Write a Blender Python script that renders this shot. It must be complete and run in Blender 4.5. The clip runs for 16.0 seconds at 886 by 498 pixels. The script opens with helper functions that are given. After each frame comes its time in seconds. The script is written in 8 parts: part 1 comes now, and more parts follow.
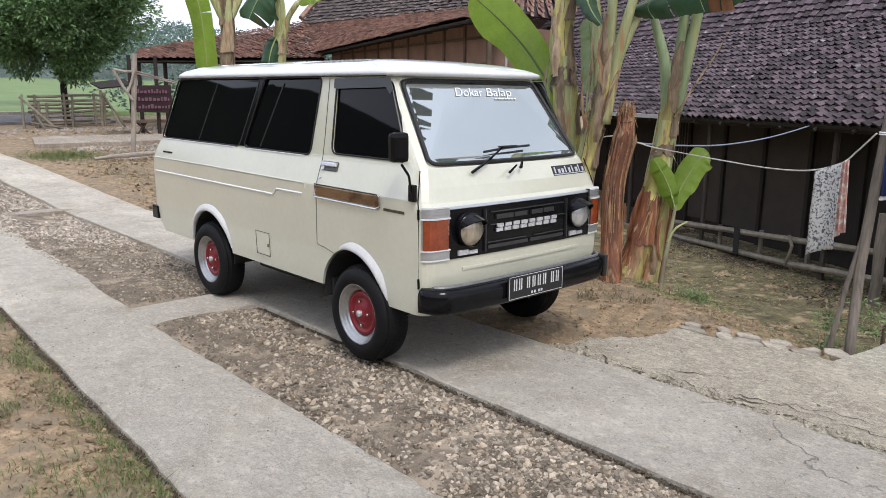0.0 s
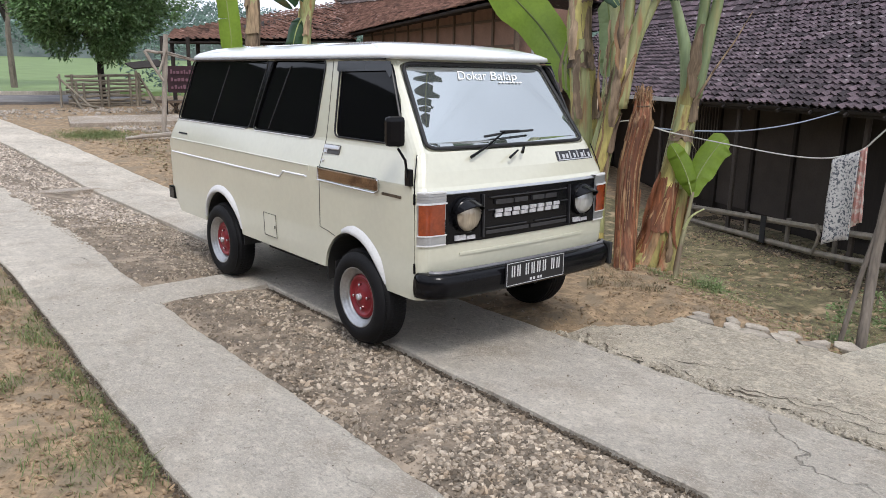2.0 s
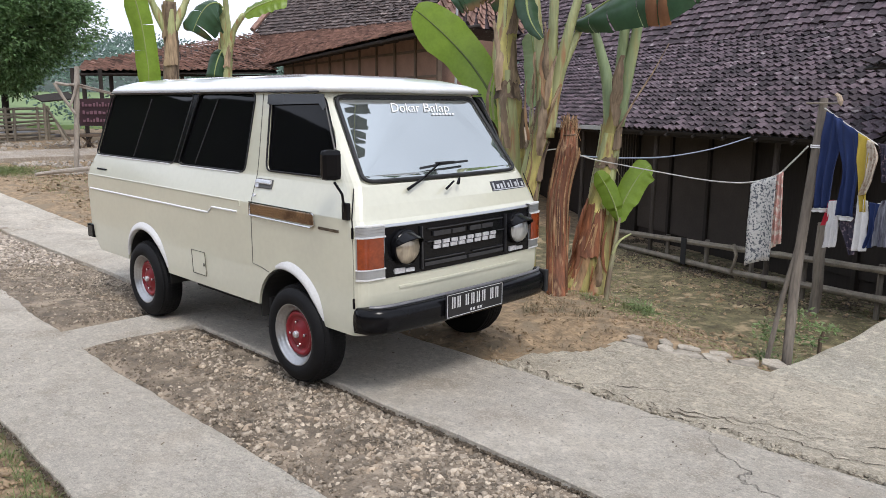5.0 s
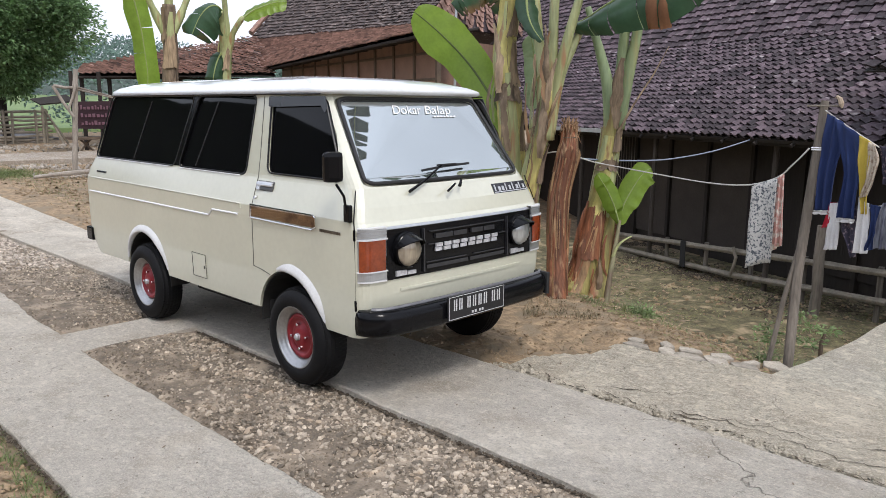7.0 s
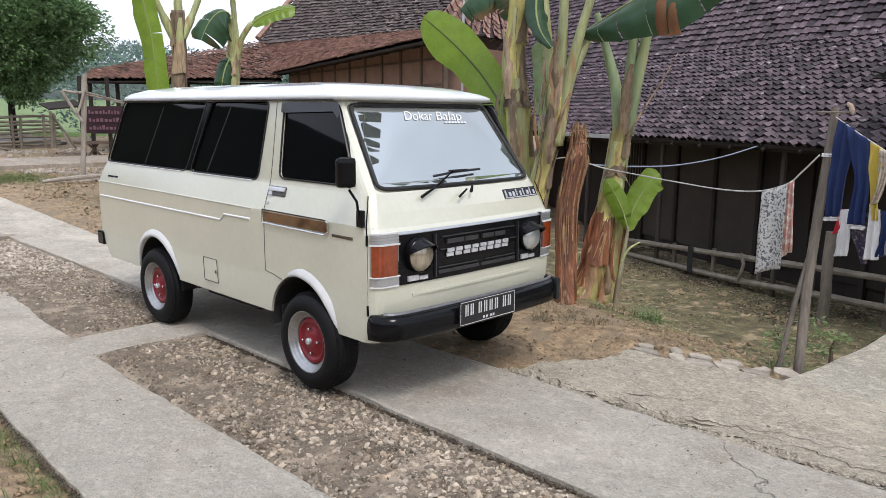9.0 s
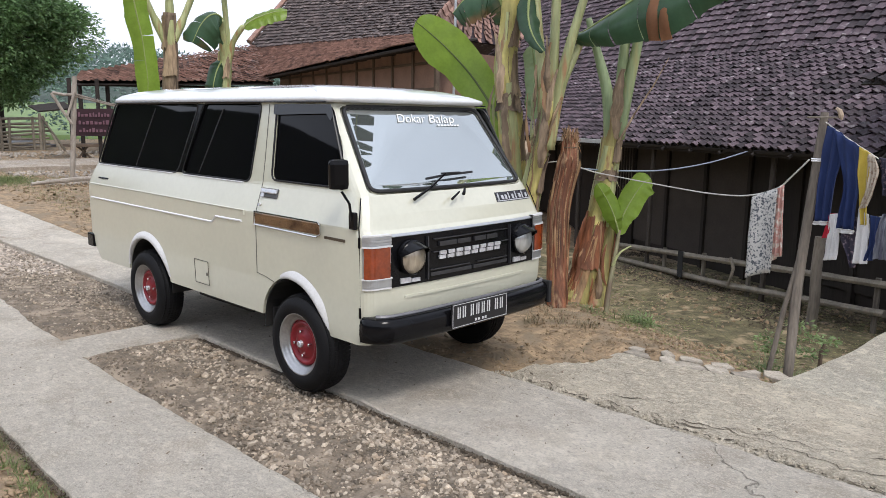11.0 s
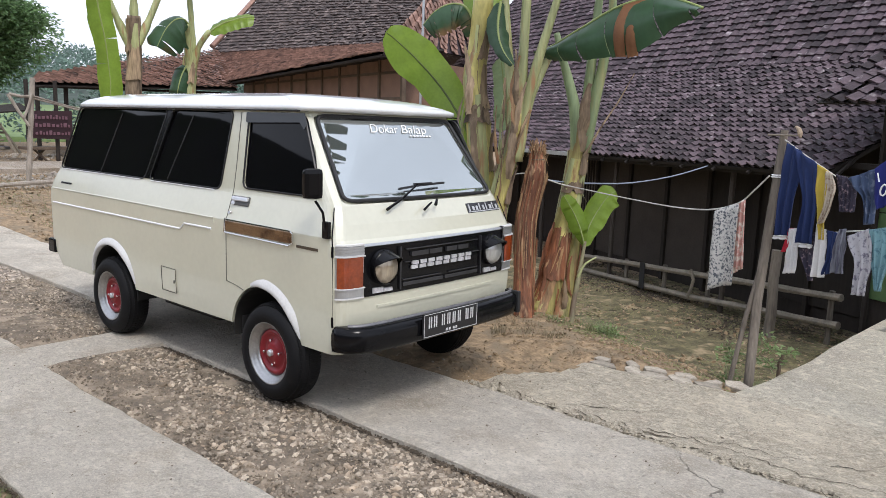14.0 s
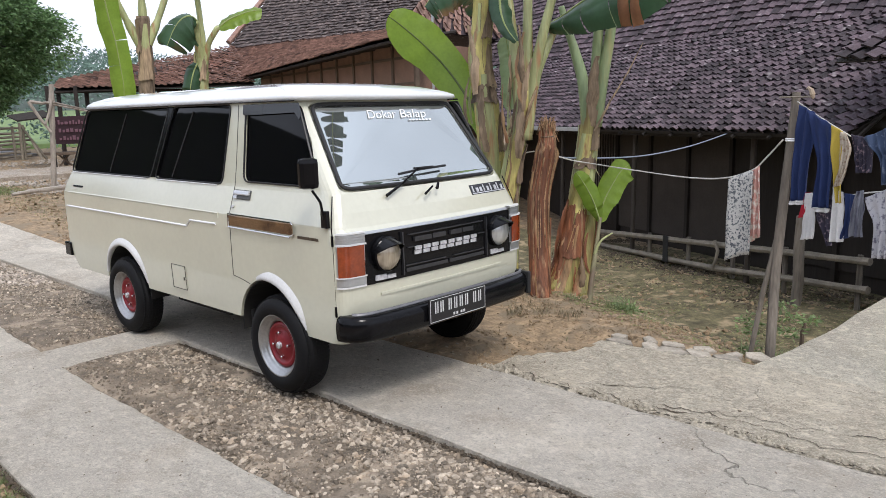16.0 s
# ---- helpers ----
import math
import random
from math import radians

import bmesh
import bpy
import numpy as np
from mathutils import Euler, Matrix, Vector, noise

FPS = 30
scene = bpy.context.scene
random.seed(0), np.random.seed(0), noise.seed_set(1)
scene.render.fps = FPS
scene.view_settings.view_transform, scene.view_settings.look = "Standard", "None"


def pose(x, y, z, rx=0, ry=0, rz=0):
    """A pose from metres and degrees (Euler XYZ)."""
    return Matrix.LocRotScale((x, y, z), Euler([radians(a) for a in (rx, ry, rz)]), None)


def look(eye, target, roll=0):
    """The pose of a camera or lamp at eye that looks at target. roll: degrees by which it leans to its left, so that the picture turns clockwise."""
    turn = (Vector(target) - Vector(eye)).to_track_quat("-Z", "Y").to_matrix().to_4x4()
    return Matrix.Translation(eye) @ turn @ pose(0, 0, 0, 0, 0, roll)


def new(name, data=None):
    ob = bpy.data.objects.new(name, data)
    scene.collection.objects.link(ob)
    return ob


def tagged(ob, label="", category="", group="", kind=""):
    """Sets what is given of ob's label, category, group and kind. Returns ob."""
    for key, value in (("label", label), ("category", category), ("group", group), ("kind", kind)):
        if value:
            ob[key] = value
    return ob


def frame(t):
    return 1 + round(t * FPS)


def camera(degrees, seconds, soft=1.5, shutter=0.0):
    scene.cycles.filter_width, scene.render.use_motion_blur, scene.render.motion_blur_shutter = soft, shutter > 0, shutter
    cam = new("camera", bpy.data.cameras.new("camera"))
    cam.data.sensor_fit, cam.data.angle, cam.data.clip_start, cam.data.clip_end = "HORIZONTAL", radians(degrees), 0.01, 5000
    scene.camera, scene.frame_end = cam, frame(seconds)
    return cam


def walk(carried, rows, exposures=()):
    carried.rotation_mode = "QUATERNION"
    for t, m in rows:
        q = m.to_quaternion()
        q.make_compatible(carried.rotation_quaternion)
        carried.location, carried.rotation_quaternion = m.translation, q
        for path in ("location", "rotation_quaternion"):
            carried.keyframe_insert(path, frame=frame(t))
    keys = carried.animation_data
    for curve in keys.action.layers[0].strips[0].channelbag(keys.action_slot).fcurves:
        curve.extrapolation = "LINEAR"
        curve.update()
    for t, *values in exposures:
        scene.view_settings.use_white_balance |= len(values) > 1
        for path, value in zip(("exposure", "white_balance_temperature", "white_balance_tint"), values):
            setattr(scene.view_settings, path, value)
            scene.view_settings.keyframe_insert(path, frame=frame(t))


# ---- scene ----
cam = camera(60.9, 16.0, soft=0.6)
PATH = [
    (0, (3.421, -3.141, 1.551), (1.975, -1.82, 1.145), 0.6),
    (0.5, (3.478, -3.069, 1.558), (2.049, -1.748, 1.098), 0.5),
    (1, (3.527, -3.009, 1.556), (2.026, -1.781, 1.067), -0.2),
    (1.5, (3.564, -2.963, 1.564), (2.092, -1.696, 1.087), -0.3),
    (2, (3.546, -2.974, 1.565), (2.046, -1.731, 1.112), 0.9),
    (2.5, (3.504, -3.023, 1.574), (2.034, -1.729, 1.167), 1.9),
    (3, (3.466, -3.04, 1.58), (2.008, -1.727, 1.193), 2.4),
    (3.5, (3.451, -3.041, 1.581), (1.995, -1.719, 1.215), 2.2),
    (4, (3.452, -3.032, 1.576), (2.017, -1.69, 1.199), 1.4),
    (4.2, (3.463, -3.005, 1.581), (2.076, -1.616, 1.195), 1.1),
    (6.5, (3.453, -3.007, 1.575), (2.072, -1.609, 1.205), -0.2),
    (7, (3.443, -3.016, 1.574), (2.069, -1.61, 1.204), 0.4),
    (7.5, (3.428, -3.032, 1.578), (2.051, -1.626, 1.219), 0.7),
    (8, (3.424, -3.041, 1.577), (2.042, -1.638, 1.225), 0.6),
    (8.5, (3.423, -3.053, 1.58), (2.037, -1.652, 1.238), 0.8),
    (9, (3.424, -3.054, 1.578), (2.04, -1.654, 1.221), 0.5),
    (9.2, (3.425, -3.049, 1.576), (2.044, -1.647, 1.223), 0.6),
    (11.3, (3.418, -3.066, 1.566), (2.051, -1.647, 1.222), 0.8),
    (11.5, (3.415, -3.064, 1.578), (2.044, -1.649, 1.227), 0.7),
    (12, (3.413, -3.063, 1.579), (2.035, -1.656, 1.231), 0.8),
    (12.5, (3.417, -3.065, 1.578), (2.042, -1.653, 1.241), 0.6),
    (13, (3.418, -3.076, 1.579), (2.058, -1.647, 1.246), 1.3),
    (13.5, (3.41, -3.089, 1.58), (2.098, -1.614, 1.256), 2.0),
    (14, (3.397, -3.127, 1.578), (2.102, -1.636, 1.259), 1.9),
    (14.5, (3.379, -3.138, 1.563), (2.139, -1.617, 1.175), 1.5),
    (15, (3.383, -3.099, 1.564), (2.129, -1.6, 1.141), 0.4),
    (15.5, (3.459, -3.015, 1.574), (2.14, -1.553, 1.223), -1.3),
    (16, (3.474, -2.987, 1.568), (2.124, -1.556, 1.207), -1.4),
]
walk(cam, [(t, look(eye, target, roll)) for t, eye, target, roll in PATH], [(0.0, 0.50, 5830, 14), (16.0, 0.50, 5830, 14)])

# ---- light ----
world = bpy.data.worlds.new("sky")
scene.world = world
world.use_nodes = True
wn = world.node_tree.nodes
sky = wn.new("ShaderNodeTexSky")
sky.sky_type, sky.sun_disc = "NISHITA", False
sky.sun_elevation, sky.sun_rotation = radians(54), radians(114)
sky.air_density, sky.dust_density, sky.ozone_density = 1.6, 5.0, 1.0
haze = wn.new("ShaderNodeMixRGB")
haze.inputs[0].default_value = 0.84
haze.inputs[2].default_value = (9.8, 10.0, 10.3, 1)
world.node_tree.links.new(sky.outputs[0], haze.inputs[1])
where = wn.new("ShaderNodeTexCoord")
cloud = wn.new("ShaderNodeTexNoise")
cloud.inputs["Scale"].default_value, cloud.inputs["Detail"].default_value = 2.2, 5
world.node_tree.links.new(where.outputs["Generated"], cloud.inputs["Vector"])
amount = wn.new("ShaderNodeMapRange")
amount.inputs["From Min"].default_value, amount.inputs["From Max"].default_value = 0.35, 0.65
amount.inputs["To Min"].default_value, amount.inputs["To Max"].default_value = 0.72, 1.12
world.node_tree.links.new(cloud.outputs[0], amount.inputs["Value"])
cover = wn.new("ShaderNodeVectorMath")
cover.operation = "SCALE"
world.node_tree.links.new(haze.outputs[0], cover.inputs[0])
# an overcast sky is brighter overhead than at the horizon
up_part = wn.new("ShaderNodeSeparateXYZ")
world.node_tree.links.new(where.outputs["Generated"], up_part.inputs[0])
overhead = wn.new("ShaderNodeMapRange")
overhead.inputs["From Min"].default_value, overhead.inputs["From Max"].default_value = 0.0, 1.0
overhead.inputs["To Min"].default_value, overhead.inputs["To Max"].default_value = 0.95, 1.05
world.node_tree.links.new(up_part.outputs[2], overhead.inputs["Value"])
both = wn.new("ShaderNodeMath")
both.operation = "MULTIPLY"
world.node_tree.links.new(amount.outputs[0], both.inputs[0])
world.node_tree.links.new(overhead.outputs[0], both.inputs[1])
world.node_tree.links.new(both.outputs[0], cover.inputs["Scale"])
world.node_tree.links.new(cover.outputs[0], wn["Background"].inputs[0])
wn["Background"].inputs[1].default_value = 0.098
sun = new("sun", bpy.data.lights.new("sun", "SUN"))
sun.data.energy, sun.data.angle, sun.data.color = 1.5, radians(14), (1.0, 0.91, 0.76)
sun.matrix_world = look((0, 0, 10), (-0.66, 0.30, 9.0))

# ---- materials ----


def material(name, color, rough=0.8, metal=0.0, vary=0.0, scale=6.0, dark=0.55, bump=0.0, fine=80.0, coat=0.0, per_piece=0.0,
             spec=0.5, stain=None, stain_scale=1.2, stain_cut=0.55, stretch=None):
    """A surface with two scales of variation, relief, and optional stains."""
    m = bpy.data.materials.new(name)
    m.use_nodes = True
    nt = m.node_tree
    n, ln = nt.nodes, nt.links
    b = n["Principled BSDF"]
    b.inputs["Roughness"].default_value = rough
    b.inputs["Metallic"].default_value = metal
    b.inputs["Coat Weight"].default_value = coat
    b.inputs["Specular IOR Level"].default_value = spec
    b.inputs["Base Color"].default_value = (*color, 1)
    tc = n.new("ShaderNodeTexCoord")
    if not (vary or bump or per_piece or stain):
        return m
    out = None
    where_to = tc.outputs["Object"]
    if stretch:
        mp = n.new("ShaderNodeVectorMath")
        mp.operation = "MULTIPLY"
        mp.inputs[1].default_value = stretch
        ln.new(where_to, mp.inputs[0])
        where_to = mp.outputs[0]

    def mixed(fac, a_socket, a_color, b_color, kind="MIX"):
        mx = n.new("ShaderNodeMixRGB")
        mx.blend_type = kind
        ln.new(fac, mx.inputs[0])
        if a_socket:
            ln.new(a_socket, mx.inputs[1])
        else:
            mx.inputs[1].default_value = (*a_color, 1)
        mx.inputs[2].default_value = (*b_color, 1)
        return mx.outputs[0]

    def noise_fac(sc, lo, hi, detail=4.0):
        t = n.new("ShaderNodeTexNoise")
        t.inputs["Scale"].default_value, t.inputs["Detail"].default_value = sc, detail
        ln.new(where_to, t.inputs["Vector"])
        r = n.new("ShaderNodeMapRange")
        r.inputs["From Min"].default_value, r.inputs["From Max"].default_value = lo, hi
        ln.new(t.outputs[0], r.inputs["Value"])
        return t, r.outputs[0]

    if vary:
        _, f1 = noise_fac(scale, 0.3, 0.7)
        out = mixed(f1, None, color, tuple(c * (1 - vary * (1 - dark) * 1.6) for c in color))
        _, f2 = noise_fac(fine, 0.35, 0.75)
        mx = n.new("ShaderNodeMixRGB")
        mx.blend_type = "MULTIPLY"
        ln.new(f2, mx.inputs[0])
        ln.new(out, mx.inputs[1])
        mx.inputs[2].default_value = (1 - vary * 0.5,) * 3 + (1,)
        out = mx.outputs[0]
    if stain:
        _, f3 = noise_fac(stain_scale, stain_cut, stain_cut + 0.12, 6.0)
        out = mixed(f3, out, color, stain)
    if per_piece:
        oi = n.new("ShaderNodeObjectInfo")
        gi = n.new("ShaderNodeNewGeometry")
        ad = n.new("ShaderNodeMath")
        ad.operation = "ADD"
        ln.new(oi.outputs["Random"], ad.inputs[0])
        ln.new(gi.outputs["Random Per Island"], ad.inputs[1])
        fr = n.new("ShaderNodeMath")
        fr.operation = "FRACT"
        ln.new(ad.outputs[0], fr.inputs[0])
        r = n.new("ShaderNodeMapRange")
        r.inputs["To Min"].default_value, r.inputs["To Max"].default_value = 1 - per_piece, 1 + per_piece * 0.6
        ln.new(fr.outputs[0], r.inputs["Value"])
        hs = n.new("ShaderNodeHueSaturation")
        ln.new(r.outputs[0], hs.inputs["Value"])
        if out:
            ln.new(out, hs.inputs["Color"])
        else:
            hs.inputs["Color"].default_value = (*color, 1)
        out = hs.outputs[0]
    if out:
        ln.new(out, b.inputs["Base Color"])
    if bump:
        t, _ = noise_fac(fine, 0, 1, 6.0)
        bp = n.new("ShaderNodeBump")
        bp.inputs["Strength"].default_value, bp.inputs["Distance"].default_value = min(1.0, bump), 0.01
        ln.new(t.outputs[0], bp.inputs["Height"])
        ln.new(bp.outputs[0], b.inputs["Normal"])
    return m


CREAM = material("cream_paint", (0.605, 0.598, 0.475), 0.3, vary=0.10, scale=2.0, fine=30, coat=1.0)
CREAM.node_tree.nodes["Principled BSDF"].inputs["Coat IOR"].default_value = 1.8
CREAM.node_tree.nodes["Principled BSDF"].inputs["Coat Roughness"].default_value = 0.14
WHITE = material("white_paint", (0.76, 0.77, 0.77), 0.3, vary=0.14, scale=3.0, fine=40, coat=0.9)
TINT = material("tinted_glass", (0.004, 0.004, 0.005), 0.03, spec=0.22)
SCREEN = material("reflective_windscreen", (0.46, 0.485, 0.475), 0.02, metal=0.88)
RUBBER = material("black_rubber", (0.018, 0.018, 0.019), 0.6, vary=0.3, scale=8, bump=0.1)
SEAL = material("black_seal", (0.007, 0.007, 0.008), 0.4, vary=0.2)
TYRE = material("tyre_rubber", (0.005, 0.005, 0.006), 0.7, vary=0.4, scale=10, bump=0.15, spec=0.25, stain=(0.02, 0.019, 0.017), stain_scale=6, stain_cut=0.68)
BLACK = material("black_plastic", (0.006, 0.006, 0.007), 0.16, vary=0.2, scale=10, spec=0.18)
CHROME = material("chrome", (0.72, 0.72, 0.72), 0.16, metal=1.0, vary=0.15, scale=12)
RIM = material("polished_rim", (0.46, 0.46, 0.46), 0.34, metal=0.85, vary=0.35, scale=12)
RED = material("red_wheel_paint", (0.23, 0.010, 0.018), 0.35, vary=0.3, scale=14)
LENS = material("headlamp_glass", (0.60, 0.52, 0.40), 0.14, metal=0.5, vary=0.5, scale=30, stretch=(1, 1, 0.2))
LENS_CLEAR = material("clear_headlamp_glass", (0.60, 0.61, 0.60), 0.12, metal=0.5, vary=0.4, scale=30, stretch=(1, 1, 0.2))
# pale lip and trim colour; on the arch lips it paints sky sheen
LIP = material("lip_sheen_trim", (0.70, 0.70, 0.69), 0.5, vary=0.2, scale=5, coat=0.15)
AMBER = material("amber_lens", (0.27, 0.045, 0.009), 0.14, vary=0.5, scale=14, coat=0.7)
SILVER = material("silver_trim", (0.5, 0.51, 0.52), 0.35, metal=0.7, vary=0.15, scale=15)
BRONZE = material("bronze_trim", (0.36, 0.24, 0.14), 0.25, metal=0.75, vary=0.5, scale=9, stain=(0.09, 0.05, 0.03), stain_scale=7)
PLATE = material("black_plate", (0.012, 0.012, 0.014), 0.4, vary=0.1)
LETTER = material("white_lettering", (0.8, 0.8, 0.8), 0.5)
STICKER = material("white_sticker", (0.92, 0.92, 0.92), 0.6)
UNDER = material("underbody", (0.015, 0.014, 0.013), 0.9, vary=0.3)

def concrete(name, color, crack=0.5, crack_scale=0.6, speck=0.5, seed=0.0, dirt=(0.27, 0.235, 0.18), dirt_cut=0.5, craze=0.0):
    """Poured concrete: cloudy tone, specks, dirt films and wandering cracks."""
    m = material(name, color, 0.95, vary=0.25, scale=7, fine=160, spec=0.15, stain=dirt, stain_scale=2.6, stain_cut=dirt_cut)
    nt = m.node_tree
    n, ln = nt.nodes, nt.links
    b = n["Principled BSDF"]
    src = b.inputs["Base Color"].links[0].from_socket
    tc = n.new("ShaderNodeTexCoord")
    wob = n.new("ShaderNodeTexNoise")
    wob.inputs["Scale"].default_value, wob.inputs["Detail"].default_value = 2.5, 5
    ln.new(tc.outputs["Object"], wob.inputs["Vector"])
    mv = n.new("ShaderNodeVectorMath")
    mv.operation = "MULTIPLY_ADD"
    mv.inputs[1].default_value = (0.7, 0.7, 0.0)
    ln.new(wob.outputs["Color"], mv.inputs[0])
    ln.new(tc.outputs["Object"], mv.inputs[2])
    off = n.new("ShaderNodeVectorMath")
    off.inputs[1].default_value = (seed, seed * 0.7, 0.0)
    ln.new(mv.outputs[0], off.inputs[0])
    vo = n.new("ShaderNodeTexVoronoi")
    vo.feature = "DISTANCE_TO_EDGE"
    vo.inputs["Scale"].default_value = crack_scale
    ln.new(off.outputs[0], vo.inputs["Vector"])
    line = n.new("ShaderNodeMapRange")
    line.inputs["From Min"].default_value, line.inputs["From Max"].default_value = 0.001 * crack_scale, 0.0035 * crack_scale
    line.inputs["To Min"].default_value, line.inputs["To Max"].default_value = 1.0, 0.0
    ln.new(vo.outputs["Distance"], line.inputs["Value"])
    fade = n.new("ShaderNodeTexNoise")
    fade.inputs["Scale"].default_value = 1.3
    ln.new(off.outputs[0], fade.inputs["Vector"])
    fr = n.new("ShaderNodeMapRange")
    fr.inputs["From Min"].default_value, fr.inputs["From Max"].default_value = 0.45, 0.6
    fr.inputs["To Max"].default_value = crack
    ln.new(fade.outputs[0], fr.inputs["Value"])
    mul = n.new("ShaderNodeMath")
    mul.operation = "MULTIPLY"
    ln.new(line.outputs[0], mul.inputs[0])
    ln.new(fr.outputs[0], mul.inputs[1])
    dark = n.new("ShaderNodeMixRGB")
    ln.new(mul.outputs[0], dark.inputs[0])
    ln.new(src, dark.inputs[1])
    dark.inputs[2].default_value = (0.07, 0.06, 0.045, 1)
    sp = n.new("ShaderNodeTexNoise")
    sp.inputs["Scale"].default_value, sp.inputs["Detail"].default_value = 34, 10
    sp.inputs["Roughness"].default_value = 0.75
    ln.new(tc.outputs["Object"], sp.inputs["Vector"])
    sr = n.new("ShaderNodeMapRange")
    sr.inputs["From Min"].default_value, sr.inputs["From Max"].default_value = 0.50, 0.61
    sr.inputs["To Max"].default_value = speck
    ln.new(sp.outputs[0], sr.inputs["Value"])
    spk = n.new("ShaderNodeMixRGB")
    ln.new(sr.outputs[0], spk.inputs[0])
    spk.inputs[2].default_value = tuple(q * 0.55 for q in color) + (1,)
    if craze:
        cz = n.new("ShaderNodeTexVoronoi")
        cz.feature = "DISTANCE_TO_EDGE"
        cz.inputs["Scale"].default_value = 5.5
        bent = n.new("ShaderNodeVectorMath")
        bent.operation = "MULTIPLY_ADD"
        bent.inputs[1].default_value = (0.35, 0.35, 0.0)
        fine_w = n.new("ShaderNodeTexNoise")
        fine_w.inputs["Scale"].default_value, fine_w.inputs["Detail"].default_value = 9, 6
        ln.new(tc.outputs["Object"], fine_w.inputs["Vector"])
        ln.new(fine_w.outputs["Color"], bent.inputs[0])
        ln.new(tc.outputs["Object"], bent.inputs[2])
        ln.new(bent.outputs[0], cz.inputs["Vector"])
        cl = n.new("ShaderNodeMapRange")
        cl.inputs["From Min"].default_value, cl.inputs["From Max"].default_value = 0.004, 0.05
        cl.inputs["To Min"].default_value, cl.inputs["To Max"].default_value = craze, 0.0
        ln.new(cz.outputs["Distance"], cl.inputs["Value"])
        cm = n.new("ShaderNodeMixRGB")
        ln.new(cl.outputs[0], cm.inputs[0])
        ln.new(dark.outputs[0], cm.inputs[1])
        cm.inputs[2].default_value = (0.10, 0.085, 0.06, 1)
        dark = cm
    ln.new(dark.outputs[0], spk.inputs[1])
    fl = n.new("ShaderNodeTexNoise")
    fl.inputs["Scale"].default_value, fl.inputs["Detail"].default_value = 19, 5
    fl.inputs["Roughness"].default_value = 0.6
    ln.new(tc.outputs["Object"], fl.inputs["Vector"])
    fe = n.new("ShaderNodeMapRange")
    fe.inputs["From Min"].default_value, fe.inputs["From Max"].default_value = 0.635, 0.675
    fe.inputs["To Max"].default_value = 0.7
    ln.new(fl.outputs[0], fe.inputs["Value"])
    pit = n.new("ShaderNodeMixRGB")
    ln.new(fe.outputs[0], pit.inputs[0])
    ln.new(spk.outputs[0], pit.inputs[1])
    pit.inputs[2].default_value = tuple(q * 0.42 for q in color) + (1,)
    # long worn streaks, pale scoured patches along the way; finer layers paint relief shading
    along = n.new("ShaderNodeVectorMath")
    along.operation = "MULTIPLY"
    along.inputs[1].default_value = (0.9, 1.2, 1.0)
    ln.new(tc.outputs["Object"], along.inputs[0])
    last = pit.outputs[0]
    for sc, lo, hi, tint, most in ((1.1, 0.50, 0.68, tuple(min(0.86, q * 1.3) for q in color), 0.6), (2.3, 0.52, 0.68, tuple(q * s for q, s in zip(color, (0.66, 0.63, 0.58))), 0.45),
                                   (7.0, 0.53, 0.66, tuple(q * s for q, s in zip(color, (0.62, 0.60, 0.55))), 0.45), (16.0, 0.53, 0.62, tuple(min(0.88, q * 1.35) for q in color), 0.1 + 0.55 * speck), (48.0, 0.50, 0.62, tuple(q * 0.60 for q in color), 0.35 + 0.35 * speck), (95.0, 0.52, 0.60, tuple(min(0.85, q * 1.3) for q in color), 0.2 + 0.4 * speck),
                                   (10.5, 0.655, 0.685, tuple(q * 0.50 for q in color), 0.75), (27.0, 0.60, 0.66, tuple(q * 0.45 for q in color), speck)):
        wear_relief = n.new("ShaderNodeTexNoise")
        wear_relief.inputs["Scale"].default_value, wear_relief.inputs["Detail"].default_value, wear_relief.inputs["Roughness"].default_value = sc, 7, 0.62
        ln.new(along.outputs[0], wear_relief.inputs["Vector"])
        wr = n.new("ShaderNodeMapRange")
        wr.inputs["From Min"].default_value, wr.inputs["From Max"].default_value = lo, hi
        wr.inputs["To Max"].default_value = most
        ln.new(wear_relief.outputs[0], wr.inputs["Value"])
        wm = n.new("ShaderNodeMixRGB")
        ln.new(wr.outputs[0], wm.inputs[0])
        ln.new(last, wm.inputs[1])
        wm.inputs[2].default_value = (*tint, 1)
        last = wm.outputs[0]
    ln.new(last, b.inputs["Base Color"])
    hsum = n.new("ShaderNodeMath")
    hsum.operation = "MULTIPLY_ADD"
    hsum.inputs[1].default_value = -1.2
    ln.new(mul.outputs[0], hsum.inputs[0])
    ln.new(sp.outputs[0], hsum.inputs[2])
    bp = n.new("ShaderNodeBump")
    bp.inputs["Strength"].default_value, bp.inputs["Distance"].default_value = 1.0, 0.032
    ln.new(hsum.outputs[0], bp.inputs["Height"])
    ln.new(bp.outputs[0], b.inputs["Normal"])
    return m


CONCRETE = concrete("rough_concrete", (0.63, 0.575, 0.485), 0.6, 0.42, 0.45, dirt=(0.44, 0.385, 0.31), dirt_cut=0.53)
DUSTY = concrete("dusty_concrete", (0.45, 0.395, 0.33), 0.5, 0.6, 0.8, 5.0, (0.34, 0.28, 0.21), 0.46)
DIRT = material("dry_earth", (0.445, 0.32, 0.19), 0.95, vary=0.8, scale=11, bump=1.0, fine=45, stain=(0.22, 0.17, 0.11), stain_scale=4.5, stain_cut=0.5)
GRAVEL = material("limestone_chips", (0.52, 0.44, 0.34), 0.95, vary=0.6, scale=26, bump=0.6, per_piece=0.70, spec=0.2, stain=(0.33, 0.26, 0.185), stain_scale=7, stain_cut=0.54)
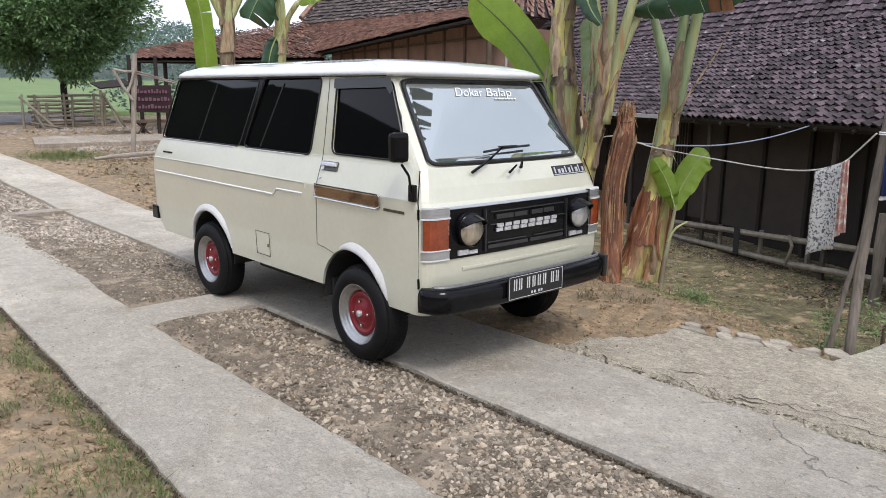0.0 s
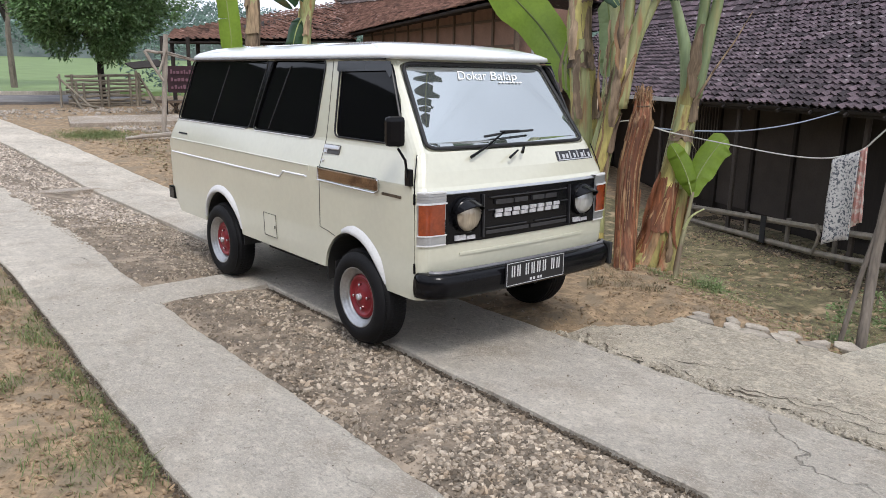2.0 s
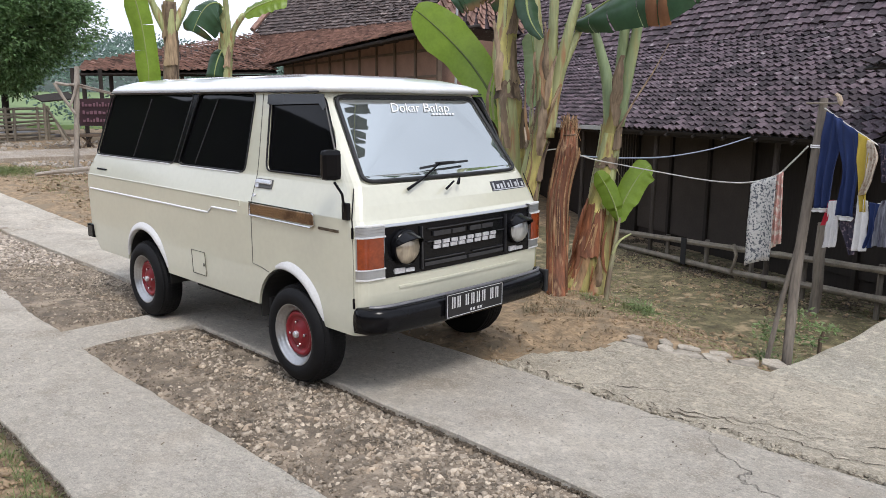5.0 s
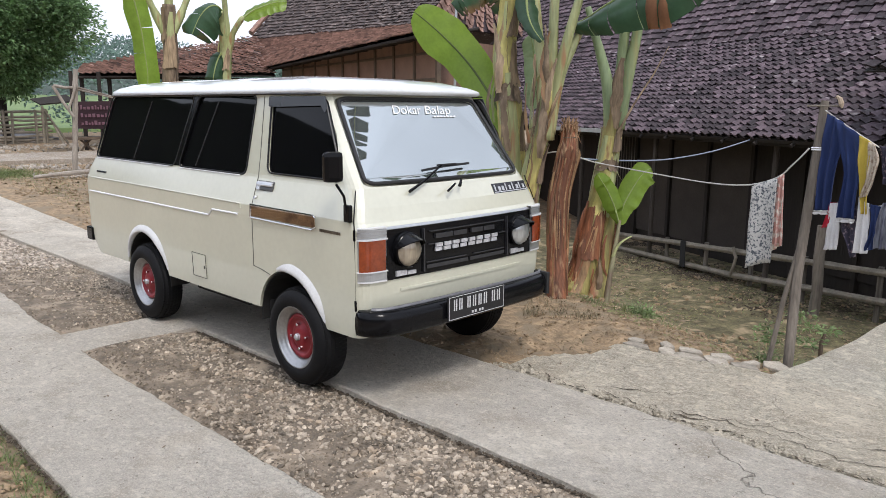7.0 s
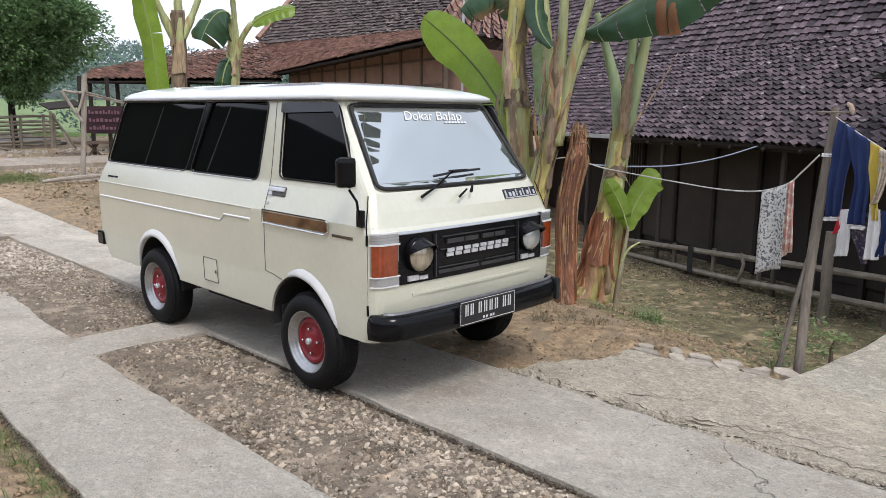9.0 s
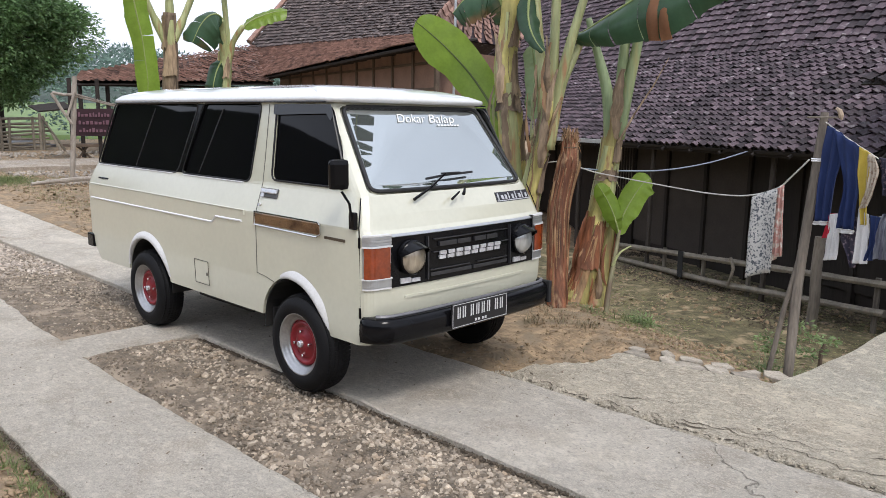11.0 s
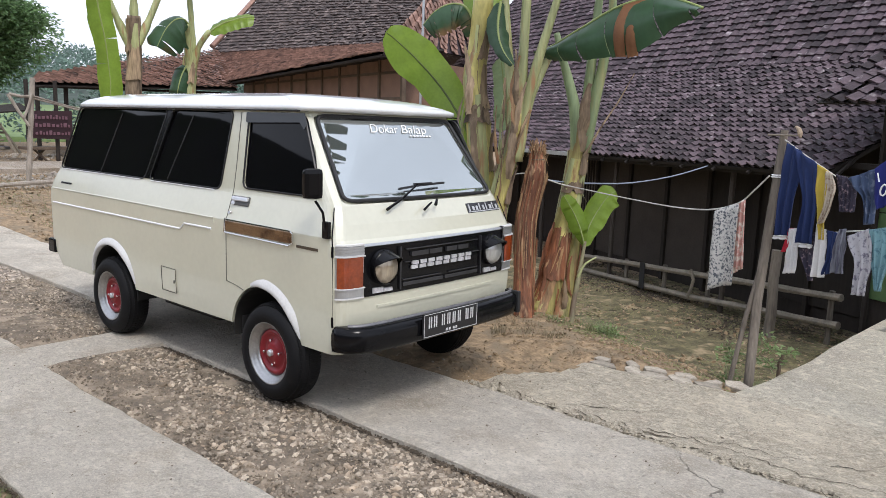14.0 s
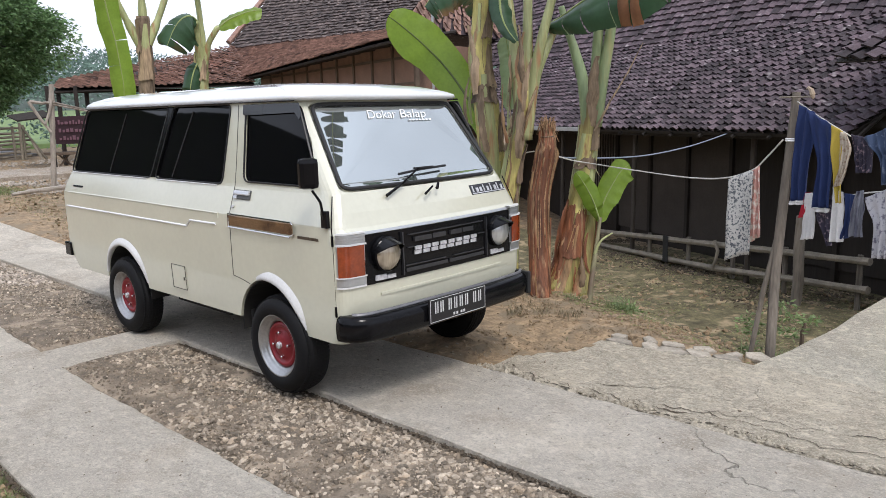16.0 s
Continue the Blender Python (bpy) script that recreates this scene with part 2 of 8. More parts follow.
CRUMB = material("gravel_crumbs", (0.355, 0.29, 0.215), 0.95, vary=0.6, scale=30, per_piece=0.55, spec=0.15)
BED = material("gravel_bed", (0.25, 0.20, 0.145), 0.95, vary=0.7, scale=9, bump=1.0, fine=70, stain=(0.32, 0.26, 0.19), stain_scale=5, stain_cut=0.5)
TILE = material("aged_roof_tile", (0.118, 0.084, 0.098), 0.85, vary=0.6, scale=14, bump=0.3, per_piece=0.70, fine=60, stain=(0.25, 0.22, 0.225), stain_scale=8, stain_cut=0.60)
TILE_RED = material("weathered_red_tile", (0.37, 0.225, 0.175), 0.85, vary=0.5, scale=10, bump=0.2, per_piece=0.45, fine=60, stain=(0.13, 0.085, 0.07), stain_scale=3, stain_cut=0.55)
WOOD = material("weathered_wood", (0.16, 0.115, 0.08), 0.85, vary=0.5, scale=5, bump=0.3, fine=50)
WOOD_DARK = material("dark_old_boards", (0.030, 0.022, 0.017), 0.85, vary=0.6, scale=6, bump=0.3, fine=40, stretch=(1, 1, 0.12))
WOOD_RED = material("brown_wall_boards", (0.29, 0.175, 0.12), 0.8, vary=0.4, scale=3, bump=0.2, fine=40)
POST = material("grey_post_wood", (0.24, 0.205, 0.165), 0.9, vary=0.7, scale=9, bump=0.5, fine=60, stretch=(1, 1, 0.15), stain=(0.09, 0.075, 0.06), stain_scale=14, stain_cut=0.55)
BAMBOO = material("dry_bamboo", (0.31, 0.265, 0.205), 0.6, vary=0.6, scale=9, bump=0.1)
STONE = material("flat_stone", (0.47, 0.415, 0.345), 0.9, vary=0.5, scale=6, bump=0.4, per_piece=0.2)


def leafy(name, color, rough=0.55, per_piece=0.25, light=0.35, vary=0.25, scale=8.0, stain=None):
    """Leaf: the light passes through a little."""
    m = material(name, color, rough, vary=vary, scale=scale, per_piece=per_piece, fine=40, stain=stain, stain_scale=2.2, stain_cut=0.6)
    nt = m.node_tree
    b = nt.nodes["Principled BSDF"]
    tr = nt.nodes.new("ShaderNodeBsdfTranslucent")
    src = b.inputs["Base Color"].links
    if src:
        nt.links.new(src[0].from_socket, tr.inputs["Color"])
    mx = nt.nodes.new("ShaderNodeMixShader")
    mx.inputs[0].default_value = light
    nt.links.new(b.outputs[0], mx.inputs[1])
    nt.links.new(tr.outputs[0], mx.inputs[2])
    nt.links.new(mx.outputs[0], nt.nodes["Material Output"].inputs["Surface"])
    return m


BANANA_LEAF = leafy("banana_leaf", (0.28, 0.42, 0.055), 0.35, 0.1, 0.55)
BANANA_OLD = leafy("dull_banana_leaf", (0.06, 0.125, 0.06), 0.35, 0.15, 0.35, stain=(0.24, 0.14, 0.06))
BANANA_DARK = leafy("dark_banana_leaf", (0.035, 0.07, 0.045), 0.4, 0.1, 0.08)
TREE_LEAF = leafy("tree_leaf", (0.19, 0.32, 0.125), 0.42, 0.55, 0.35)
# pale bluish green: distance haze is mixed into this leaf colour
HAZED_LEAF = leafy("hazed_leaf", (0.20, 0.29, 0.235), 0.8, 0.4, 0.2)
GRASS = leafy("grass_blade", (0.19, 0.235, 0.08), 0.6, 0.35, 0.3)
RICE = material("rice_field", (0.175, 0.25, 0.085), 0.9, vary=0.35, scale=0.6, fine=5, bump=0.3)
STEM = material("banana_stem", (0.74, 0.65, 0.22), 0.42, vary=0.6, scale=7, fine=45, bump=0.25, stain=(0.28, 0.16, 0.075), stain_scale=13, stain_cut=0.57, stretch=(1, 1, 0.3))
SHEATH = material("dry_brown_sheath", (0.33, 0.125, 0.055), 0.65, vary=0.9, scale=22, fine=70, bump=0.6, per_piece=0.4, stretch=(1, 1, 0.06), stain=(0.44, 0.28, 0.15), stain_scale=20, stain_cut=0.58)
HUSK = material("withered_leaf", (0.52, 0.38, 0.24), 0.85, vary=0.8, scale=18, bump=0.5, per_piece=0.4, stretch=(1, 1, 0.12), stain=(0.14, 0.095, 0.065), stain_scale=14, stain_cut=0.55)
BUFF = material("tan_orange_sheath", (0.46, 0.28, 0.13), 0.6, vary=0.8, scale=18, bump=0.5, fine=60, stretch=(1, 1, 0.06), stain=(0.28, 0.12, 0.055), stain_scale=14, stain_cut=0.55)
OLIVE = material("olive_old_sheath", (0.60, 0.52, 0.18), 0.5, vary=0.8, scale=16, bump=0.4, fine=60, stretch=(1, 1, 0.08), stain=(0.26, 0.13, 0.06), stain_scale=14, stain_cut=0.55)
SCAR = material("dark_dead_sheath", (0.36, 0.265, 0.18), 0.9, vary=0.8, scale=16, bump=0.6, stretch=(1, 1, 0.2), stain=(0.07, 0.05, 0.035), stain_scale=12, stain_cut=0.5)
PALE_LEAF = leafy("pale_leaf_underside", (0.40, 0.52, 0.28), 0.5, 0.1, 0.4)

# ---- mesh helpers ----


def finish(name, bm, mat, smooth=False):
    me = bpy.data.meshes.new(name)
    bm.normal_update()
    bm.to_mesh(me)
    bm.free()
    for m in mat if isinstance(mat, (list, tuple)) else [mat]:
        me.materials.append(m)
    if smooth:
        me.polygons.foreach_set("use_smooth", [True] * len(me.polygons))
    return me


def part(name, bm, mat, parent, label="", smooth=False):
    ob = new(name, finish(name, bm, mat, smooth))
    ob.parent = parent
    return tagged(ob, label)


def thing(name, label, category, m=None, group="", kind=""):
    ob = new(name)
    ob.empty_display_size = 0.1
    if m is not None:
        ob.matrix_world = m
    return tagged(ob, label, category, group, kind)


def solid(name, bm, mat, label, category, smooth=False, group="", kind=""):
    return tagged(new(name, finish(name, bm, mat, smooth)), label, category, group, kind)


def box(bm, lo, hi, bevel=0.0, m=None):
    vs = [bm.verts.new((x, y, z)) for x in (lo[0], hi[0]) for y in (lo[1], hi[1]) for z in (lo[2], hi[2])]
    fs = [(0, 1, 3, 2), (4, 6, 7, 5), (0, 4, 5, 1), (2, 3, 7, 6), (0, 2, 6, 4), (1, 5, 7, 3)]
    faces = [bm.faces.new([vs[i] for i in f]) for f in fs]
    if bevel:
        es = list({e for f in faces for e in f.edges})
        r = bmesh.ops.bevel(bm, geom=es, offset=bevel, segments=2, affect="EDGES", profile=0.6)
        vs = list({v for f in r["faces"] for v in f.verts} | {v for v in vs if v.is_valid})
    if m is not None:
        bmesh.ops.transform(bm, matrix=m, verts=[v for v in vs if v.is_valid])
    return vs


def tube(bm, path, radii, sides=8, cap=True, wobble=0.0):
    """A tapered tube along points."""
    pts = [Vector(p) for p in path]
    rings = []
    side = None
    for i, p in enumerate(pts):
        d = (pts[min(i + 1, len(pts) - 1)] - pts[max(i - 1, 0)]).normalized()
        if side is None:
            side = d.orthogonal().normalized()
        side = (side - d * side.dot(d)).normalized()
        up = d.cross(side)
        r = radii[i] if isinstance(radii, (list, tuple)) else radii
        ring = []
        for k in range(sides):
            a = 2 * math.pi * k / sides
            rr = r * (1 + wobble * (random.random() - 0.5))
            ring.append(bm.verts.new(p + side * math.cos(a) * rr + up * math.sin(a) * rr))
        rings.append(ring)
    for a, b in zip(rings, rings[1:]):
        for k in range(sides):
            bm.faces.new((a[k], a[(k + 1) % sides], b[(k + 1) % sides], b[k]))
    if cap:
        bm.faces.new(rings[0][::-1])
        bm.faces.new(rings[-1])
    return rings


def prism(bm, outline, normal, depth):
    """A flat outline given thickness along -normal."""
    n = Vector(normal) * depth
    a = [bm.verts.new(p) for p in outline]
    b = [bm.verts.new(Vector(p) - n) for p in outline]
    bm.faces.new(a)
    bm.faces.new(b[::-1])
    k = len(a)
    for i in range(k):
        bm.faces.new((a[i], b[i], b[(i + 1) % k], a[(i + 1) % k]))


def lathe(bm, profile, sides=32, axis="y", centre=(0, 0, 0)):
    """Turns (distance along axis, radius) pairs about the y axis."""
    rings = []
    for d, r in profile:
        rings.append([bm.verts.new((centre[0] + r * math.cos(2 * math.pi * k / sides), centre[1] + d, centre[2] + r * math.sin(2 * math.pi * k / sides)))
                      for k in range(sides)])
    for a, b in zip(rings, rings[1:]):
        for k in range(sides):
            bm.faces.new((a[k], a[(k + 1) % sides], b[(k + 1) % sides], b[k]))
    return rings


def lerp(table, v):
    if v <= table[0][0]:
        return table[0][1]
    for (a, fa), (b, fb) in zip(table, table[1:]):
        if v <= b:
            return fa + (fb - fa) * (v - a) / (b - a)
    return table[-1][1]


def step(a, b, v):
    v = min(1, max(0, (v - a) / (b - a)))
    return v * v * (3 - 2 * v)


# ---- ground ----
def across(x, y):
    """Distance towards the low house."""
    return 0.39 * x + 0.92 * y


RISE = [(6.5, 0.0), (10.5, 0.30), (16.0, 0.57), (28.0, 0.81), (115.0, 2.85), (400.0, 8.0)]


def ground_z(x, y):
    s = across(x, y)
    z = 0.0
    z += lerp(RISE, -x)
    yard = step(1.9, 3.9, s) * step(-7.5, -3.0, x) * (1 - step(1.9, 2.3, x - 0.12 * max(0, y - 2)))
    z -= 0.60 * yard
    z += 0.08 * yard * step(4.2, 5.6, s)
    return z


def grid_sheet(name, xs, ys, mat, label, rough=0.0, drop=None, kind="structure", category="ground"):
    bm = bmesh.new()
    rows = []
    for x in xs:
        row = []
        for y in ys:
            h = ground_z(x, y)
            if rough:
                h += rough * (noise.noise((x * 1.7, y * 1.7, 0.3)) + 0.5 * noise.noise((x * 5.1, y * 5.1, 2.0)))
            if drop:
                h += drop(x, y)
            row.append(bm.verts.new((x, y, h)))
        rows.append(row)
    for a, b in zip(rows, rows[1:]):
        for k in range(len(ys) - 1):
            bm.faces.new((a[k], b[k], b[k + 1], a[k + 1]))
    return solid(name, bm, mat, label, category, smooth=True, kind=kind)


def earth_z(x, y):
    """Height of the bare earth itself."""
    return ground_z(x, y) + 0.022 * (noise.noise((x * 1.7, y * 1.7, 0.3)) + 0.5 * noise.noise((x * 5.1, y * 5.1, 2.0))) + under_road(x, y)


def spread(lo, hi, near_lo, near_hi, fine, coarse_n):
    near = [near_lo + fine * i for i in range(int((near_hi - near_lo) / fine) + 1)]
    left = [near_lo - (near_lo - lo) * (i / coarse_n) ** 2.2 for i in range(coarse_n, 0, -1)]
    right = [near_hi + (hi - near_hi) * (i / coarse_n) ** 2.2 for i in range(1, coarse_n + 1)]
    return left + near + [v for v in right if v > near[-1] + 1e-4]


def bend(x):
    """The track swings a little as it leaves."""
    return -0.07 * max(0.0, -x - 6.3)


def under_road(x, y):
    """The earth lies below the concrete and the gravel."""
    if -2.1 + bend(x) < y < 0.42 + 0.20 * step(2.0, 5.5, -x) + bend(x):
        return -0.06 * step(-20, -16, x)
    if x > 0.3 and 0.42 <= y < 1.5 or x > 1.9 and y > 0.4:
        return -0.07
    return -0.018


grid_sheet("ground", spread(-400, 300, -14, 6, 0.14, 22), spread(-300, 400, -5, 8, 0.14, 22), DIRT,
           "bare brown earth with sparse weeds beside the track", rough=0.022, drop=under_road)


# plain dark wall added unseen: closes the place behind the camera, darkens window reflections
bm = bmesh.new()
prev = None
for i in range(49):
    ang = radians(188 + 150 * i / 48)
    x, y = 2 + 26 * math.cos(ang), 1.5 + 20 * math.sin(ang)
    top = 4.3 + 0.9 * noise.noise((i * 0.35, 0, 0)) + 0.7 * noise.noise((i * 1.1, 3, 0))
    row = [bm.verts.new((x + 0.4 * noise.noise((i * 0.9, k, 0)), y + 0.4 * noise.noise((i * 0.9, k, 5)), -0.3 + (top + 0.3) * k / 6)) for k in range(7)]
    if prev:
        for k in range(6):
            bm.faces.new((prev[k], row[k], row[k + 1], prev[k + 1]))
    prev = row
solid("backdrop", bm, material("backdrop_dark", (0.035, 0.05, 0.022), 0.9, vary=0.7, scale=1.2, fine=6, bump=0.8), "unseen dark wall added to darken the van windows' reflections", "backdrop", smooth=True, kind="structure")

# ---- track ----


def strip(name, x0, x1, y_of, label, mat, top=0.0, step_x=0.05, n_y=6):
    """A concrete strip with worn edges and real thickness."""
    bm = bmesh.new()
    n = int((x1 - x0) / step_x)
    prev = None
    for i in range(n + 1):
        x = x0 + (x1 - x0) * i / n
        ya, yb = y_of(x)
        ya += 0.018 * noise.noise((x * 2.3, 1.0, 0)) + 0.008 * noise.noise((x * 9, 4.0, 0))
        yb += 0.020 * noise.noise((x * 1.7, 7.0, 0)) + 0.014 * noise.noise((x * 7, 9.0, 0)) + 0.008 * noise.noise((x * 25, 2.0, 0))
        z = ground_z(x, 0) + top
        row = [bm.verts.new((x, ya, z - 0.12)), bm.verts.new((x, ya, z - 0.006))]
        for k in range(n_y + 1):
            y = ya + 0.012 + (yb - ya - 0.024) * k / n_y
            row.append(bm.verts.new((x, y, z + 0.006 * noise.noise((x * 1.5, y * 2.5, 3.3)))))
        row += [bm.verts.new((x, yb, z - 0.006)), bm.verts.new((x, yb, z - 0.12))]
        if prev:
            for k in range(len(row) - 1):
                bm.faces.new((prev[k], row[k], row[k + 1], prev[k + 1]))
        else:
            bm.faces.new(row[::-1])
        prev = row
    bm.faces.new(prev)
    return solid(name, bm, mat, label, "road", smooth=False, kind="structure")


strip("road_near", -24, 16, lambda x: (-2.035 - 0.033 * max(-3.0, x) + bend(x), -1.31 + 0.17 * (1 - step(-5.0, -0.8, x)) + bend(x)),
      "worn pale grey concrete wheel track beside dry grass", CONCRETE)
strip("road_far", -24, 16, lambda x: (-0.50 + 0.25 * (1 - step(-3.3, -1.2, x)) + bend(x), 0.42 + 0.20 * (1 - step(-5.5, -2.0, x)) + bend(x)),
      "cracked grey concrete wheel track under the van", CONCRETE)

# ---- van ----
van = thing("van", "old cream minivan with white roof parked on the concrete wheel tracks", "van", pose(0, 0.11, 0))

XF = [(0.38, 0.535), (0.46, 0.56), (0.57, 0.575), (0.70, 0.58), (0.94, 0.575), (0.975, 0.55), (1.06, 0.515), (1.155, 0.468), (1.175, 0.452), (1.62, 0.125), (1.66, 0.10)]
XR = [(0.38, -2.88), (0.48, -2.97), (0.60, -3.02), (0.95, -3.03), (1.06, -3.01), (1.165, -2.95), (1.62, -2.665), (1.66, -2.64)]
HW = [(0.38, 0.735), (0.48, 0.741), (0.60, 0.745), (0.88, 0.747), (0.985, 0.747), (0.995, 0.746), (1.165, 0.692), (1.62, 0.627), (1.66, 0.622)]
RAD = [(0.38, 0.06), (0.95, 0.07), (1.17, 0.075), (1.62, 0.09), (1.66, 0.09)]


def ring_points(z, xf, xr, hw, r, seg=6, bow=0.035):
    """A rounded rectangle in plan with slightly bowed front."""
    pts = []
    for cx, cy, a0 in ((xf - r, hw - r, 0), (xr + r, hw - r, 90), (xr + r, -hw + r, 180), (xf - r, -hw + r, 270)):
        for k in range(seg + 1):
            a = radians(a0 + 90 * k / seg)
            pts.append((cx + r * math.cos(a), cy + r * math.sin(a)))
    # points along the front face
    front = [(xf, -hw + r + (2 * hw - 2 * r) * k / 6) for k in range(1, 6)]
    pts += front
    out = []
    for x, y in pts:
        if x > xf - 0.12:
            x -= bow * (abs(y) / hw) ** 2.5
        out.append((x, y, z))
    return out


def loft(bm, rings, cap_low=True, cap_high=True):
    vs = [[bm.verts.new(p) for p in ring] for ring in rings]
    n = len(vs[0])
    for a, b in zip(vs, vs[1:]):
        for k in range(n):
            bm.faces.new((a[k], a[(k + 1) % n], b[(k + 1) % n], b[k]))
    if cap_low:
        bm.faces.new(vs[0][::-1])
    if cap_high:
        bm.faces.new(vs[-1])


def side_y(z, side):
    return side * lerp(HW, z)


def side_outline(pts, side, out=0.0):
    """Points (x, z) laid on the van's flank."""
    q = [(x, side_y(z, side) + side * out, z) for x, z in pts]
    return q if side < 0 else q[::-1]


def rounded(pts, r, seg=4):
    """Rounds the corners of a flat (a, b) outline."""
    out = []
    n = len(pts)
    for i in range(n):
        p, a, b = Vector(pts[i]), Vector(pts[i - 1]), Vector(pts[(i + 1) % n])
        u, v = (a - p), (b - p)
        d = min(r, u.length * 0.45, v.length * 0.45)
        p0, p1 = p + u.normalized() * d, p + v.normalized() * d
        for k in range(seg + 1):
            t = k / seg
            out.append(tuple(p0 * (1 - t) ** 2 + p * 2 * t * (1 - t) + p1 * t * t))
    return out


def cut(me, cutters):
    """Takes the cutters' volume out of a mesh."""
    ob = new("cutting", me)
    extra = []
    for c in cutters:
        k = new("cutter", c)
        extra.append(k)
        md = ob.modifiers.new("cut", "BOOLEAN")
        md.operation, md.solver, md.object = "DIFFERENCE", "EXACT", k
    bpy.context.view_layer.update()
    deps = bpy.context.evaluated_depsgraph_get()
    res = bpy.data.meshes.new_from_object(ob.evaluated_get(deps))
    for o in (ob, *extra):
        bpy.data.objects.remove(o)
    return res


SIDE_WINDOWS = {
    "rear_window": [(-2.88, 1.165), (-1.53, 1.165), (-1.31, 1.637), (-2.635, 1.637)],
    "middle_window": [(-1.47, 1.165), (-0.61, 1.165), (-0.555, 1.637), (-1.25, 1.637)],
    "door_window": [(-0.38, 1.19), (0.33, 1.19), (0.112, 1.622), (-0.395, 1.622)],
}


def screen_point(y, v, out=0.0):
    """A place on the windscreen: y across, v from 0 at the sill to 1 at the header."""
    z = 1.185 + (1.61 - 1.185) * v
    x = lerp(XF, z) - 0.035 * (abs(y) / lerp(HW, z)) ** 2.5
    return (x + 0.79 * out, y, z + 0.61 * out)


def screen_shape(grow=0.0, out=0.0):
    pts = rounded([(-0.605 - grow, 0 - grow * 1.9), (0.605 + grow, 0 - grow * 1.9), (0.535 + grow, 1 + grow * 1.2), (-0.535 - grow, 1 + grow * 1.2)], 0.08, 5)
    dense = []
    for a, b in zip(pts, pts[1:] + pts[:1]):
        n = max(1, int(abs(b[0] - a[0]) / 0.12))
        dense += [(a[0] + (b[0] - a[0]) * k / n, a[1] + (b[1] - a[1]) * k / n) for k in range(n)]
    return [screen_point(y, v, out) for y, v in dense]


body_bm = bmesh.new()
zs = [0.38, 0.42, 0.48, 0.54, 0.60, 0.70, 0.80, 0.88, 0.94, 0.985, 0.995, 1.03, 1.06, 1.11, 1.155, 1.175, 1.28, 1.40, 1.52, 1.62, 1.66]
loft(body_bm, [ring_points(z, lerp(XF, z), lerp(XR, z), lerp(HW, z), lerp(RAD, z)) for z in zs])
body_me = finish("body", body_bm, [CREAM])
cutters = []
ARCHES = ((-0.115, 0.35, 0.330), (-1.96, 0.35, 0.340))
for side in (-1, 1):
    for cx, cz, r in ARCHES:
        b = bmesh.new()
        rings = lathe(b, [(side * 0.42, r), (side * 0.9, r)] if side > 0 else [(-0.9, r), (-0.42, r)], 40, centre=(cx, 0, cz - 0.03))
        b.faces.new(rings[0])
        b.faces.new(rings[1][::-1])
        bmesh.ops.recalc_face_normals(b, faces=b.faces[:])
        cutters.append(finish("c", b, []))
    for pts in SIDE_WINDOWS.values():
        b = bmesh.new()
        prism(b, side_outline(rounded(pts, 0.05), side, 0.1), (0, side, 0), 0.125)
        bmesh.ops.recalc_face_normals(b, faces=b.faces[:])
        cutters.append(finish("c", b, []))
b = bmesh.new()
prism(b, screen_shape(0.03, 0.1), (0.79, 0, 0.61), 0.125)
bmesh.ops.recalc_face_normals(b, faces=b.faces[:])
cutters.append(finish("c", b, []))
body_me = cut(body_me, cutters)
body = new("body", body_me)
body.parent = van
tagged(body, "cream painted steel body shell")

# roof skin with its drip rail and front visor lip
b = bmesh.new()
ROOF = [(1.640, 0.160, -2.665, 0.640, 0.09), (1.652, 0.180, -2.675, 0.650, 0.10), (1.670, 0.180, -2.67, 0.648, 0.11), (1.695, 0.11, -2.63, 0.625, 0.13),
        (1.725, -0.02, -2.52, 0.55, 0.16), (1.748, -0.22, -2.35, 0.42, 0.18), (1.760, -0.50, -2.05, 0.25, 0.18), (1.763, -0.8, -1.8, 0.20, 0.15)]
loft(b, [ring_points(z, xf, xr, hw, r, bow=0.05) for z, xf, xr, hw, r in ROOF])
part("roof", b, WHITE, van, "white painted roof with drip rail", smooth=True)
for side in (-1, 1):
    b = bmesh.new()
    tube(b, [(0.10, side * 0.652, 1.640), (-1.0, side * 0.666, 1.642), (-2.60, side * 0.652, 1.642)], 0.0045, 6)
    part("drip_rail", b, BLACK, van, "thin dark gutter under the roof edge")

# black pillar between the rear windows
for side in (-1, 1):
    b = bmesh.new()
    prism(b, side_outline([(-1.545, 1.17), (-1.455, 1.17), (-1.235, 1.634), (-1.325, 1.634)], side, 0.004), (0, side, 0), 0.012)
    part("window_pillar", b, BLACK, van, "black pillar between the rear side windows")
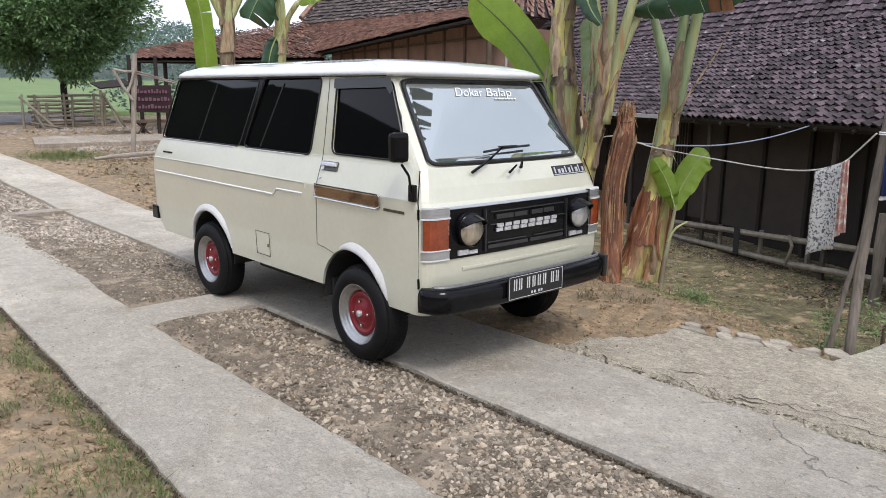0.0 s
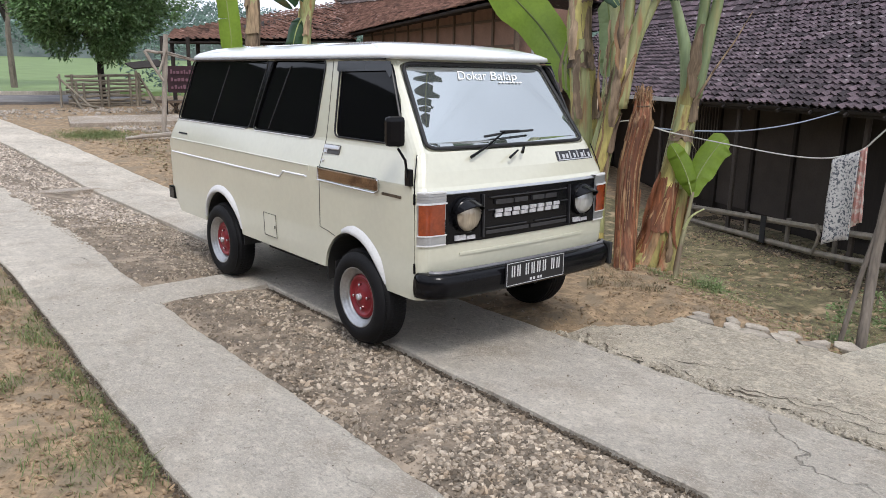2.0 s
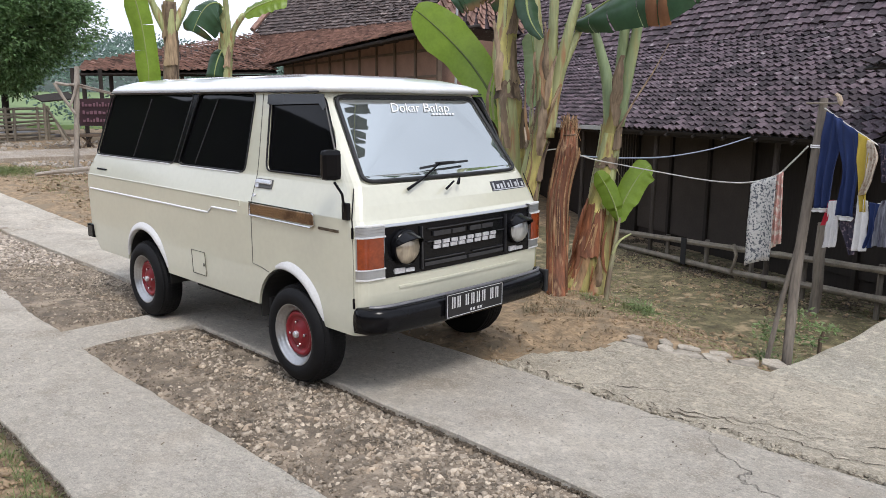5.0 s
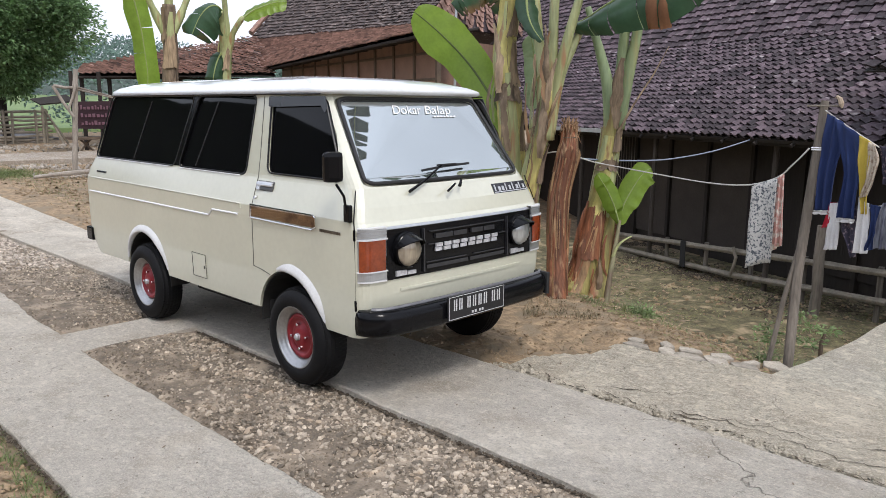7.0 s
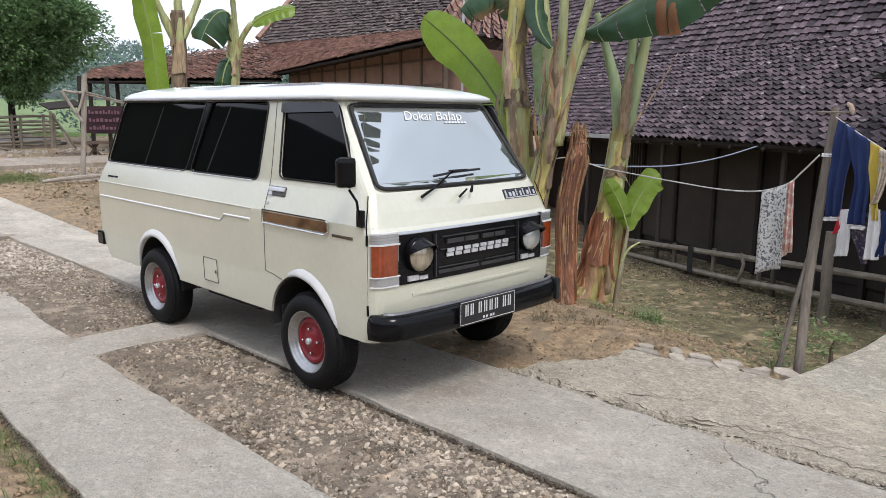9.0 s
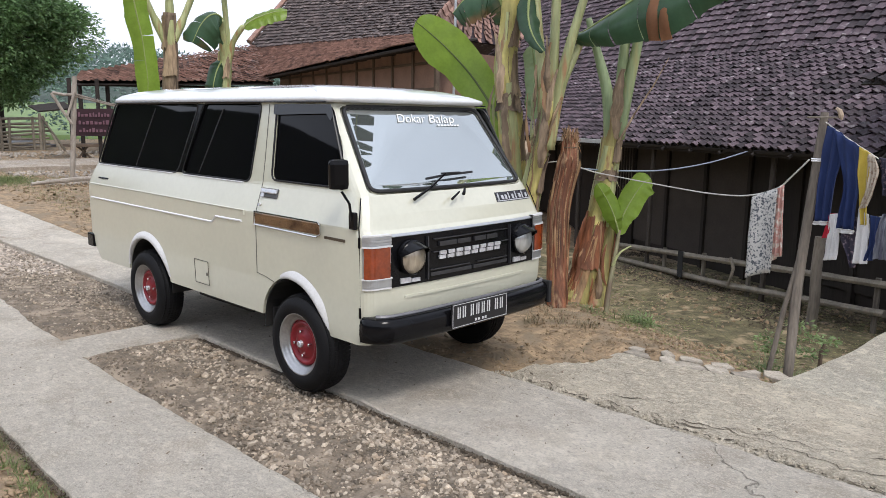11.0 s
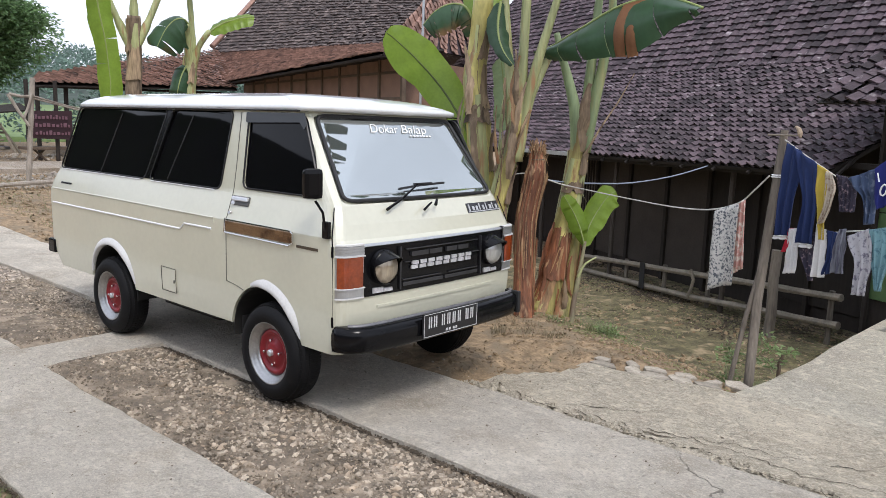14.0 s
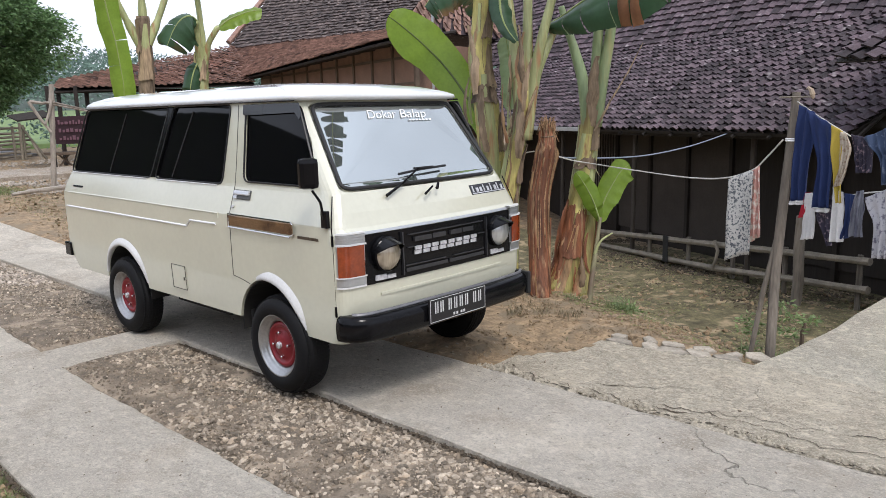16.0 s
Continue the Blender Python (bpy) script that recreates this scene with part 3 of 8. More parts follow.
# glass
for side in (-1, 1):
    for name, pts in SIDE_WINDOWS.items():
        b = bmesh.new()
        prism(b, side_outline(rounded(pts, 0.05), side, -0.010), (0, side, 0), 0.006)
        pane = part(name, b, TINT, van, "near-black tinted side window")
        b = bmesh.new()
        o = side_outline(rounded(pts, 0.05), side, 0.002)
        tube(b, o + o[:2], 0.006, 6, cap=False)
        part("window_seal", b, SEAL, pane, "black rubber window seal")
        if name != "door_window":
            z0, z1 = 1.18, 1.60
            xa = {"rear_window": -2.07, "middle_window": -1.12}[name]
            b = bmesh.new()
            tube(b, [(xa - 0.13, side_y(z0, side) - side * 0.006, z0), (xa + 0.11, side_y(z1, side) - side * 0.006, z1)], 0.0035, 6)
            part("sliding_frame", b, material("dull_frame", (0.07, 0.07, 0.075), 0.35, metal=0.5), pane, "thin metal frame of the sliding pane")
            b = bmesh.new()
            x0, x1 = pts[0][0] + 0.03, pts[1][0] - 0.06
            tube(b, [(x0 + (x1 - x0) * k / 5, side_y(1.157, side) + side * 0.004, 1.157) for k in range(6)], 0.0045, 6)
            part("bright_strip", b, LIP, pane, "bright strip along the window's foot")
        else:
            b = bmesh.new()
            o = side_outline([(-0.41, 1.575), (-0.39, 1.568), (0.09, 1.578), (0.135, 1.54), (0.15, 1.56), (0.12, 1.628), (-0.41, 1.628)], side, 0.012)
            prism(b, o, (0, side, 0), 0.006)
            part("rain_visor", b, material("smoked_visor", (0.025, 0.027, 0.03), 0.10), van, "smoked plastic rain visor over the door window")
b = bmesh.new()
prism(b, screen_shape(0.0, -0.004), (0.79, 0, 0.61), 0.006)
screen = part("windscreen", b, SCREEN, van, "reflective windscreen mirroring the cloudy sky")
b = bmesh.new()
o = screen_shape(0.012, 0.004)
tube(b, o + o[:2], 0.011, 8, cap=False)
part("windscreen_seal", b, RUBBER, screen, "black rubber windscreen seal")


def lettering(text, size, m, mat, parent, label, depth=0.002, width=None, shear=0.0):
    cu = bpy.data.curves.new("lettering", "FONT")
    cu.offset = -0.0005
    cu.body, cu.size, cu.extrude, cu.align_x, cu.align_y, cu.shear = text, size, depth, "CENTER", "CENTER", shear
    tmp = new("t", cu)
    bpy.context.view_layer.update()
    me = bpy.data.meshes.new_from_object(tmp.evaluated_get(bpy.context.evaluated_depsgraph_get()))
    bpy.data.objects.remove(tmp)
    me.materials.append(mat)
    if width:
        xs = [v.co.x for v in me.vertices]
        k = width / (max(xs) - min(xs))
        for v in me.vertices:
            v.co.x *= k
    ob = new("lettering", me)
    ob.parent = parent
    ob.matrix_basis = m
    return tagged(ob, label)


def facing(origin, right, up):
    r, u = Vector(right).normalized(), Vector(up).normalized()
    n = r.cross(u)
    m = Matrix((r, u, n)).transposed().to_4x4()
    m.translation = origin
    return m


for word, y, wide in (("Dokar", -0.094, 0.232), ("Balap", 0.160, 0.222)):
    lettering(word, 0.088, facing(screen_point(y, 0.875, -0.003), (0, 1, 0), (-0.61, 0, 0.79)), STICKER, screen, "white script sticker", 0.0004, wide, 0.3)
b = bmesh.new()
for k in range(7):
    box(b, (0.13 - 0.02 + 0.028 * k - 0.0, -0.004, 0), (0.13 + 0.028 * k, 0.005, 0.001))
bars = part("small_print", b, LETTER, screen, "row of small white marks under the sticker")
bars.matrix_basis = facing(screen_point(0.0, 0.79, -0.0033), (0, 1, 0), (-0.61, 0, 0.79))

# wiper
wiper = new("wiper")
wiper.parent = van
b = bmesh.new()
tube(b, [(0.50, -0.373, 1.128), (0.485, -0.25, 1.175), screen_point(-0.06, 0.115, 0.025)], [0.009, 0.007, 0.005], 6)
part("wiper_arm", b, BLACK, wiper)
b = bmesh.new()
tube(b, [screen_point(-0.21, 0.085, 0.010), screen_point(-0.02, 0.118, 0.012), screen_point(0.19, 0.135, 0.010)], 0.007, 6)
box(b, (-0.07, -0.006, -0.005), (0.09, 0.006, 0.005), 0.003, Matrix.Translation(screen_point(-0.02, 0.125, 0.022)) @ Matrix.Rotation(radians(92), 4, 'Z'))
part("wiper_blade", b, RUBBER, wiper)
b = bmesh.new()
tube(b, [(0.532, -0.11, 1.115), (0.512, -0.03, 1.15)], [0.008, 0.006], 6)
tube(b, [(0.527, -0.01, 1.138), (0.508, 0.02, 1.165)], [0.011, 0.007], 6)
part("wiper_stub", b, BLACK, van, "short bare wiper spindle arm")

# flank trim
SLAT_DARK = material("dark_recess", (0.09, 0.09, 0.09), 0.5, vary=0.2)
SATIN = material("satin_handle", (0.66, 0.67, 0.69), 0.25, metal=0.6, vary=0.15, scale=20)
SEAM = material("shut_line", (0.10, 0.095, 0.08), 0.7, vary=0.3)
for side in (-1, 1):
    def rail(name, pts, r, mat, label="", out=0.004):
        bb = bmesh.new()
        tube(bb, [(x, side_y(z, side) + side * out, z) for x, z in pts], r, 6)
        return part(name, bb, mat, van, label)
    # the rib's highlight is put in as white on the cream flank
    rail("flank_rib", [(-2.93, 0.885)] + [(-2.9 + 0.2 * k, 0.885) for k in range(10)] + [(-0.99, 0.885), (-0.94, 0.925), (-0.63, 0.927)], 0.007, WHITE, "raised pressed rib along the flank, highlight painted in white", 0.001)
    rail("belt_rib", [(-2.93, 1.0), (-2.0, 1.0), (-0.60, 0.995), (-0.60, 0.965)], 0.005, CREAM, "pressed belt line", 0.001)
    # door shut lines
    bb = bmesh.new()
    seam = [(-0.475, 1.63), (-0.468, 1.30), (-0.47, 1.10), (-0.475, 0.63), (-0.38, 0.618), (-0.30, 0.60)]
    dense = []
    for (xa, za), (xb, zb) in zip(seam, seam[1:]):
        k0 = max(1, int(abs(zb - za) / 0.03))
        dense += [(xa + (xb - xa) * k / k0, za + (zb - za) * k / k0) for k in range(k0)]
    tube(bb, [(x, side_y(z, side) + side * 0.0005, z) for x, z in dense + seam[-1:]], 0.0026, 5)
    part("door_gap", bb, SEAM, van, "dark shut line behind the front door")
    bb = bmesh.new()
    tube(bb, [(0.435, side_y(1.15, side) - side * 0.006, 1.15), (0.465, side_y(1.05, side) - side * 0.004, 1.05), (0.478, side_y(1.0, side) - side * 0.004, 1.0), (0.488, side_y(0.9, side) - side * 0.004, 0.9), (0.488, side_y(0.6, side) - side * 0.004, 0.6), (0.478, side_y(0.4, side) - side * 0.004, 0.4)], 0.0035, 5)
    part("door_gap", bb, BLACK, van, "dark shut line before the front door")
    bb = bmesh.new()
    box(bb, (-0.47, 0, 0.93), (0.165, 0.012, 0.995), 0.005)
    for v in bb.verts:
        v.co.y = side * v.co.y + side_y(v.co.z, side) - side * 0.003
    if side > 0:
        bmesh.ops.reverse_faces(bb, faces=bb.faces[:])
    panel = part("door_trim", bb, BRONZE, van, "bronze and wood-look trim panel on the door")
    bb = bmesh.new()
    o = [(-0.475, 0.925), (0.14, 0.92), (0.175, 0.94), (0.17, 0.99), (0.15, 1.0), (-0.475, 1.002)]
    tube(bb, [(x, side_y(z, side) + side * 0.011, z) for x, z in o + o[:1]], 0.005, 5)
    part("trim_edge", bb, CHROME, panel, "chrome edging")
    bb = bmesh.new()
    for k in range(9):
        box(bb, (0.20 + 0.020 * k, -0.003, 0.918), (0.2145 + 0.020 * k, 0.003, 0.933))
    for v in bb.verts:
        v.co.y += side_y(v.co.z, side) + side * 0.002
    part("wing_badge", bb, material("brown_badge", (0.10, 0.075, 0.05), 0.4, vary=0.4, scale=40), van, "small dark model badge")
    bb = bmesh.new()
    box(bb, (-0.455, -0.006, 1.088), (-0.285, 0.004, 1.142), 0.008)
    for v in bb.verts:
        v.co.y = side * (v.co.y + 0.004) + side_y(v.co.z, side)
    if side > 0:
        bmesh.ops.reverse_faces(bb, faces=bb.faces[:])
    pull = part("door_handle", bb, SLAT_DARK, van, "chrome door handle in a dark recess")
    bb = bmesh.new()
    box(bb, (-0.45, -0.012, 1.114), (-0.29, 0.014, 1.140), 0.007)
    box(bb, (-0.45, -0.008, 1.089), (-0.415, 0.008, 1.118), 0.005)
    tube(bb, [(-0.44, -0.004, 1.045), (-0.44, 0.010, 1.045)], 0.009, 8)
    for v in bb.verts:
        v.co.y = side * (v.co.y + 0.006) + side_y(v.co.z, side)
    if side > 0:
        bmesh.ops.reverse_faces(bb, faces=bb.faces[:])
    part("grip", bb, SATIN, pull, "bright chrome grip and lock")
    for z in (0.93, 0.56):
        bb = bmesh.new()
        box(bb, (0.484, -0.006, z - 0.028), (0.494, 0.004, z + 0.028), 0.002)
        for v in bb.verts:
            v.co.y += side_y(v.co.z, side)
        part("door_hinge", bb, BLACK, van, "small dark door hinge")
    bb = bmesh.new()
    box(bb, (-2.80, -0.003, 1.045), (-2.62, 0.004, 1.058), 0.002)
    for v in bb.verts:
        v.co.y += side_y(v.co.z, side) + side * 0.002
    part("rear_vent", bb, BLACK, van, "narrow dark slot")
    # arch lips
    for cx, cz, r in ARCHES:
        bb = bmesh.new()
        pts = []
        for k in range(25):
            a = radians(-8 + 196 * k / 24) if cx < -1 else radians(2 + 108 * k / 24)
            x, z = cx + (r + 0.008) * math.cos(a), cz - 0.03 + (r + 0.008) * math.sin(a)
            if z > 0.385:
                pts.append((x, side_y(z, side) + side * 0.008, z))
        rows_l = []
        for k, (x, y, z) in enumerate(pts):
            e = min(1.0, 4.0 * min(k, len(pts) - 1 - k) / (len(pts) - 1))
            dx, dz = (x - cx) / (r + 0.008), (z - cz + 0.03) / (r + 0.008)
            w = 0.012 + 0.028 * e
            row = []
            for rad, out in ((w, 0.001), (w * 0.75, 0.009 * e), (w * 0.35, 0.017 * e + 0.002), (0.0, 0.020 * e + 0.003), (-0.012, 0.018 * e + 0.003), (-0.012, -0.008)):
                zz = z + dz * rad
                row.append(bb.verts.new((x + dx * rad, side_y(zz, side) + side * out, zz)))
            rows_l.append(row)
        for r0, r1 in zip(rows_l, rows_l[1:]):
            for q in range(5):
                bb.faces.new((r0[q], r0[q + 1], r1[q + 1], r1[q]))
        bmesh.ops.recalc_face_normals(bb, faces=bb.faces[:])
        part("arch_lip", bb, LIP, van, "flared wheel arch lip, its sky sheen put in as white", smooth=True)
# dark linings of the wheel arches
for side in (-1, 1):
    for cx, cz, r in ARCHES:
        bb = bmesh.new()
        prev = None
        for k in range(19):
            a = radians(-4 + 188 * k / 18)
            x, z = cx + (r - 0.012) * math.cos(a), cz - 0.03 + (r - 0.012) * math.sin(a)
            row = [bb.verts.new((x, side * 0.44, z)), bb.verts.new((x, side_y(max(z, 0.38), side) - side * 0.012, z))]
            row += [bb.verts.new((cx + (r - 0.006) * math.cos(a), v.co.y, cz - 0.03 + (r - 0.006) * math.sin(a))) for v in row[::-1]]
            if prev:
                for q in range(4):
                    bb.faces.new((prev[q], prev[(q + 1) % 4], row[(q + 1) % 4], row[q]))
            prev = row
        part("arch_lining", bb, UNDER, van, "dark lining of the wheel arch")
# fuel flap on the near flank
b = bmesh.new()
box(b, (-1.235, -0.006, 0.452), (-1.06, 0.004, 0.607), 0.004)
for v in b.verts:
    v.co.y += side_y(v.co.z, -1)
flap = part("fuel_flap", b, CREAM, van, "square fuel filler flap")
b = bmesh.new()
o = [(-1.237, 0.450), (-1.058, 0.450), (-1.058, 0.609), (-1.237, 0.609)]
tube(b, [(x, side_y(z, -1) - 0.006, z) for x, z in o + o[:1]], 0.0024, 5)
tube(b, [(-1.075, side_y(0.53, -1) - 0.008, 0.515), (-1.075, side_y(0.53, -1) - 0.008, 0.535)], 0.005, 6)
part("flap_gap", b, SEAM, flap)

# front
b = bmesh.new()


def front_x(y, z):
    return lerp(XF, z) - 0.035 * (abs(y) / lerp(HW, z)) ** 2.5


def front_patch(bm, y0, y1, z0, z1, out, thick=0.03, n=8, m=2):
    """A slab that follows the front's curve."""
    g = [[bm.verts.new((front_x(y0 + (y1 - y0) * i / n, z0 + (z1 - z0) * j / m) + out, y0 + (y1 - y0) * i / n, z0 + (z1 - z0) * j / m)) for j in range(m + 1)] for i in range(n + 1)]
    h = [[bm.verts.new(v.co - Vector((thick, 0, 0))) for v in col] for col in g]
    for i in range(n):
        for j in range(m):
            bm.faces.new((g[i][j], g[i + 1][j], g[i + 1][j + 1], g[i][j + 1]))
            bm.faces.new((h[i][j], h[i][j + 1], h[i + 1][j + 1], h[i + 1][j]))
    for i in range(n):
        bm.faces.new((g[i][0], h[i][0], h[i + 1][0], g[i + 1][0]))
        bm.faces.new((g[i][m], g[i + 1][m], h[i + 1][m], h[i][m]))
    for j in range(m):
        bm.faces.new((g[0][j], g[0][j + 1], h[0][j + 1], h[0][j]))
        bm.faces.new((g[n][j], h[n][j], h[n][j + 1], g[n][j + 1]))


front_patch(b, -0.60, 0.60, 0.685, 0.948, 0.006)
grille = part("grille", b, BLACK, van, "matt black front grille panel")
BRIGHT = material("bright_badge", (0.70, 0.70, 0.72), 0.3, metal=0.3, vary=0.5, scale=60)
SLAT = material("dark_slat", (0.055, 0.055, 0.06), 0.25, metal=0.4, vary=0.3, scale=25)
b = bmesh.new()
for y0, y1, z0, z1 in ((-0.262, -0.13, 0.872, 0.898), (-0.12, -0.015, 0.872, 0.898), (0.025, 0.12, 0.872, 0.898), (0.13, 0.225, 0.872, 0.898),
                       (-0.33, -0.005, 0.714, 0.734), (0.012, 0.32, 0.714, 0.734), (0.05, 0.32, 0.746, 0.752), (-0.33, -0.02, 0.746, 0.752),
                       (-0.30, 0.32, 0.912, 0.918), (-0.31, -0.27, 0.842, 0.848), (0.27, 0.33, 0.842, 0.848)):
    front_patch(b, y0, y1, z0, z1, 0.016, 0.014, 3, 1)
part("grille_slats", b, SLAT, grille, "grey louvres and bars of the grille")
for y in (-0.352, 0.345):
    b = bmesh.new()
    front_patch(b, y, y + 0.008, 0.700, 0.935, 0.018, 0.02, 1)
    part("grille_rib", b, SLAT, grille, "dark rib beside the lamp")
b = bmesh.new()
for k in range(8):
    y = -0.268 + 0.066 * k
    front_patch(b, y, y + 0.050, 0.802, 0.822, 0.020, 0.008, 1, 1)
    front_patch(b, y + 0.006, y + 0.056, 0.826, 0.846, 0.020, 0.008, 1, 1)
part("maker_badge", b, BRIGHT, grille, "row of chrome blocks across the grille")
b = bmesh.new()
front_patch(b, -0.60, 0.60, 0.952, 0.964, 0.010, 0.018)
part("grille_trim", b, SILVER, van, "silver moulding above the grille")
for side in (-1, 1):
    lamp = new("headlamp")
    lamp.parent = van
    cy, cz = side * 0.465, 0.835
    fx = front_x(cy, cz)
    b = bmesh.new()
    rings = lathe(b, [(0.0, 0.094), (0.03, 0.094), (0.036, 0.088)], 32)
    part("lamp_bezel", b, BLACK, lamp, "black lamp ring").matrix_basis = pose(fx + 0.002, cy, cz, 0, 0, -90)
    b = bmesh.new()
    prof = [(0.020, 0.089), (0.034, 0.085), (0.050, 0.065), (0.060, 0.040), (0.064, 0.004)]
    rings = lathe(b, prof, 32)
    b.faces.new(rings[-1])
    part("lamp_glass", b, LENS if side < 0 else LENS_CLEAR, lamp, "round clouded headlamp glass", smooth=True).matrix_basis = pose(fx + 0.002, cy, cz, 0, 0, -90)
    b = bmesh.new()
    for k in range(13):
        a = radians(15 + 150 * k / 12)
        for rr in (0.092, 0.098):
            b.verts.new((0.0 if rr < 0.095 else 0.0, rr * math.cos(a), rr * math.sin(a)))
    vs = list(b.verts)
    ext = [b.verts.new((0.012 + 0.098 * math.sin(radians(15 + 150 * (i // 2) / 12)), v.co.y * 0.97, v.co.z - 0.034 * math.sin(radians(15 + 150 * (i // 2) / 12)))) for i, v in enumerate(vs)]
    for k in range(12):
        i = 2 * k
        b.faces.new((vs[i + 1], vs[i + 3], ext[i + 3], ext[i + 1]))
        b.faces.new((vs[i], ext[i], ext[i + 2], vs[i + 2]))
        b.faces.new((ext[i], ext[i + 1], ext[i + 3], ext[i + 2]))
    part("lamp_hood", b, BLACK, lamp, "black eyelid hood over the headlamp").matrix_basis = pose(fx + 0.004, cy, cz)
    b = bmesh.new()
    front_patch(b, side * 0.465 - 0.075, side * 0.465 - 0.005, 0.700, 0.728, 0.014, 0.01, 3, 1)
    front_patch(b, side * 0.465 + 0.0, side * 0.465 + 0.06, 0.700, 0.720, 0.014, 0.01, 3, 1)
    part("lamp_marker", b, BRIGHT, lamp, "small bright corner plate")
    # corner indicator
    ind = new("indicator")
    ind.parent = van

    def corner(bm, z0, z1, out, f0=0.0, f1=1.0):
        path = []
        for x, y, _ in ring_points(z0, lerp(XF, 0.82), lerp(XR, 0.82), lerp(HW, 0.82), lerp(RAD, 0.82), seg=10):
            if y > 0.598 and x > 0.50:
                path.append((x, y))
        path += [(front_x(0.598, 0.82), 0.598)]
        path = sorted(set(path), key=lambda q: math.atan2(q[1] - 0.5, q[0] - 0.40))
        if f0 > 0 or f1 < 1:
            run = [0.0]
            for p, q in zip(path, path[1:]):
                run.append(run[-1] + math.hypot(q[0] - p[0], q[1] - p[1]))
            marks = [run[-1] * (f0 + (f1 - f0) * k / 12) for k in range(13)]
            path = [(lerp(list(zip(run, [p[0] for p in path])), v), lerp(list(zip(run, [p[1] for p in path])), v)) for v in marks]
        cx0, cy0 = 0.43, 0.60
        path = [(x + out * (x - cx0) / math.hypot(x - cx0, y - cy0), side * (y + out * (y - cy0) / math.hypot(x - cx0, y - cy0))) for x, y in path]
        lo = [bm.verts.new((x, y, z0)) for x, y in path]
        hi = [bm.verts.new((x, y, z1)) for x, y in path]
        inner = [bm.verts.new((0.43, side * 0.585, z)) for z in (z0, z1)]
        for k in range(len(path) - 1):
            bm.faces.new((lo[k], lo[k + 1], hi[k + 1], hi[k]) if side > 0 else (lo[k + 1], lo[k], hi[k], hi[k + 1]))
        bm.faces.new([inner[1]] + hi)
        bm.faces.new([inner[0]] + lo[::-1])
    b = bmesh.new()
    corner(b, 0.690, 0.966, 0.006)
    part("lamp_body", b, SILVER, ind, "silver lamp surround")
    b = bmesh.new()
    corner(b, 0.744, 0.905, 0.018, 0.07, 0.93)
    part("amber_lens", b, AMBER, ind, "amber wrap-round indicator lens")
    for z0, z1, o in ((0.738, 0.744, 0.020), (0.905, 0.913, 0.020), (0.962, 0.970, 0.013), (0.684, 0.692, 0.013)):
        b = bmesh.new()
        corner(b, z0, z1, o)
        part("lens_edge", b, LIP, ind, "pale rim of the lamp")
    b = bmesh.new()
    for k in range(3):
        corner(b, 0.917 + 0.015 * k, 0.929 + 0.015 * k, 0.011)
    part("upper_surround", b, SILVER, ind, "ribbed silver surround above the indicator")
    b = bmesh.new()
    corner(b, 0.694, 0.736, 0.011)
    part("lower_surround", b, SILVER, ind, "silver surround below the indicator")
# model badge on the nose
b = bmesh.new()
front_patch(b, 0.315, 0.655, 1.066, 1.122, 0.002, 0.006, 5, 1)
badge = part("nose_badge", b, SLAT, van, "dark framed model badge on the nose")
b = bmesh.new()
front_patch(b, 0.322, 0.648, 1.070, 1.075, 0.005, 0.006, 5, 1)
for k, (w, h) in enumerate(((0.012, 0.036), (0.022, 0.024), (0.020, 0.026), (0.010, 0.038), (0.018, 0.026), (0.010, 0.038), (0.024, 0.026), (0.010, 0.038), (0.020, 0.024))):
    y = 0.330 + 0.036 * k
    front_patch(b, y, y + w, 1.079, 1.079 + h, 0.005, 0.006, 1, 1)
part("badge_blocks", b, BRIGHT, badge, "silver blocks on the badge")

# lower press line
b = bmesh.new()
front_patch(b, -0.50, 0.50, 0.615, 0.63, 0.006, 0.012)
part("nose_rib", b, CREAM, van, "pressed ridge below the grille")

# bumper
b = bmesh.new()
sec = [(0.0, 0.402), (0.04, 0.402), (0.062, 0.410), (0.074, 0.425), (0.078, 0.46), (0.077, 0.505), (0.068, 0.530), (0.05, 0.542), (0.0, 0.545)]
path = [(0.505, -0.690), (0.525, -0.689), (0.545, -0.682), (0.563, -0.668), (0.578, -0.646), (0.589, -0.615), (0.597, -0.57), (0.606, -0.45), (0.612, -0.25), (0.615, 0)]
path += [(x, -y) for x, y in path[-2::-1]]
rows = []
for i, (x, y) in enumerate(path):
    a, c = Vector(path[max(i - 1, 0)]), Vector(path[min(i + 1, len(path) - 1)])
    d = (c - a).normalized()
    nrm = Vector((d.y, -d.x))
    rows.append([b.verts.new((x + nrm.x * o, y + nrm.y * o, z)) for o, z in sec])
for r0, r1 in zip(rows, rows[1:]):
    for k in range(len(sec) - 1):
        b.faces.new((r0[k], r0[k + 1], r1[k + 1], r1[k]))
    b.faces.new((r0[-1], r0[0], r1[0], r1[-1]))
b.faces.new(rows[0][::-1])
b.faces.new(rows[-1])
bmesh.ops.recalc_face_normals(b, faces=b.faces[:])
bumper = part("front_bumper", b, BLACK, van, "scuffed black front bumper", smooth=True)
b = bmesh.new()
tube(b, [(x + 0.02, y * 1.03, 0.546) for x, y in path[2:-2]], 0.011, 8)
part("bumper_strip", b, material("dull_grey_strip", (0.20, 0.20, 0.21), 0.4, metal=0.3, vary=0.3, scale=20), bumper, "grey strip along the top of the bumper")
b = bmesh.new()
box(b, (0.56, 0.658, 0.412), (0.668, 0.688, 0.554), 0.010)
part("overrider", b, RUBBER, bumper, "upright rubber overrider")
b = bmesh.new()
box(b, (0.700, -0.285, 0.430), (0.712, 0.182, 0.566), 0.003)
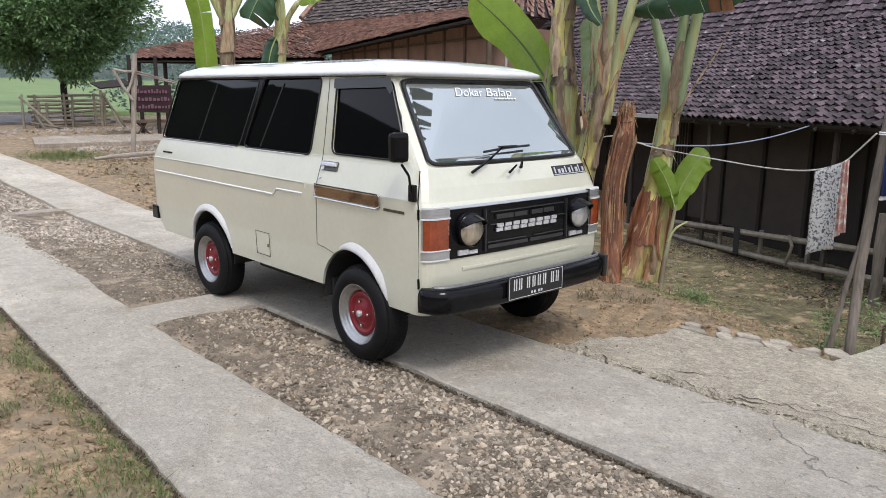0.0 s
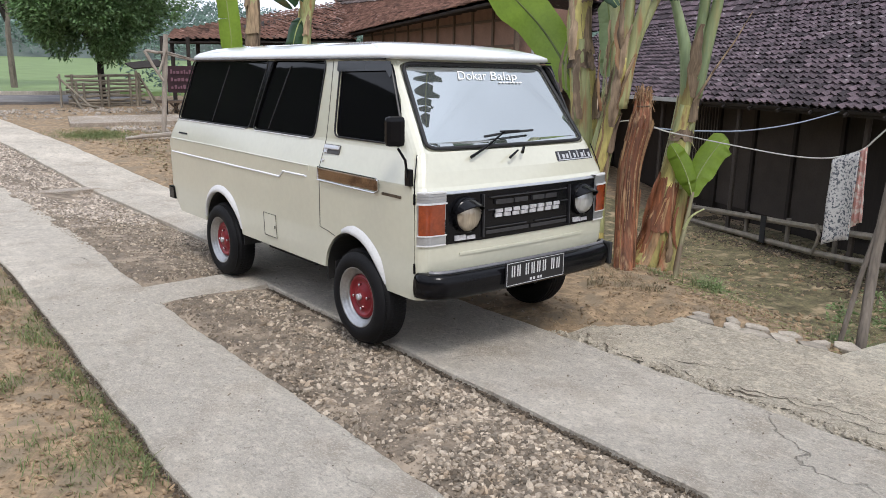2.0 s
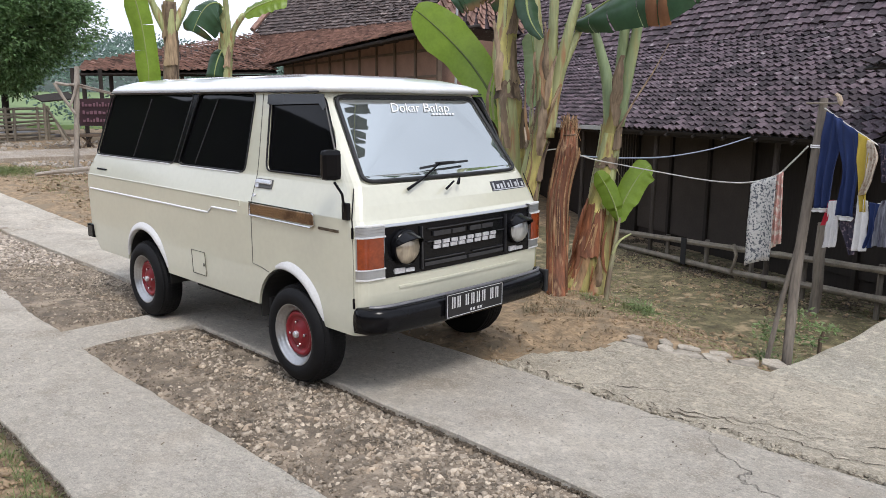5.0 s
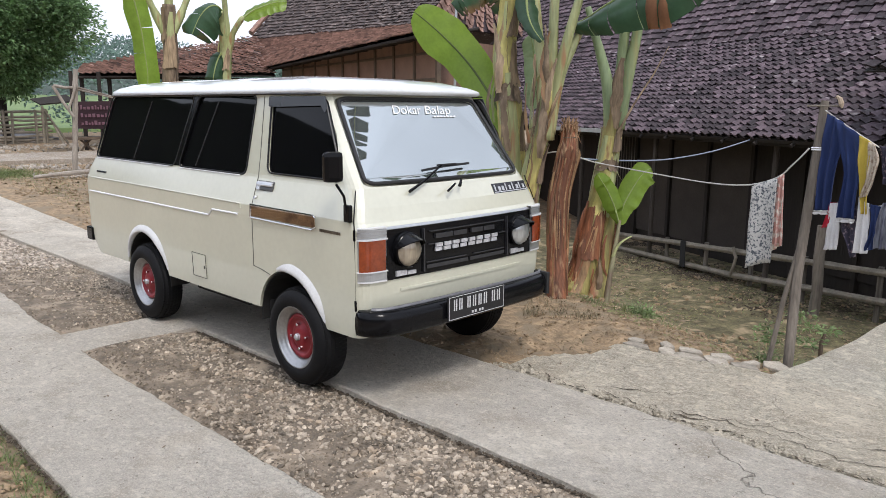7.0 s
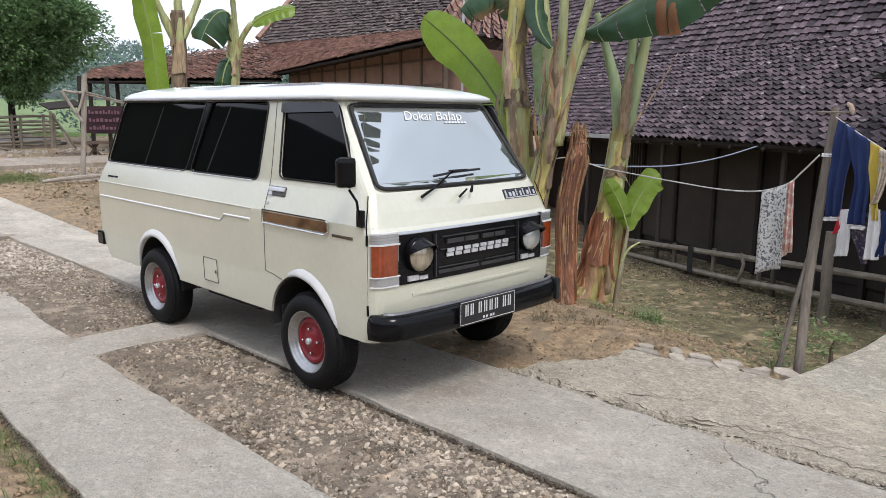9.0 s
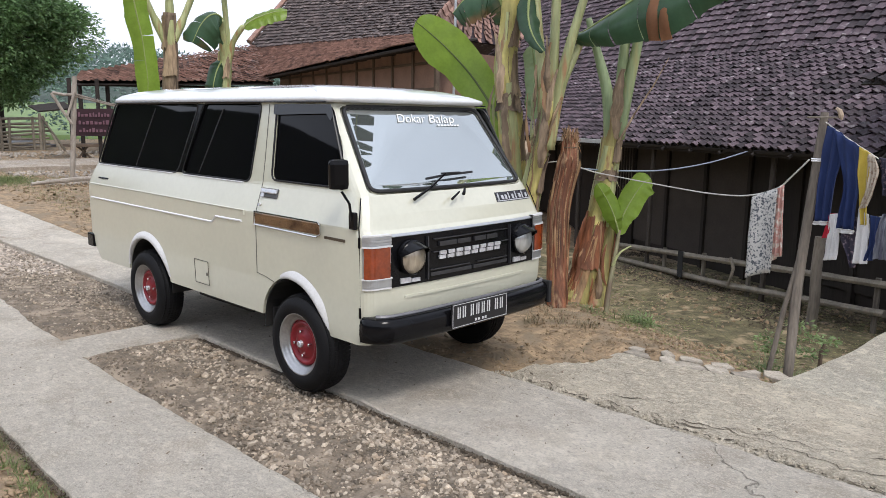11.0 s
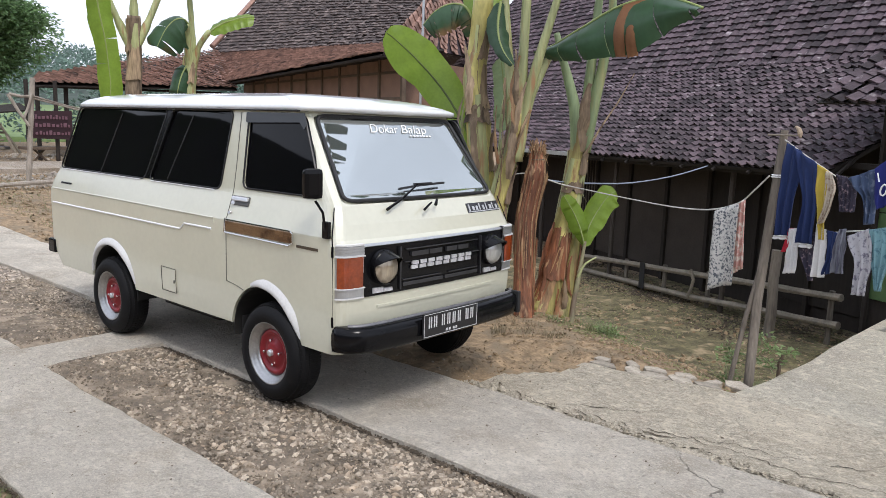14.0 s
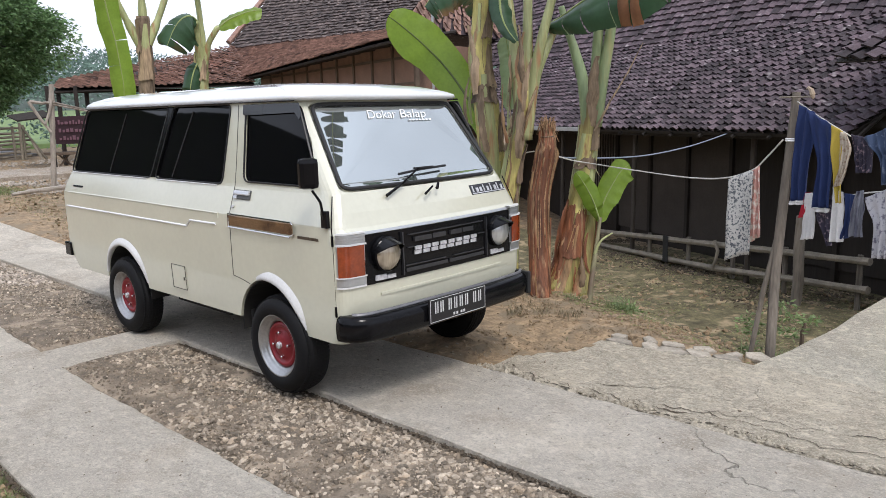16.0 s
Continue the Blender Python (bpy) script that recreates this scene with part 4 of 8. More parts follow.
plate = part("number_plate", b, PLATE, bumper, "black number plate")
b = bmesh.new()
for y in (-0.232, -0.190, -0.124, -0.078, -0.032, 0.014, 0.084, 0.128):
    box(b, (0.711, y - 0.012, 0.482), (0.7145, y - 0.004, 0.546))
    box(b, (0.711, y + 0.005, 0.482), (0.7145, y + 0.013, 0.546))
for y in (-0.09, -0.065, -0.03, -0.008):
    box(b, (0.711, y - 0.008, 0.446), (0.7145, y + 0.006, 0.460))
for y0, y1, z0, z1 in ((-0.281, 0.178, 0.559, 0.562), (-0.281, 0.178, 0.434, 0.437), (-0.281, -0.278, 0.434, 0.562), (0.175, 0.178, 0.434, 0.562)):
    box(b, (0.711, y0, z0), (0.7135, y1, z1))
part("plate_marking", b, material("worn_white_marking", (0.66, 0.66, 0.66), 0.6, vary=0.3, scale=40), plate, "white bars on the plate")
# rear bumper
b = bmesh.new()
box(b, (-3.07, -0.70, 0.48), (-3.0, 0.70, 0.58), 0.02)
for side in (-1, 1):
    box(b, (-3.05, side * 0.735 - 0.022, 0.47), (-2.93, side * 0.735 + 0.022, 0.58), 0.012)
part("rear_bumper", b, BLACK, van, "black rear bumper end")
# mirror on its long stalk
for side in (-1,):
    mirror = new("door_mirror")
    mirror.parent = van
    b = bmesh.new()
    box(b, (-0.034, -0.052, -0.077), (0.022, 0.052, 0.077), 0.026)
    part("mirror_head", b, BLACK, mirror, "black mirror head").matrix_basis = pose(0.432, side * 0.83, 1.277, 0, 0, side * 25)
    b = bmesh.new()
    tube(b, [(0.415, side * 0.80, 1.19), (0.445, side * 0.775, 1.13), (0.452, side * 0.765, 1.04)], 0.007, 6)
    part("stalk", b, BLACK, mirror)
    b = bmesh.new()
    box(b, (0.425, side * 0.755 - 0.012, 0.995), (0.475, side * 0.755 + 0.012, 1.085), 0.008)
    part("mirror_foot", b, BLACK, mirror)
# mud flaps, sill and underbody
for side in (-1, 1):
    b = bmesh.new()
    box(b, (-0.40, side * 0.60 - 0.09, 0.20), (-0.388, side * 0.60 + 0.09, 0.42), 0.003)
    part("mud_flap", b, RUBBER, van, "black rubber mud flap")
b = bmesh.new()
box(b, (-2.75, -0.58, 0.33), (0.40, 0.58, 0.40), 0.02)
box(b, (-1.5, -0.30, 0.22), (-0.7, 0.35, 0.34), 0.02)
box(b, (-1.45, -0.62, 0.30), (-0.75, -0.50, 0.385), 0.02)
tube(b, [(-1.955, -0.5, 0.28), (-1.955, 0.5, 0.28)], 0.045, 8)
tube(b, [(-0.032, -0.5, 0.28), (-0.032, 0.5, 0.28)], 0.04, 8)
tube(b, [(-2.9, 0.3, 0.27), (-0.5, 0.3, 0.26)], 0.025, 8)
part("underbody", b, UNDER, van, "dark underbody with axles and tank")
# wheels
R = 0.286


def wheel(x, side):
    w = new("wheel")
    w.parent = van
    w.matrix_basis = pose(x, side * 0.665, R - 0.004, 0, random.uniform(0, 60), 0 if side < 0 else 180)
    b = bmesh.new()
    lathe(b, [(0.055, 0.175), (0.065, 0.21), (0.06, 0.255), (0.045, R - 0.008), (-0.015, R), (-0.06, R - 0.003), (-0.09, R - 0.02), (-0.11, 0.25), (-0.118, 0.215), (-0.108, 0.18), (-0.095, 0.172)], 56)
    for f in b.faces:
        f.smooth = True
    for k in range(72):
        for d, drop in ((-0.078, 0.0135), (-0.051, 0.003), (-0.026, 0.001), (-0.001, 0.0015), (0.022, 0.005), (0.042, 0.010)):
            a = 2 * math.pi * (k + 0.3 * (d > 0)) / 72
            mm = Matrix.Rotation(-a, 4, "Y")
            box(b, (R - 0.012 - drop, d - 0.0095, -0.0095), (R + 0.003 - drop, d + 0.0095, 0.0095), 0, mm)
    part("tyre", b, TYRE, w, "black tyre with dusty tread")
    b = bmesh.new()
    lathe(b, [(-0.095, 0.178), (-0.104, 0.184), (-0.109, 0.179), (-0.104, 0.172), (-0.096, 0.169), (-0.095, 0.162), (-0.084, 0.158), (-0.078, 0.146), (-0.072, 0.137), (-0.05, 0.132), (0.03, 0.13)], 48)
    part("rim", b, RIM, w, "polished deep rim", smooth=True)
    b = bmesh.new()
    rings = lathe(b, [(-0.052, 0.134), (-0.068, 0.130), (-0.074, 0.118), (-0.070, 0.108), (-0.058, 0.099), (-0.060, 0.080), (-0.078, 0.058), (-0.082, 0.035), (-0.082, 0.002)], 40)
    part("wheel_disc", b, RED, w, "dark red wheel centre", smooth=True)
    for k in range(4):
        b = bmesh.new()
        a = 2 * math.pi * (k + 0.5) / 4
        lathe(b, [(-0.055, 0.009), (-0.084, 0.009), (-0.087, 0.006), (-0.087, 0.001)], 6, centre=(0.07 * math.cos(a), 0, 0.07 * math.sin(a)))
        part("wheel_nut", b, CHROME, w)
    b = bmesh.new()
    lathe(b, [(-0.078, 0.021), (-0.096, 0.020), (-0.101, 0.015), (-0.102, 0.001)], 16)
    part("hub_cap", b, SATIN, w, "pale metal hub cap")


for x in (-0.032, -1.958):
    for side in (-1, 1):
        wheel(x, side)

# ---- gravel and slabs ----
def bed_z(x, y):
    return ground_z(x, 0) - 0.05 * step(-2.10, -2.02, x) * (1 - step(-1.62, -1.54, x)) + lerp([(-1.31, -0.02), (-1.24, -0.002), (-1.0, 0.0), (-0.75, -0.012), (-0.52, -0.042)], y)


bm = bmesh.new()
rows = []
for i in range(258):
    x = -12.3 + i * 0.11
    rows.append([bm.verts.new((x, y + bend(x), bed_z(x, y) + 0.007 * noise.noise((x * 3, y * 3, 5)))) for y in [-1.31 + 1.10 * k / 10 for k in range(11)]])
for a, c in zip(rows, rows[1:]):
    for k in range(10):
        bm.faces.new((a[k], c[k], c[k + 1], a[k + 1]))
solid("gravel_bed", bm, BED, "brown earth and crushed limestone between the wheel tracks", "gravel", kind="structure")


def chips(count, place, size, seed):
    """Small angular stones."""
    rnd = random.Random(seed)
    verts, faces = [], []
    done = 0
    while done < count:
        x, y, z, k = place(rnd)
        if x is None:
            continue
        r = size(rnd) * k
        a0, n = rnd.uniform(0, 6.28), rnd.choice((4, 5, 6))
        base = len(verts)
        rx, ry = r * rnd.uniform(0.8, 1.5), r * rnd.uniform(0.6, 1.0)
        tilt = rnd.uniform(-0.7, 0.7)
        ca, sa = math.cos(a0), math.sin(a0)
        for lev, sc in ((0.0, 1.0), (rnd.uniform(0.6, 1.1) * r, rnd.uniform(0.75, 1.0)), (rnd.uniform(1.1, 1.6) * r, rnd.uniform(0.2, 0.6))):
            for j in range(n):
                t = 6.283 * j / n + rnd.uniform(-0.42, 0.42)
                px, py = rx * sc * math.cos(t), ry * sc * math.sin(t)
                verts.append((x + px * ca - py * sa, y + px * sa + py * ca, z - 0.25 * r + lev * 0.62 + tilt * px))
        for lev in (0, 1):
            for j in range(n):
                j2 = (j + 1) % n
                faces.append((base + lev * n + j, base + lev * n + j2, base + lev * n + n + j2, base + lev * n + n + j))
        faces.append(tuple(base + 2 * n + j for j in range(n)))
        done += 1
    return verts, faces


def stuff(name, verts, faces, mat, label, category, smooth=False):
    me = bpy.data.meshes.new(name)
    me.from_pydata(verts, [], faces)
    me.materials.append(mat)
    me.update()
    if smooth:
        me.polygons.foreach_set("use_smooth", [True] * len(me.polygons))
    return tagged(new(name, me), label, category, kind="stuff")


def in_bed(rnd):
    x = 3.4 - 9.5 * rnd.random() ** 1.5
    y = rnd.uniform(-1.32, -0.5 if x > -1.5 else -0.26)
    if -2.05 < x < -1.5:
        return None, 0, 0, 0
    dens = 0.16 + 0.84 * step(-0.2, 0.3, noise.noise((x * 1.3, y * 2.2, 1.5)) + 0.5 * step(-1.3, -0.9, y) - 0.1)
    if x < 0.3 and y < -0.9:
        dens *= 0.5
    if rnd.random() > dens:
        return None, 0, 0, 0
    return x, y, bed_z(x, y), (0.8 if x < -2 else 1.0)


stuff("gravel", *chips(17000, in_bed, lambda r: 0.0045 + 0.0165 * r.random() ** 2.6, 4), GRAVEL, "angular pale limestone chips between the wheel tracks", "gravel")


def in_bed_far(rnd):
    x = rnd.uniform(-12.0, -4.5)
    y = rnd.uniform(-1.16, -0.26)
    if noise.noise((x * 1.1, y * 2.0, 6)) < rnd.uniform(-0.5, 0.3):
        return None, 0, 0, 0
    return x, y + bend(x), bed_z(x, y), 1.0


# far chips are paler than the near gravel
stuff("gravel", *chips(7000, in_bed_far, lambda r: 0.007 + 0.022 * r.random() ** 2.4, 8), material("pale_far_chips", (0.60, 0.52, 0.43), 0.95, vary=0.5, scale=20, per_piece=0.5, spec=0.2), "pale dusty limestone chips far along the track", "gravel")


def in_bed_fine(rnd):
    x = 3.4 - 9.5 * rnd.random() ** 1.4
    y = rnd.uniform(-1.34, -0.49 if x > -1.5 else -0.25)
    if -2.02 < x < -1.5:
        return None, 0, 0, 0
    return x, y, bed_z(x, y), 1.0


stuff("gravel_crumbs", *chips(22000, in_bed_fine, lambda r: 0.0025 + 0.0065 * r.random() ** 2, 6), CRUMB, "brown crumbs and small chips between the stones", "gravel")


def on_verge(rnd):
    x, y = rnd.uniform(-3, 3.2), 0.47 + abs(rnd.gauss(0, 0.25))
    if y > 1.5:
        return None, 0, 0, 0
    return x, y, ground_z(x, y) - 0.008, 1.0


stuff("loose_chippings", *chips(260, on_verge, lambda r: 0.004 + 0.010 * r.random() ** 3, 8), GRAVEL, "scattered small chippings along the track's edge", "gravel")


def far_rubble(rnd):
    """Pale stones lie between the bamboo pole and the path, fewer around."""
    if rnd.random() < 0.55:
        x, y = rnd.uniform(-12.7, -10.7), 1.5 + 2.2 * rnd.random()
    else:
        x, y = rnd.uniform(-17.0, -14.4), rnd.uniform(-1.0, 5.0)
    if noise.noise((x * 0.9, y * 0.9, 12)) < rnd.uniform(-0.4, 0.3):
        return None, 0, 0, 0
    return x, y, ground_z(x, y) - 0.01, 1.0


stuff("rubble", *chips(1700, far_rubble, lambda r: 0.012 + 0.05 * r.random() ** 3, 9), STONE, "pale broken rubble on the far verge", "rubble")


def verge_bits(rnd):
    x, y = rnd.uniform(-12.5, -3.2), 0.7 + 2.8 * rnd.random()
    if noise.noise((x * 1.1, y * 1.1, 17)) < rnd.uniform(-0.3, 0.5):
        return None, 0, 0, 0
    return x, y, ground_z(x, y) - 0.012, 1.0


stuff("clods", *chips(2600, verge_bits, lambda r: 0.008 + 0.028 * r.random() ** 3, 19), DIRT, "brown clods of earth on the far verge", "clods")

b = bmesh.new()
box(b, (-2.0, -1.40, -0.12), (-1.52, -0.20, -0.004), 0.01)
solid("cross_slab", b, CONCRETE, "concrete cross strip joining the wheel tracks", "concrete slab", kind="structure")
b = bmesh.new()
box(b, (-7.10, -1.25, ground_z(-7.0, 0) - 0.12), (-6.84, -0.2, ground_z(-7.0, 0) - 0.002), 0.01)
solid("cross_slab", b, DUSTY, "concrete cross strip joining the wheel tracks", "concrete slab", kind="structure")


def sheet(name, inside, xs, ys, height, mat, label, category):
    """A thin poured sheet with a ragged outline."""
    bm = bmesh.new()
    g = {}
    for i, x in enumerate(xs):
        for j, y in enumerate(ys):
            g[i, j] = bm.verts.new((x, y, height(x, y)))
    for i in range(len(xs) - 1):
        for j in range(len(ys) - 1):
            if inside((xs[i] + xs[i + 1]) / 2, (ys[j] + ys[j + 1]) / 2):
                bm.faces.new((g[i, j], g[i + 1, j], g[i + 1, j + 1], g[i, j + 1]))
    for v in [v for v in bm.verts if not v.link_faces]:
        bm.verts.remove(v)
    return solid(name, bm, mat, label, category, smooth=True, kind="structure")


APRON = concrete("crazed_concrete", (0.61, 0.545, 0.43), 0.6, 1.3, 0.8, 3.0, (0.46, 0.40, 0.31), 0.52, craze=0.35)


def ramp_edge(y):
    return lerp([(1.4, 1.83), (1.68, 1.878), (2.24, 1.985), (3.0, 2.055), (3.76, 2.135), (6.2, 2.4)], y)


def apron_in(x, y):
    w = 0.06 * noise.noise((x * 2, y * 2, 0)) + 0.03 * noise.noise((x * 7, y * 7, 3))
    return 0.37 + w * 0.4 < y < 1.36 + w + 0.10 * step(1.2, 2.0, x) and x > 0.55 + 1.3 * (y - 0.5) * 0.25 + w * 3


def apron_h(x, y):
    return -0.002 + 0.010 * noise.noise((x * 1.3, y * 1.3, 8)) + 0.006 * noise.noise((x * 6, y * 6, 1)) + 0.003 * noise.noise((x * 19, y * 19, 1)) - 0.012 * (1 - step(0.46, 0.52, y)) - 0.03 * (1 - step(0.38, 0.43, y)) + 0.012 * step(0.9, 1.5, x) * step(0.7, 1.3, y) - 0.02 * (1 - step(0.6, 1.0, x))


sheet("apron", apron_in, [0.4 + 0.04 * i for i in range(120)], [0.36 + 0.04 * j for j in range(29)], apron_h, APRON,
      "thin crazed concrete apron beside the wheel track", "pavement")


RAMP = concrete("stained_concrete", (0.64, 0.585, 0.47), 0.7, 0.7, 0.7, 9.0, (0.47, 0.42, 0.34), 0.52, craze=0.15)


def ramp_h(x, y):
    return 0.008 + 0.042 * max(0, min(y - 1.45, 4)) + 0.008 * noise.noise((x * 1.1, y * 1.1, 2))


bm = bmesh.new()
prev = None
for j in range(40):
    y = 1.40 + 0.12 * j
    x0 = ramp_edge(y) + 0.02 * noise.noise((0, y * 3, 0))
    row = [bm.verts.new((x0, y, ramp_h(x0, y) - 0.7)), bm.verts.new((x0, y, ramp_h(x0, y) - 0.01))]
    row += [bm.verts.new((x0 + 0.015 + 0.3 * k, y, ramp_h(x0 + 0.3 * k, y))) for k in range(16)]
    if prev:
        for k in range(len(row) - 1):
            bm.faces.new((prev[k], row[k], row[k + 1], prev[k + 1])[::-1])
    prev = row
solid("ramp", bm, RAMP, "broad rough concrete ramp up to the house yard", "concrete slab", kind="structure")
b = bmesh.new()
box(b, (0, 0, 0), (0.62, 0.30, 0.125), 0.012, pose(2.262, 3.52, ramp_h(2.4, 3.5) - 0.012, 0, 0, -10))
solid("concrete_block", b, CONCRETE, "loose grey concrete block on the ramp's edge", "block")

def track_grit(rnd):
    near = rnd.random() < 0.5
    x = 3.2 - 6.5 * rnd.random()
    y = rnd.uniform(-1.95, -1.28) if near else rnd.uniform(-0.46, 0.40)
    if noise.noise((x * 1.4, y * 1.4, 21)) < rnd.uniform(-0.6, 0.6):
        return None, 0, 0, 0
    return x, y, ground_z(x, 0) + 0.002, 1.0


stuff("grit", *chips(450, track_grit, lambda r: 0.002 + 0.005 * r.random() ** 3, 52), BED, "dark grit scattered over the concrete tracks", "grit")


def edge_soil(rnd):
    x = 3.2 - 8 * rnd.random()
    if rnd.random() < 0.5:
        y = -2.03 - 0.033 * max(-3.0, x) - abs(rnd.gauss(0, 0.016))
    elif x > -1.45:
        y = -0.505 - abs(rnd.gauss(0, 0.012))
    else:
        return None, 0, 0, 0
    return x, y, ground_z(x, 0) - 0.026, 1.0


# crumb colour stands in for the shade in the gap beside each track
stuff("edge_soil", *chips(2600, edge_soil, lambda r: 0.004 + 0.007 * r.random(), 53), material("gap_shade", (0.11, 0.085, 0.058), 0.95, vary=0.5, scale=12, bump=0.5, per_piece=0.4),
      "dark crumbs of soil packed along the tracks' edges", "soil")

# long ragged crack beside the far track
rnd = random.Random(3)


def joint_y(x):
    return 0.455 + 0.05 * noise.noise((x * 2.2, 0, 5)) + 0.02 * noise.noise((x * 9, 0, 2)) + 0.03 * max(0, x - 1.6)


def joint_crumbs(r):
    x = r.uniform(0.5, 3.4)
    return x, joint_y(x) + r.gauss(0, 0.02), -0.008, 1.0


stuff("broken_edge", *chips(800, joint_crumbs, lambda r: 0.005 + 0.02 * r.random() ** 2, 55), APRON, "crumbled bits along the cracked joint", "rubble")
def crack(verts, faces, pts, wide, seed):
    """A ragged dark ribbon on the slab that paints a crack's shaded depth."""
    base = len(verts)
    for k, (x, y) in enumerate(pts):
        z = max(0.004 if y < 0.44 else -0.1, apron_h(x, y)) + 0.004
        w = wide * (0.15 + 1.7 * max(0.0, 0.25 + noise.noise((x * 7, seed, 0)))) * (0.2 if k in (0, len(pts) - 1) else 1.0)
        (xa, ya), (xb, yb) = pts[max(k - 1, 0)], pts[min(k + 1, len(pts) - 1)]
        run = math.hypot(xb - xa, yb - ya) or 1.0
        ox, oy = -(yb - ya) / run * w * 0.5, (xb - xa) / run * w * 0.5
        verts += [(x - ox, y - oy, z), (x + ox, y + oy, z)]
    for k in range(len(pts) - 1):
        q = base + 2 * k
        faces.append((q, q + 2, q + 3, q + 1))


def wander(x0, x1, y_of, seed, amp):
    n = int((x1 - x0) / 0.02)
    return [(x0 + (x1 - x0) * k / n, y_of(x0 + (x1 - x0) * k / n) + amp * noise.noise((k * 0.21, seed, 0)) + amp * 0.5 * noise.noise((k * 0.7, seed, 4))) for k in range(n + 1)]


cv, cf = [], []
crack(cv, cf, wander(0.45, 3.4, joint_y, 1.0, 0.03), 0.020, 1)
crack(cv, cf, wander(0.7, 2.0, lambda x: joint_y(x) + 0.05, 2.0, 0.04), 0.010, 2)
crack(cv, cf, wander(1.5, 3.3, lambda x: joint_y(x) + 0.08 + 0.04 * (x - 1.5), 3.0, 0.05), 0.009, 3)
crack(cv, cf, wander(1.9, 2.9, lambda x: joint_y(x) + 0.12 + 0.28 * (x - 1.9), 4.0, 0.06), 0.006, 4)
crack(cv, cf, wander(1.2, 1.75, lambda x: joint_y(x) + 0.1 + 0.6 * (x - 1.2), 5.0, 0.05), 0.006, 5)
crack(cv, cf, wander(2.3, 3.2, lambda x: joint_y(x) - 0.03 - 0.02 * (x - 2.3), 6.0, 0.03), 0.007, 6)
crack(cv, cf, [(0.755 + 0.045 * k / 30 + 0.025 * noise.noise((k * 0.22, 8, 0)) + 0.01 * noise.noise((k * 0.8, 8, 3)), -2.03 + 0.50 * k / 30) for k in range(31)], 0.0055, 7)
crack(cv, cf, [(-1.50 + 0.02 * noise.noise((k * 0.3, 9, 0)), -1.44 + 0.14 * k / 10) for k in range(11)], 0.005, 8)
stuff("joint_soil", cv, cf, bpy.data.materials["gap_shade"], "dark ribbons painting the shaded gaps of the ragged cracks", "soil")


def verge_earth(r):
    x, y = r.uniform(-1.5, 1.9), 0.45 + 1.9 * r.random()
    if noise.noise((x * 2, y * 2, 31)) < r.uniform(-0.5, 0.5) or apron_in(x, y):
        return None, 0, 0, 0
    return x, y, ground_z(x, y) - 0.006, 1.0


stuff("earth_crumbs", *chips(3500, verge_earth, lambda r: 0.003 + 0.012 * r.random() ** 3, 57), DIRT, "dry crumbs of earth before the van's nose", "crumbs")

# row of flat stones
FLAG = material("pale_flagstone", (0.52, 0.46, 0.37), 0.9, vary=0.7, scale=12, bump=0.5, per_piece=0.25)
for k, (x, y, r, turn) in enumerate(((0.97, 1.40, 0.10, 10), (1.17, 1.43, 0.09, -20), (1.32, 1.40, 0.12, 30), (1.27, 1.56, 0.09, 5), (1.50, 1.46, 0.11, -12),
                                     (1.46, 1.60, 0.09, 40), (1.66, 1.52, 0.09, 15), (1.63, 1.66, 0.08, 70), (1.10, 1.56, 0.08, -40), (1.78, 1.74, 0.11, 0), (0.90, 1.50, 0.08, 0))):
    bm = bmesh.new()
    n = rnd.choice((5, 6, 7))
    out = [(r * (1 + 0.25 * rnd.uniform(-1, 1)) * math.cos(6.283 * j / n), 0.62 * r * (1 + 0.4 * rnd.uniform(-1, 1)) * math.sin(6.283 * j / n), 0.013 if k != 9 else 0.04) for j in range(n)]
    prism(bm, out, (0, 0, 1), 0.05 if k != 9 else 0.075)
    bmesh.ops.bevel(bm, geom=[e for e in bm.edges if e.verts[0].co.z > 0 and e.verts[1].co.z > 0], offset=0.003, segments=1, affect="EDGES")
    o = solid("stone", bm, FLAG, "flat pale stone laid along the yard's edge", "stone", group="stones along the yard's edge")
    o.matrix_world = pose(x, y, ground_z(x, y) - 0.008, rnd.uniform(-4, 4), rnd.uniform(-4, 4), turn - 20)

# ---- roof tiles ----


def tile_mesh(name, w, length, mat):
    """One curved clay tile, lying along +y, its lower lip at y = 0."""
    prof = [(-0.54, 0.16), (-0.40, 0.23), (-0.24, 0.20), (-0.02, 0.09), (0.20, 0.0), (0.38, 0.01), (0.52, 0.11)]
    vs, fs = [], []
    for y, up in ((0.0, 0.012), (length, -0.030)):
        for x, z in prof:
            vs.append((x * w, y, z * w * 0.9 + up))
    for x, z in prof:
        vs.append((x * w, 0.004, z * w * 0.9 - 0.016))
    n = len(prof)
    for k in range(n - 1):
        fs.append((k, k + 1, n + k + 1, n + k))
        fs.append((2 * n + k, 2 * n + k + 1, k + 1, k))
    me = bpy.data.meshes.new(name)
    me.from_pydata(vs, [], fs)
    me.materials.append(mat)
    me.update()
    return me


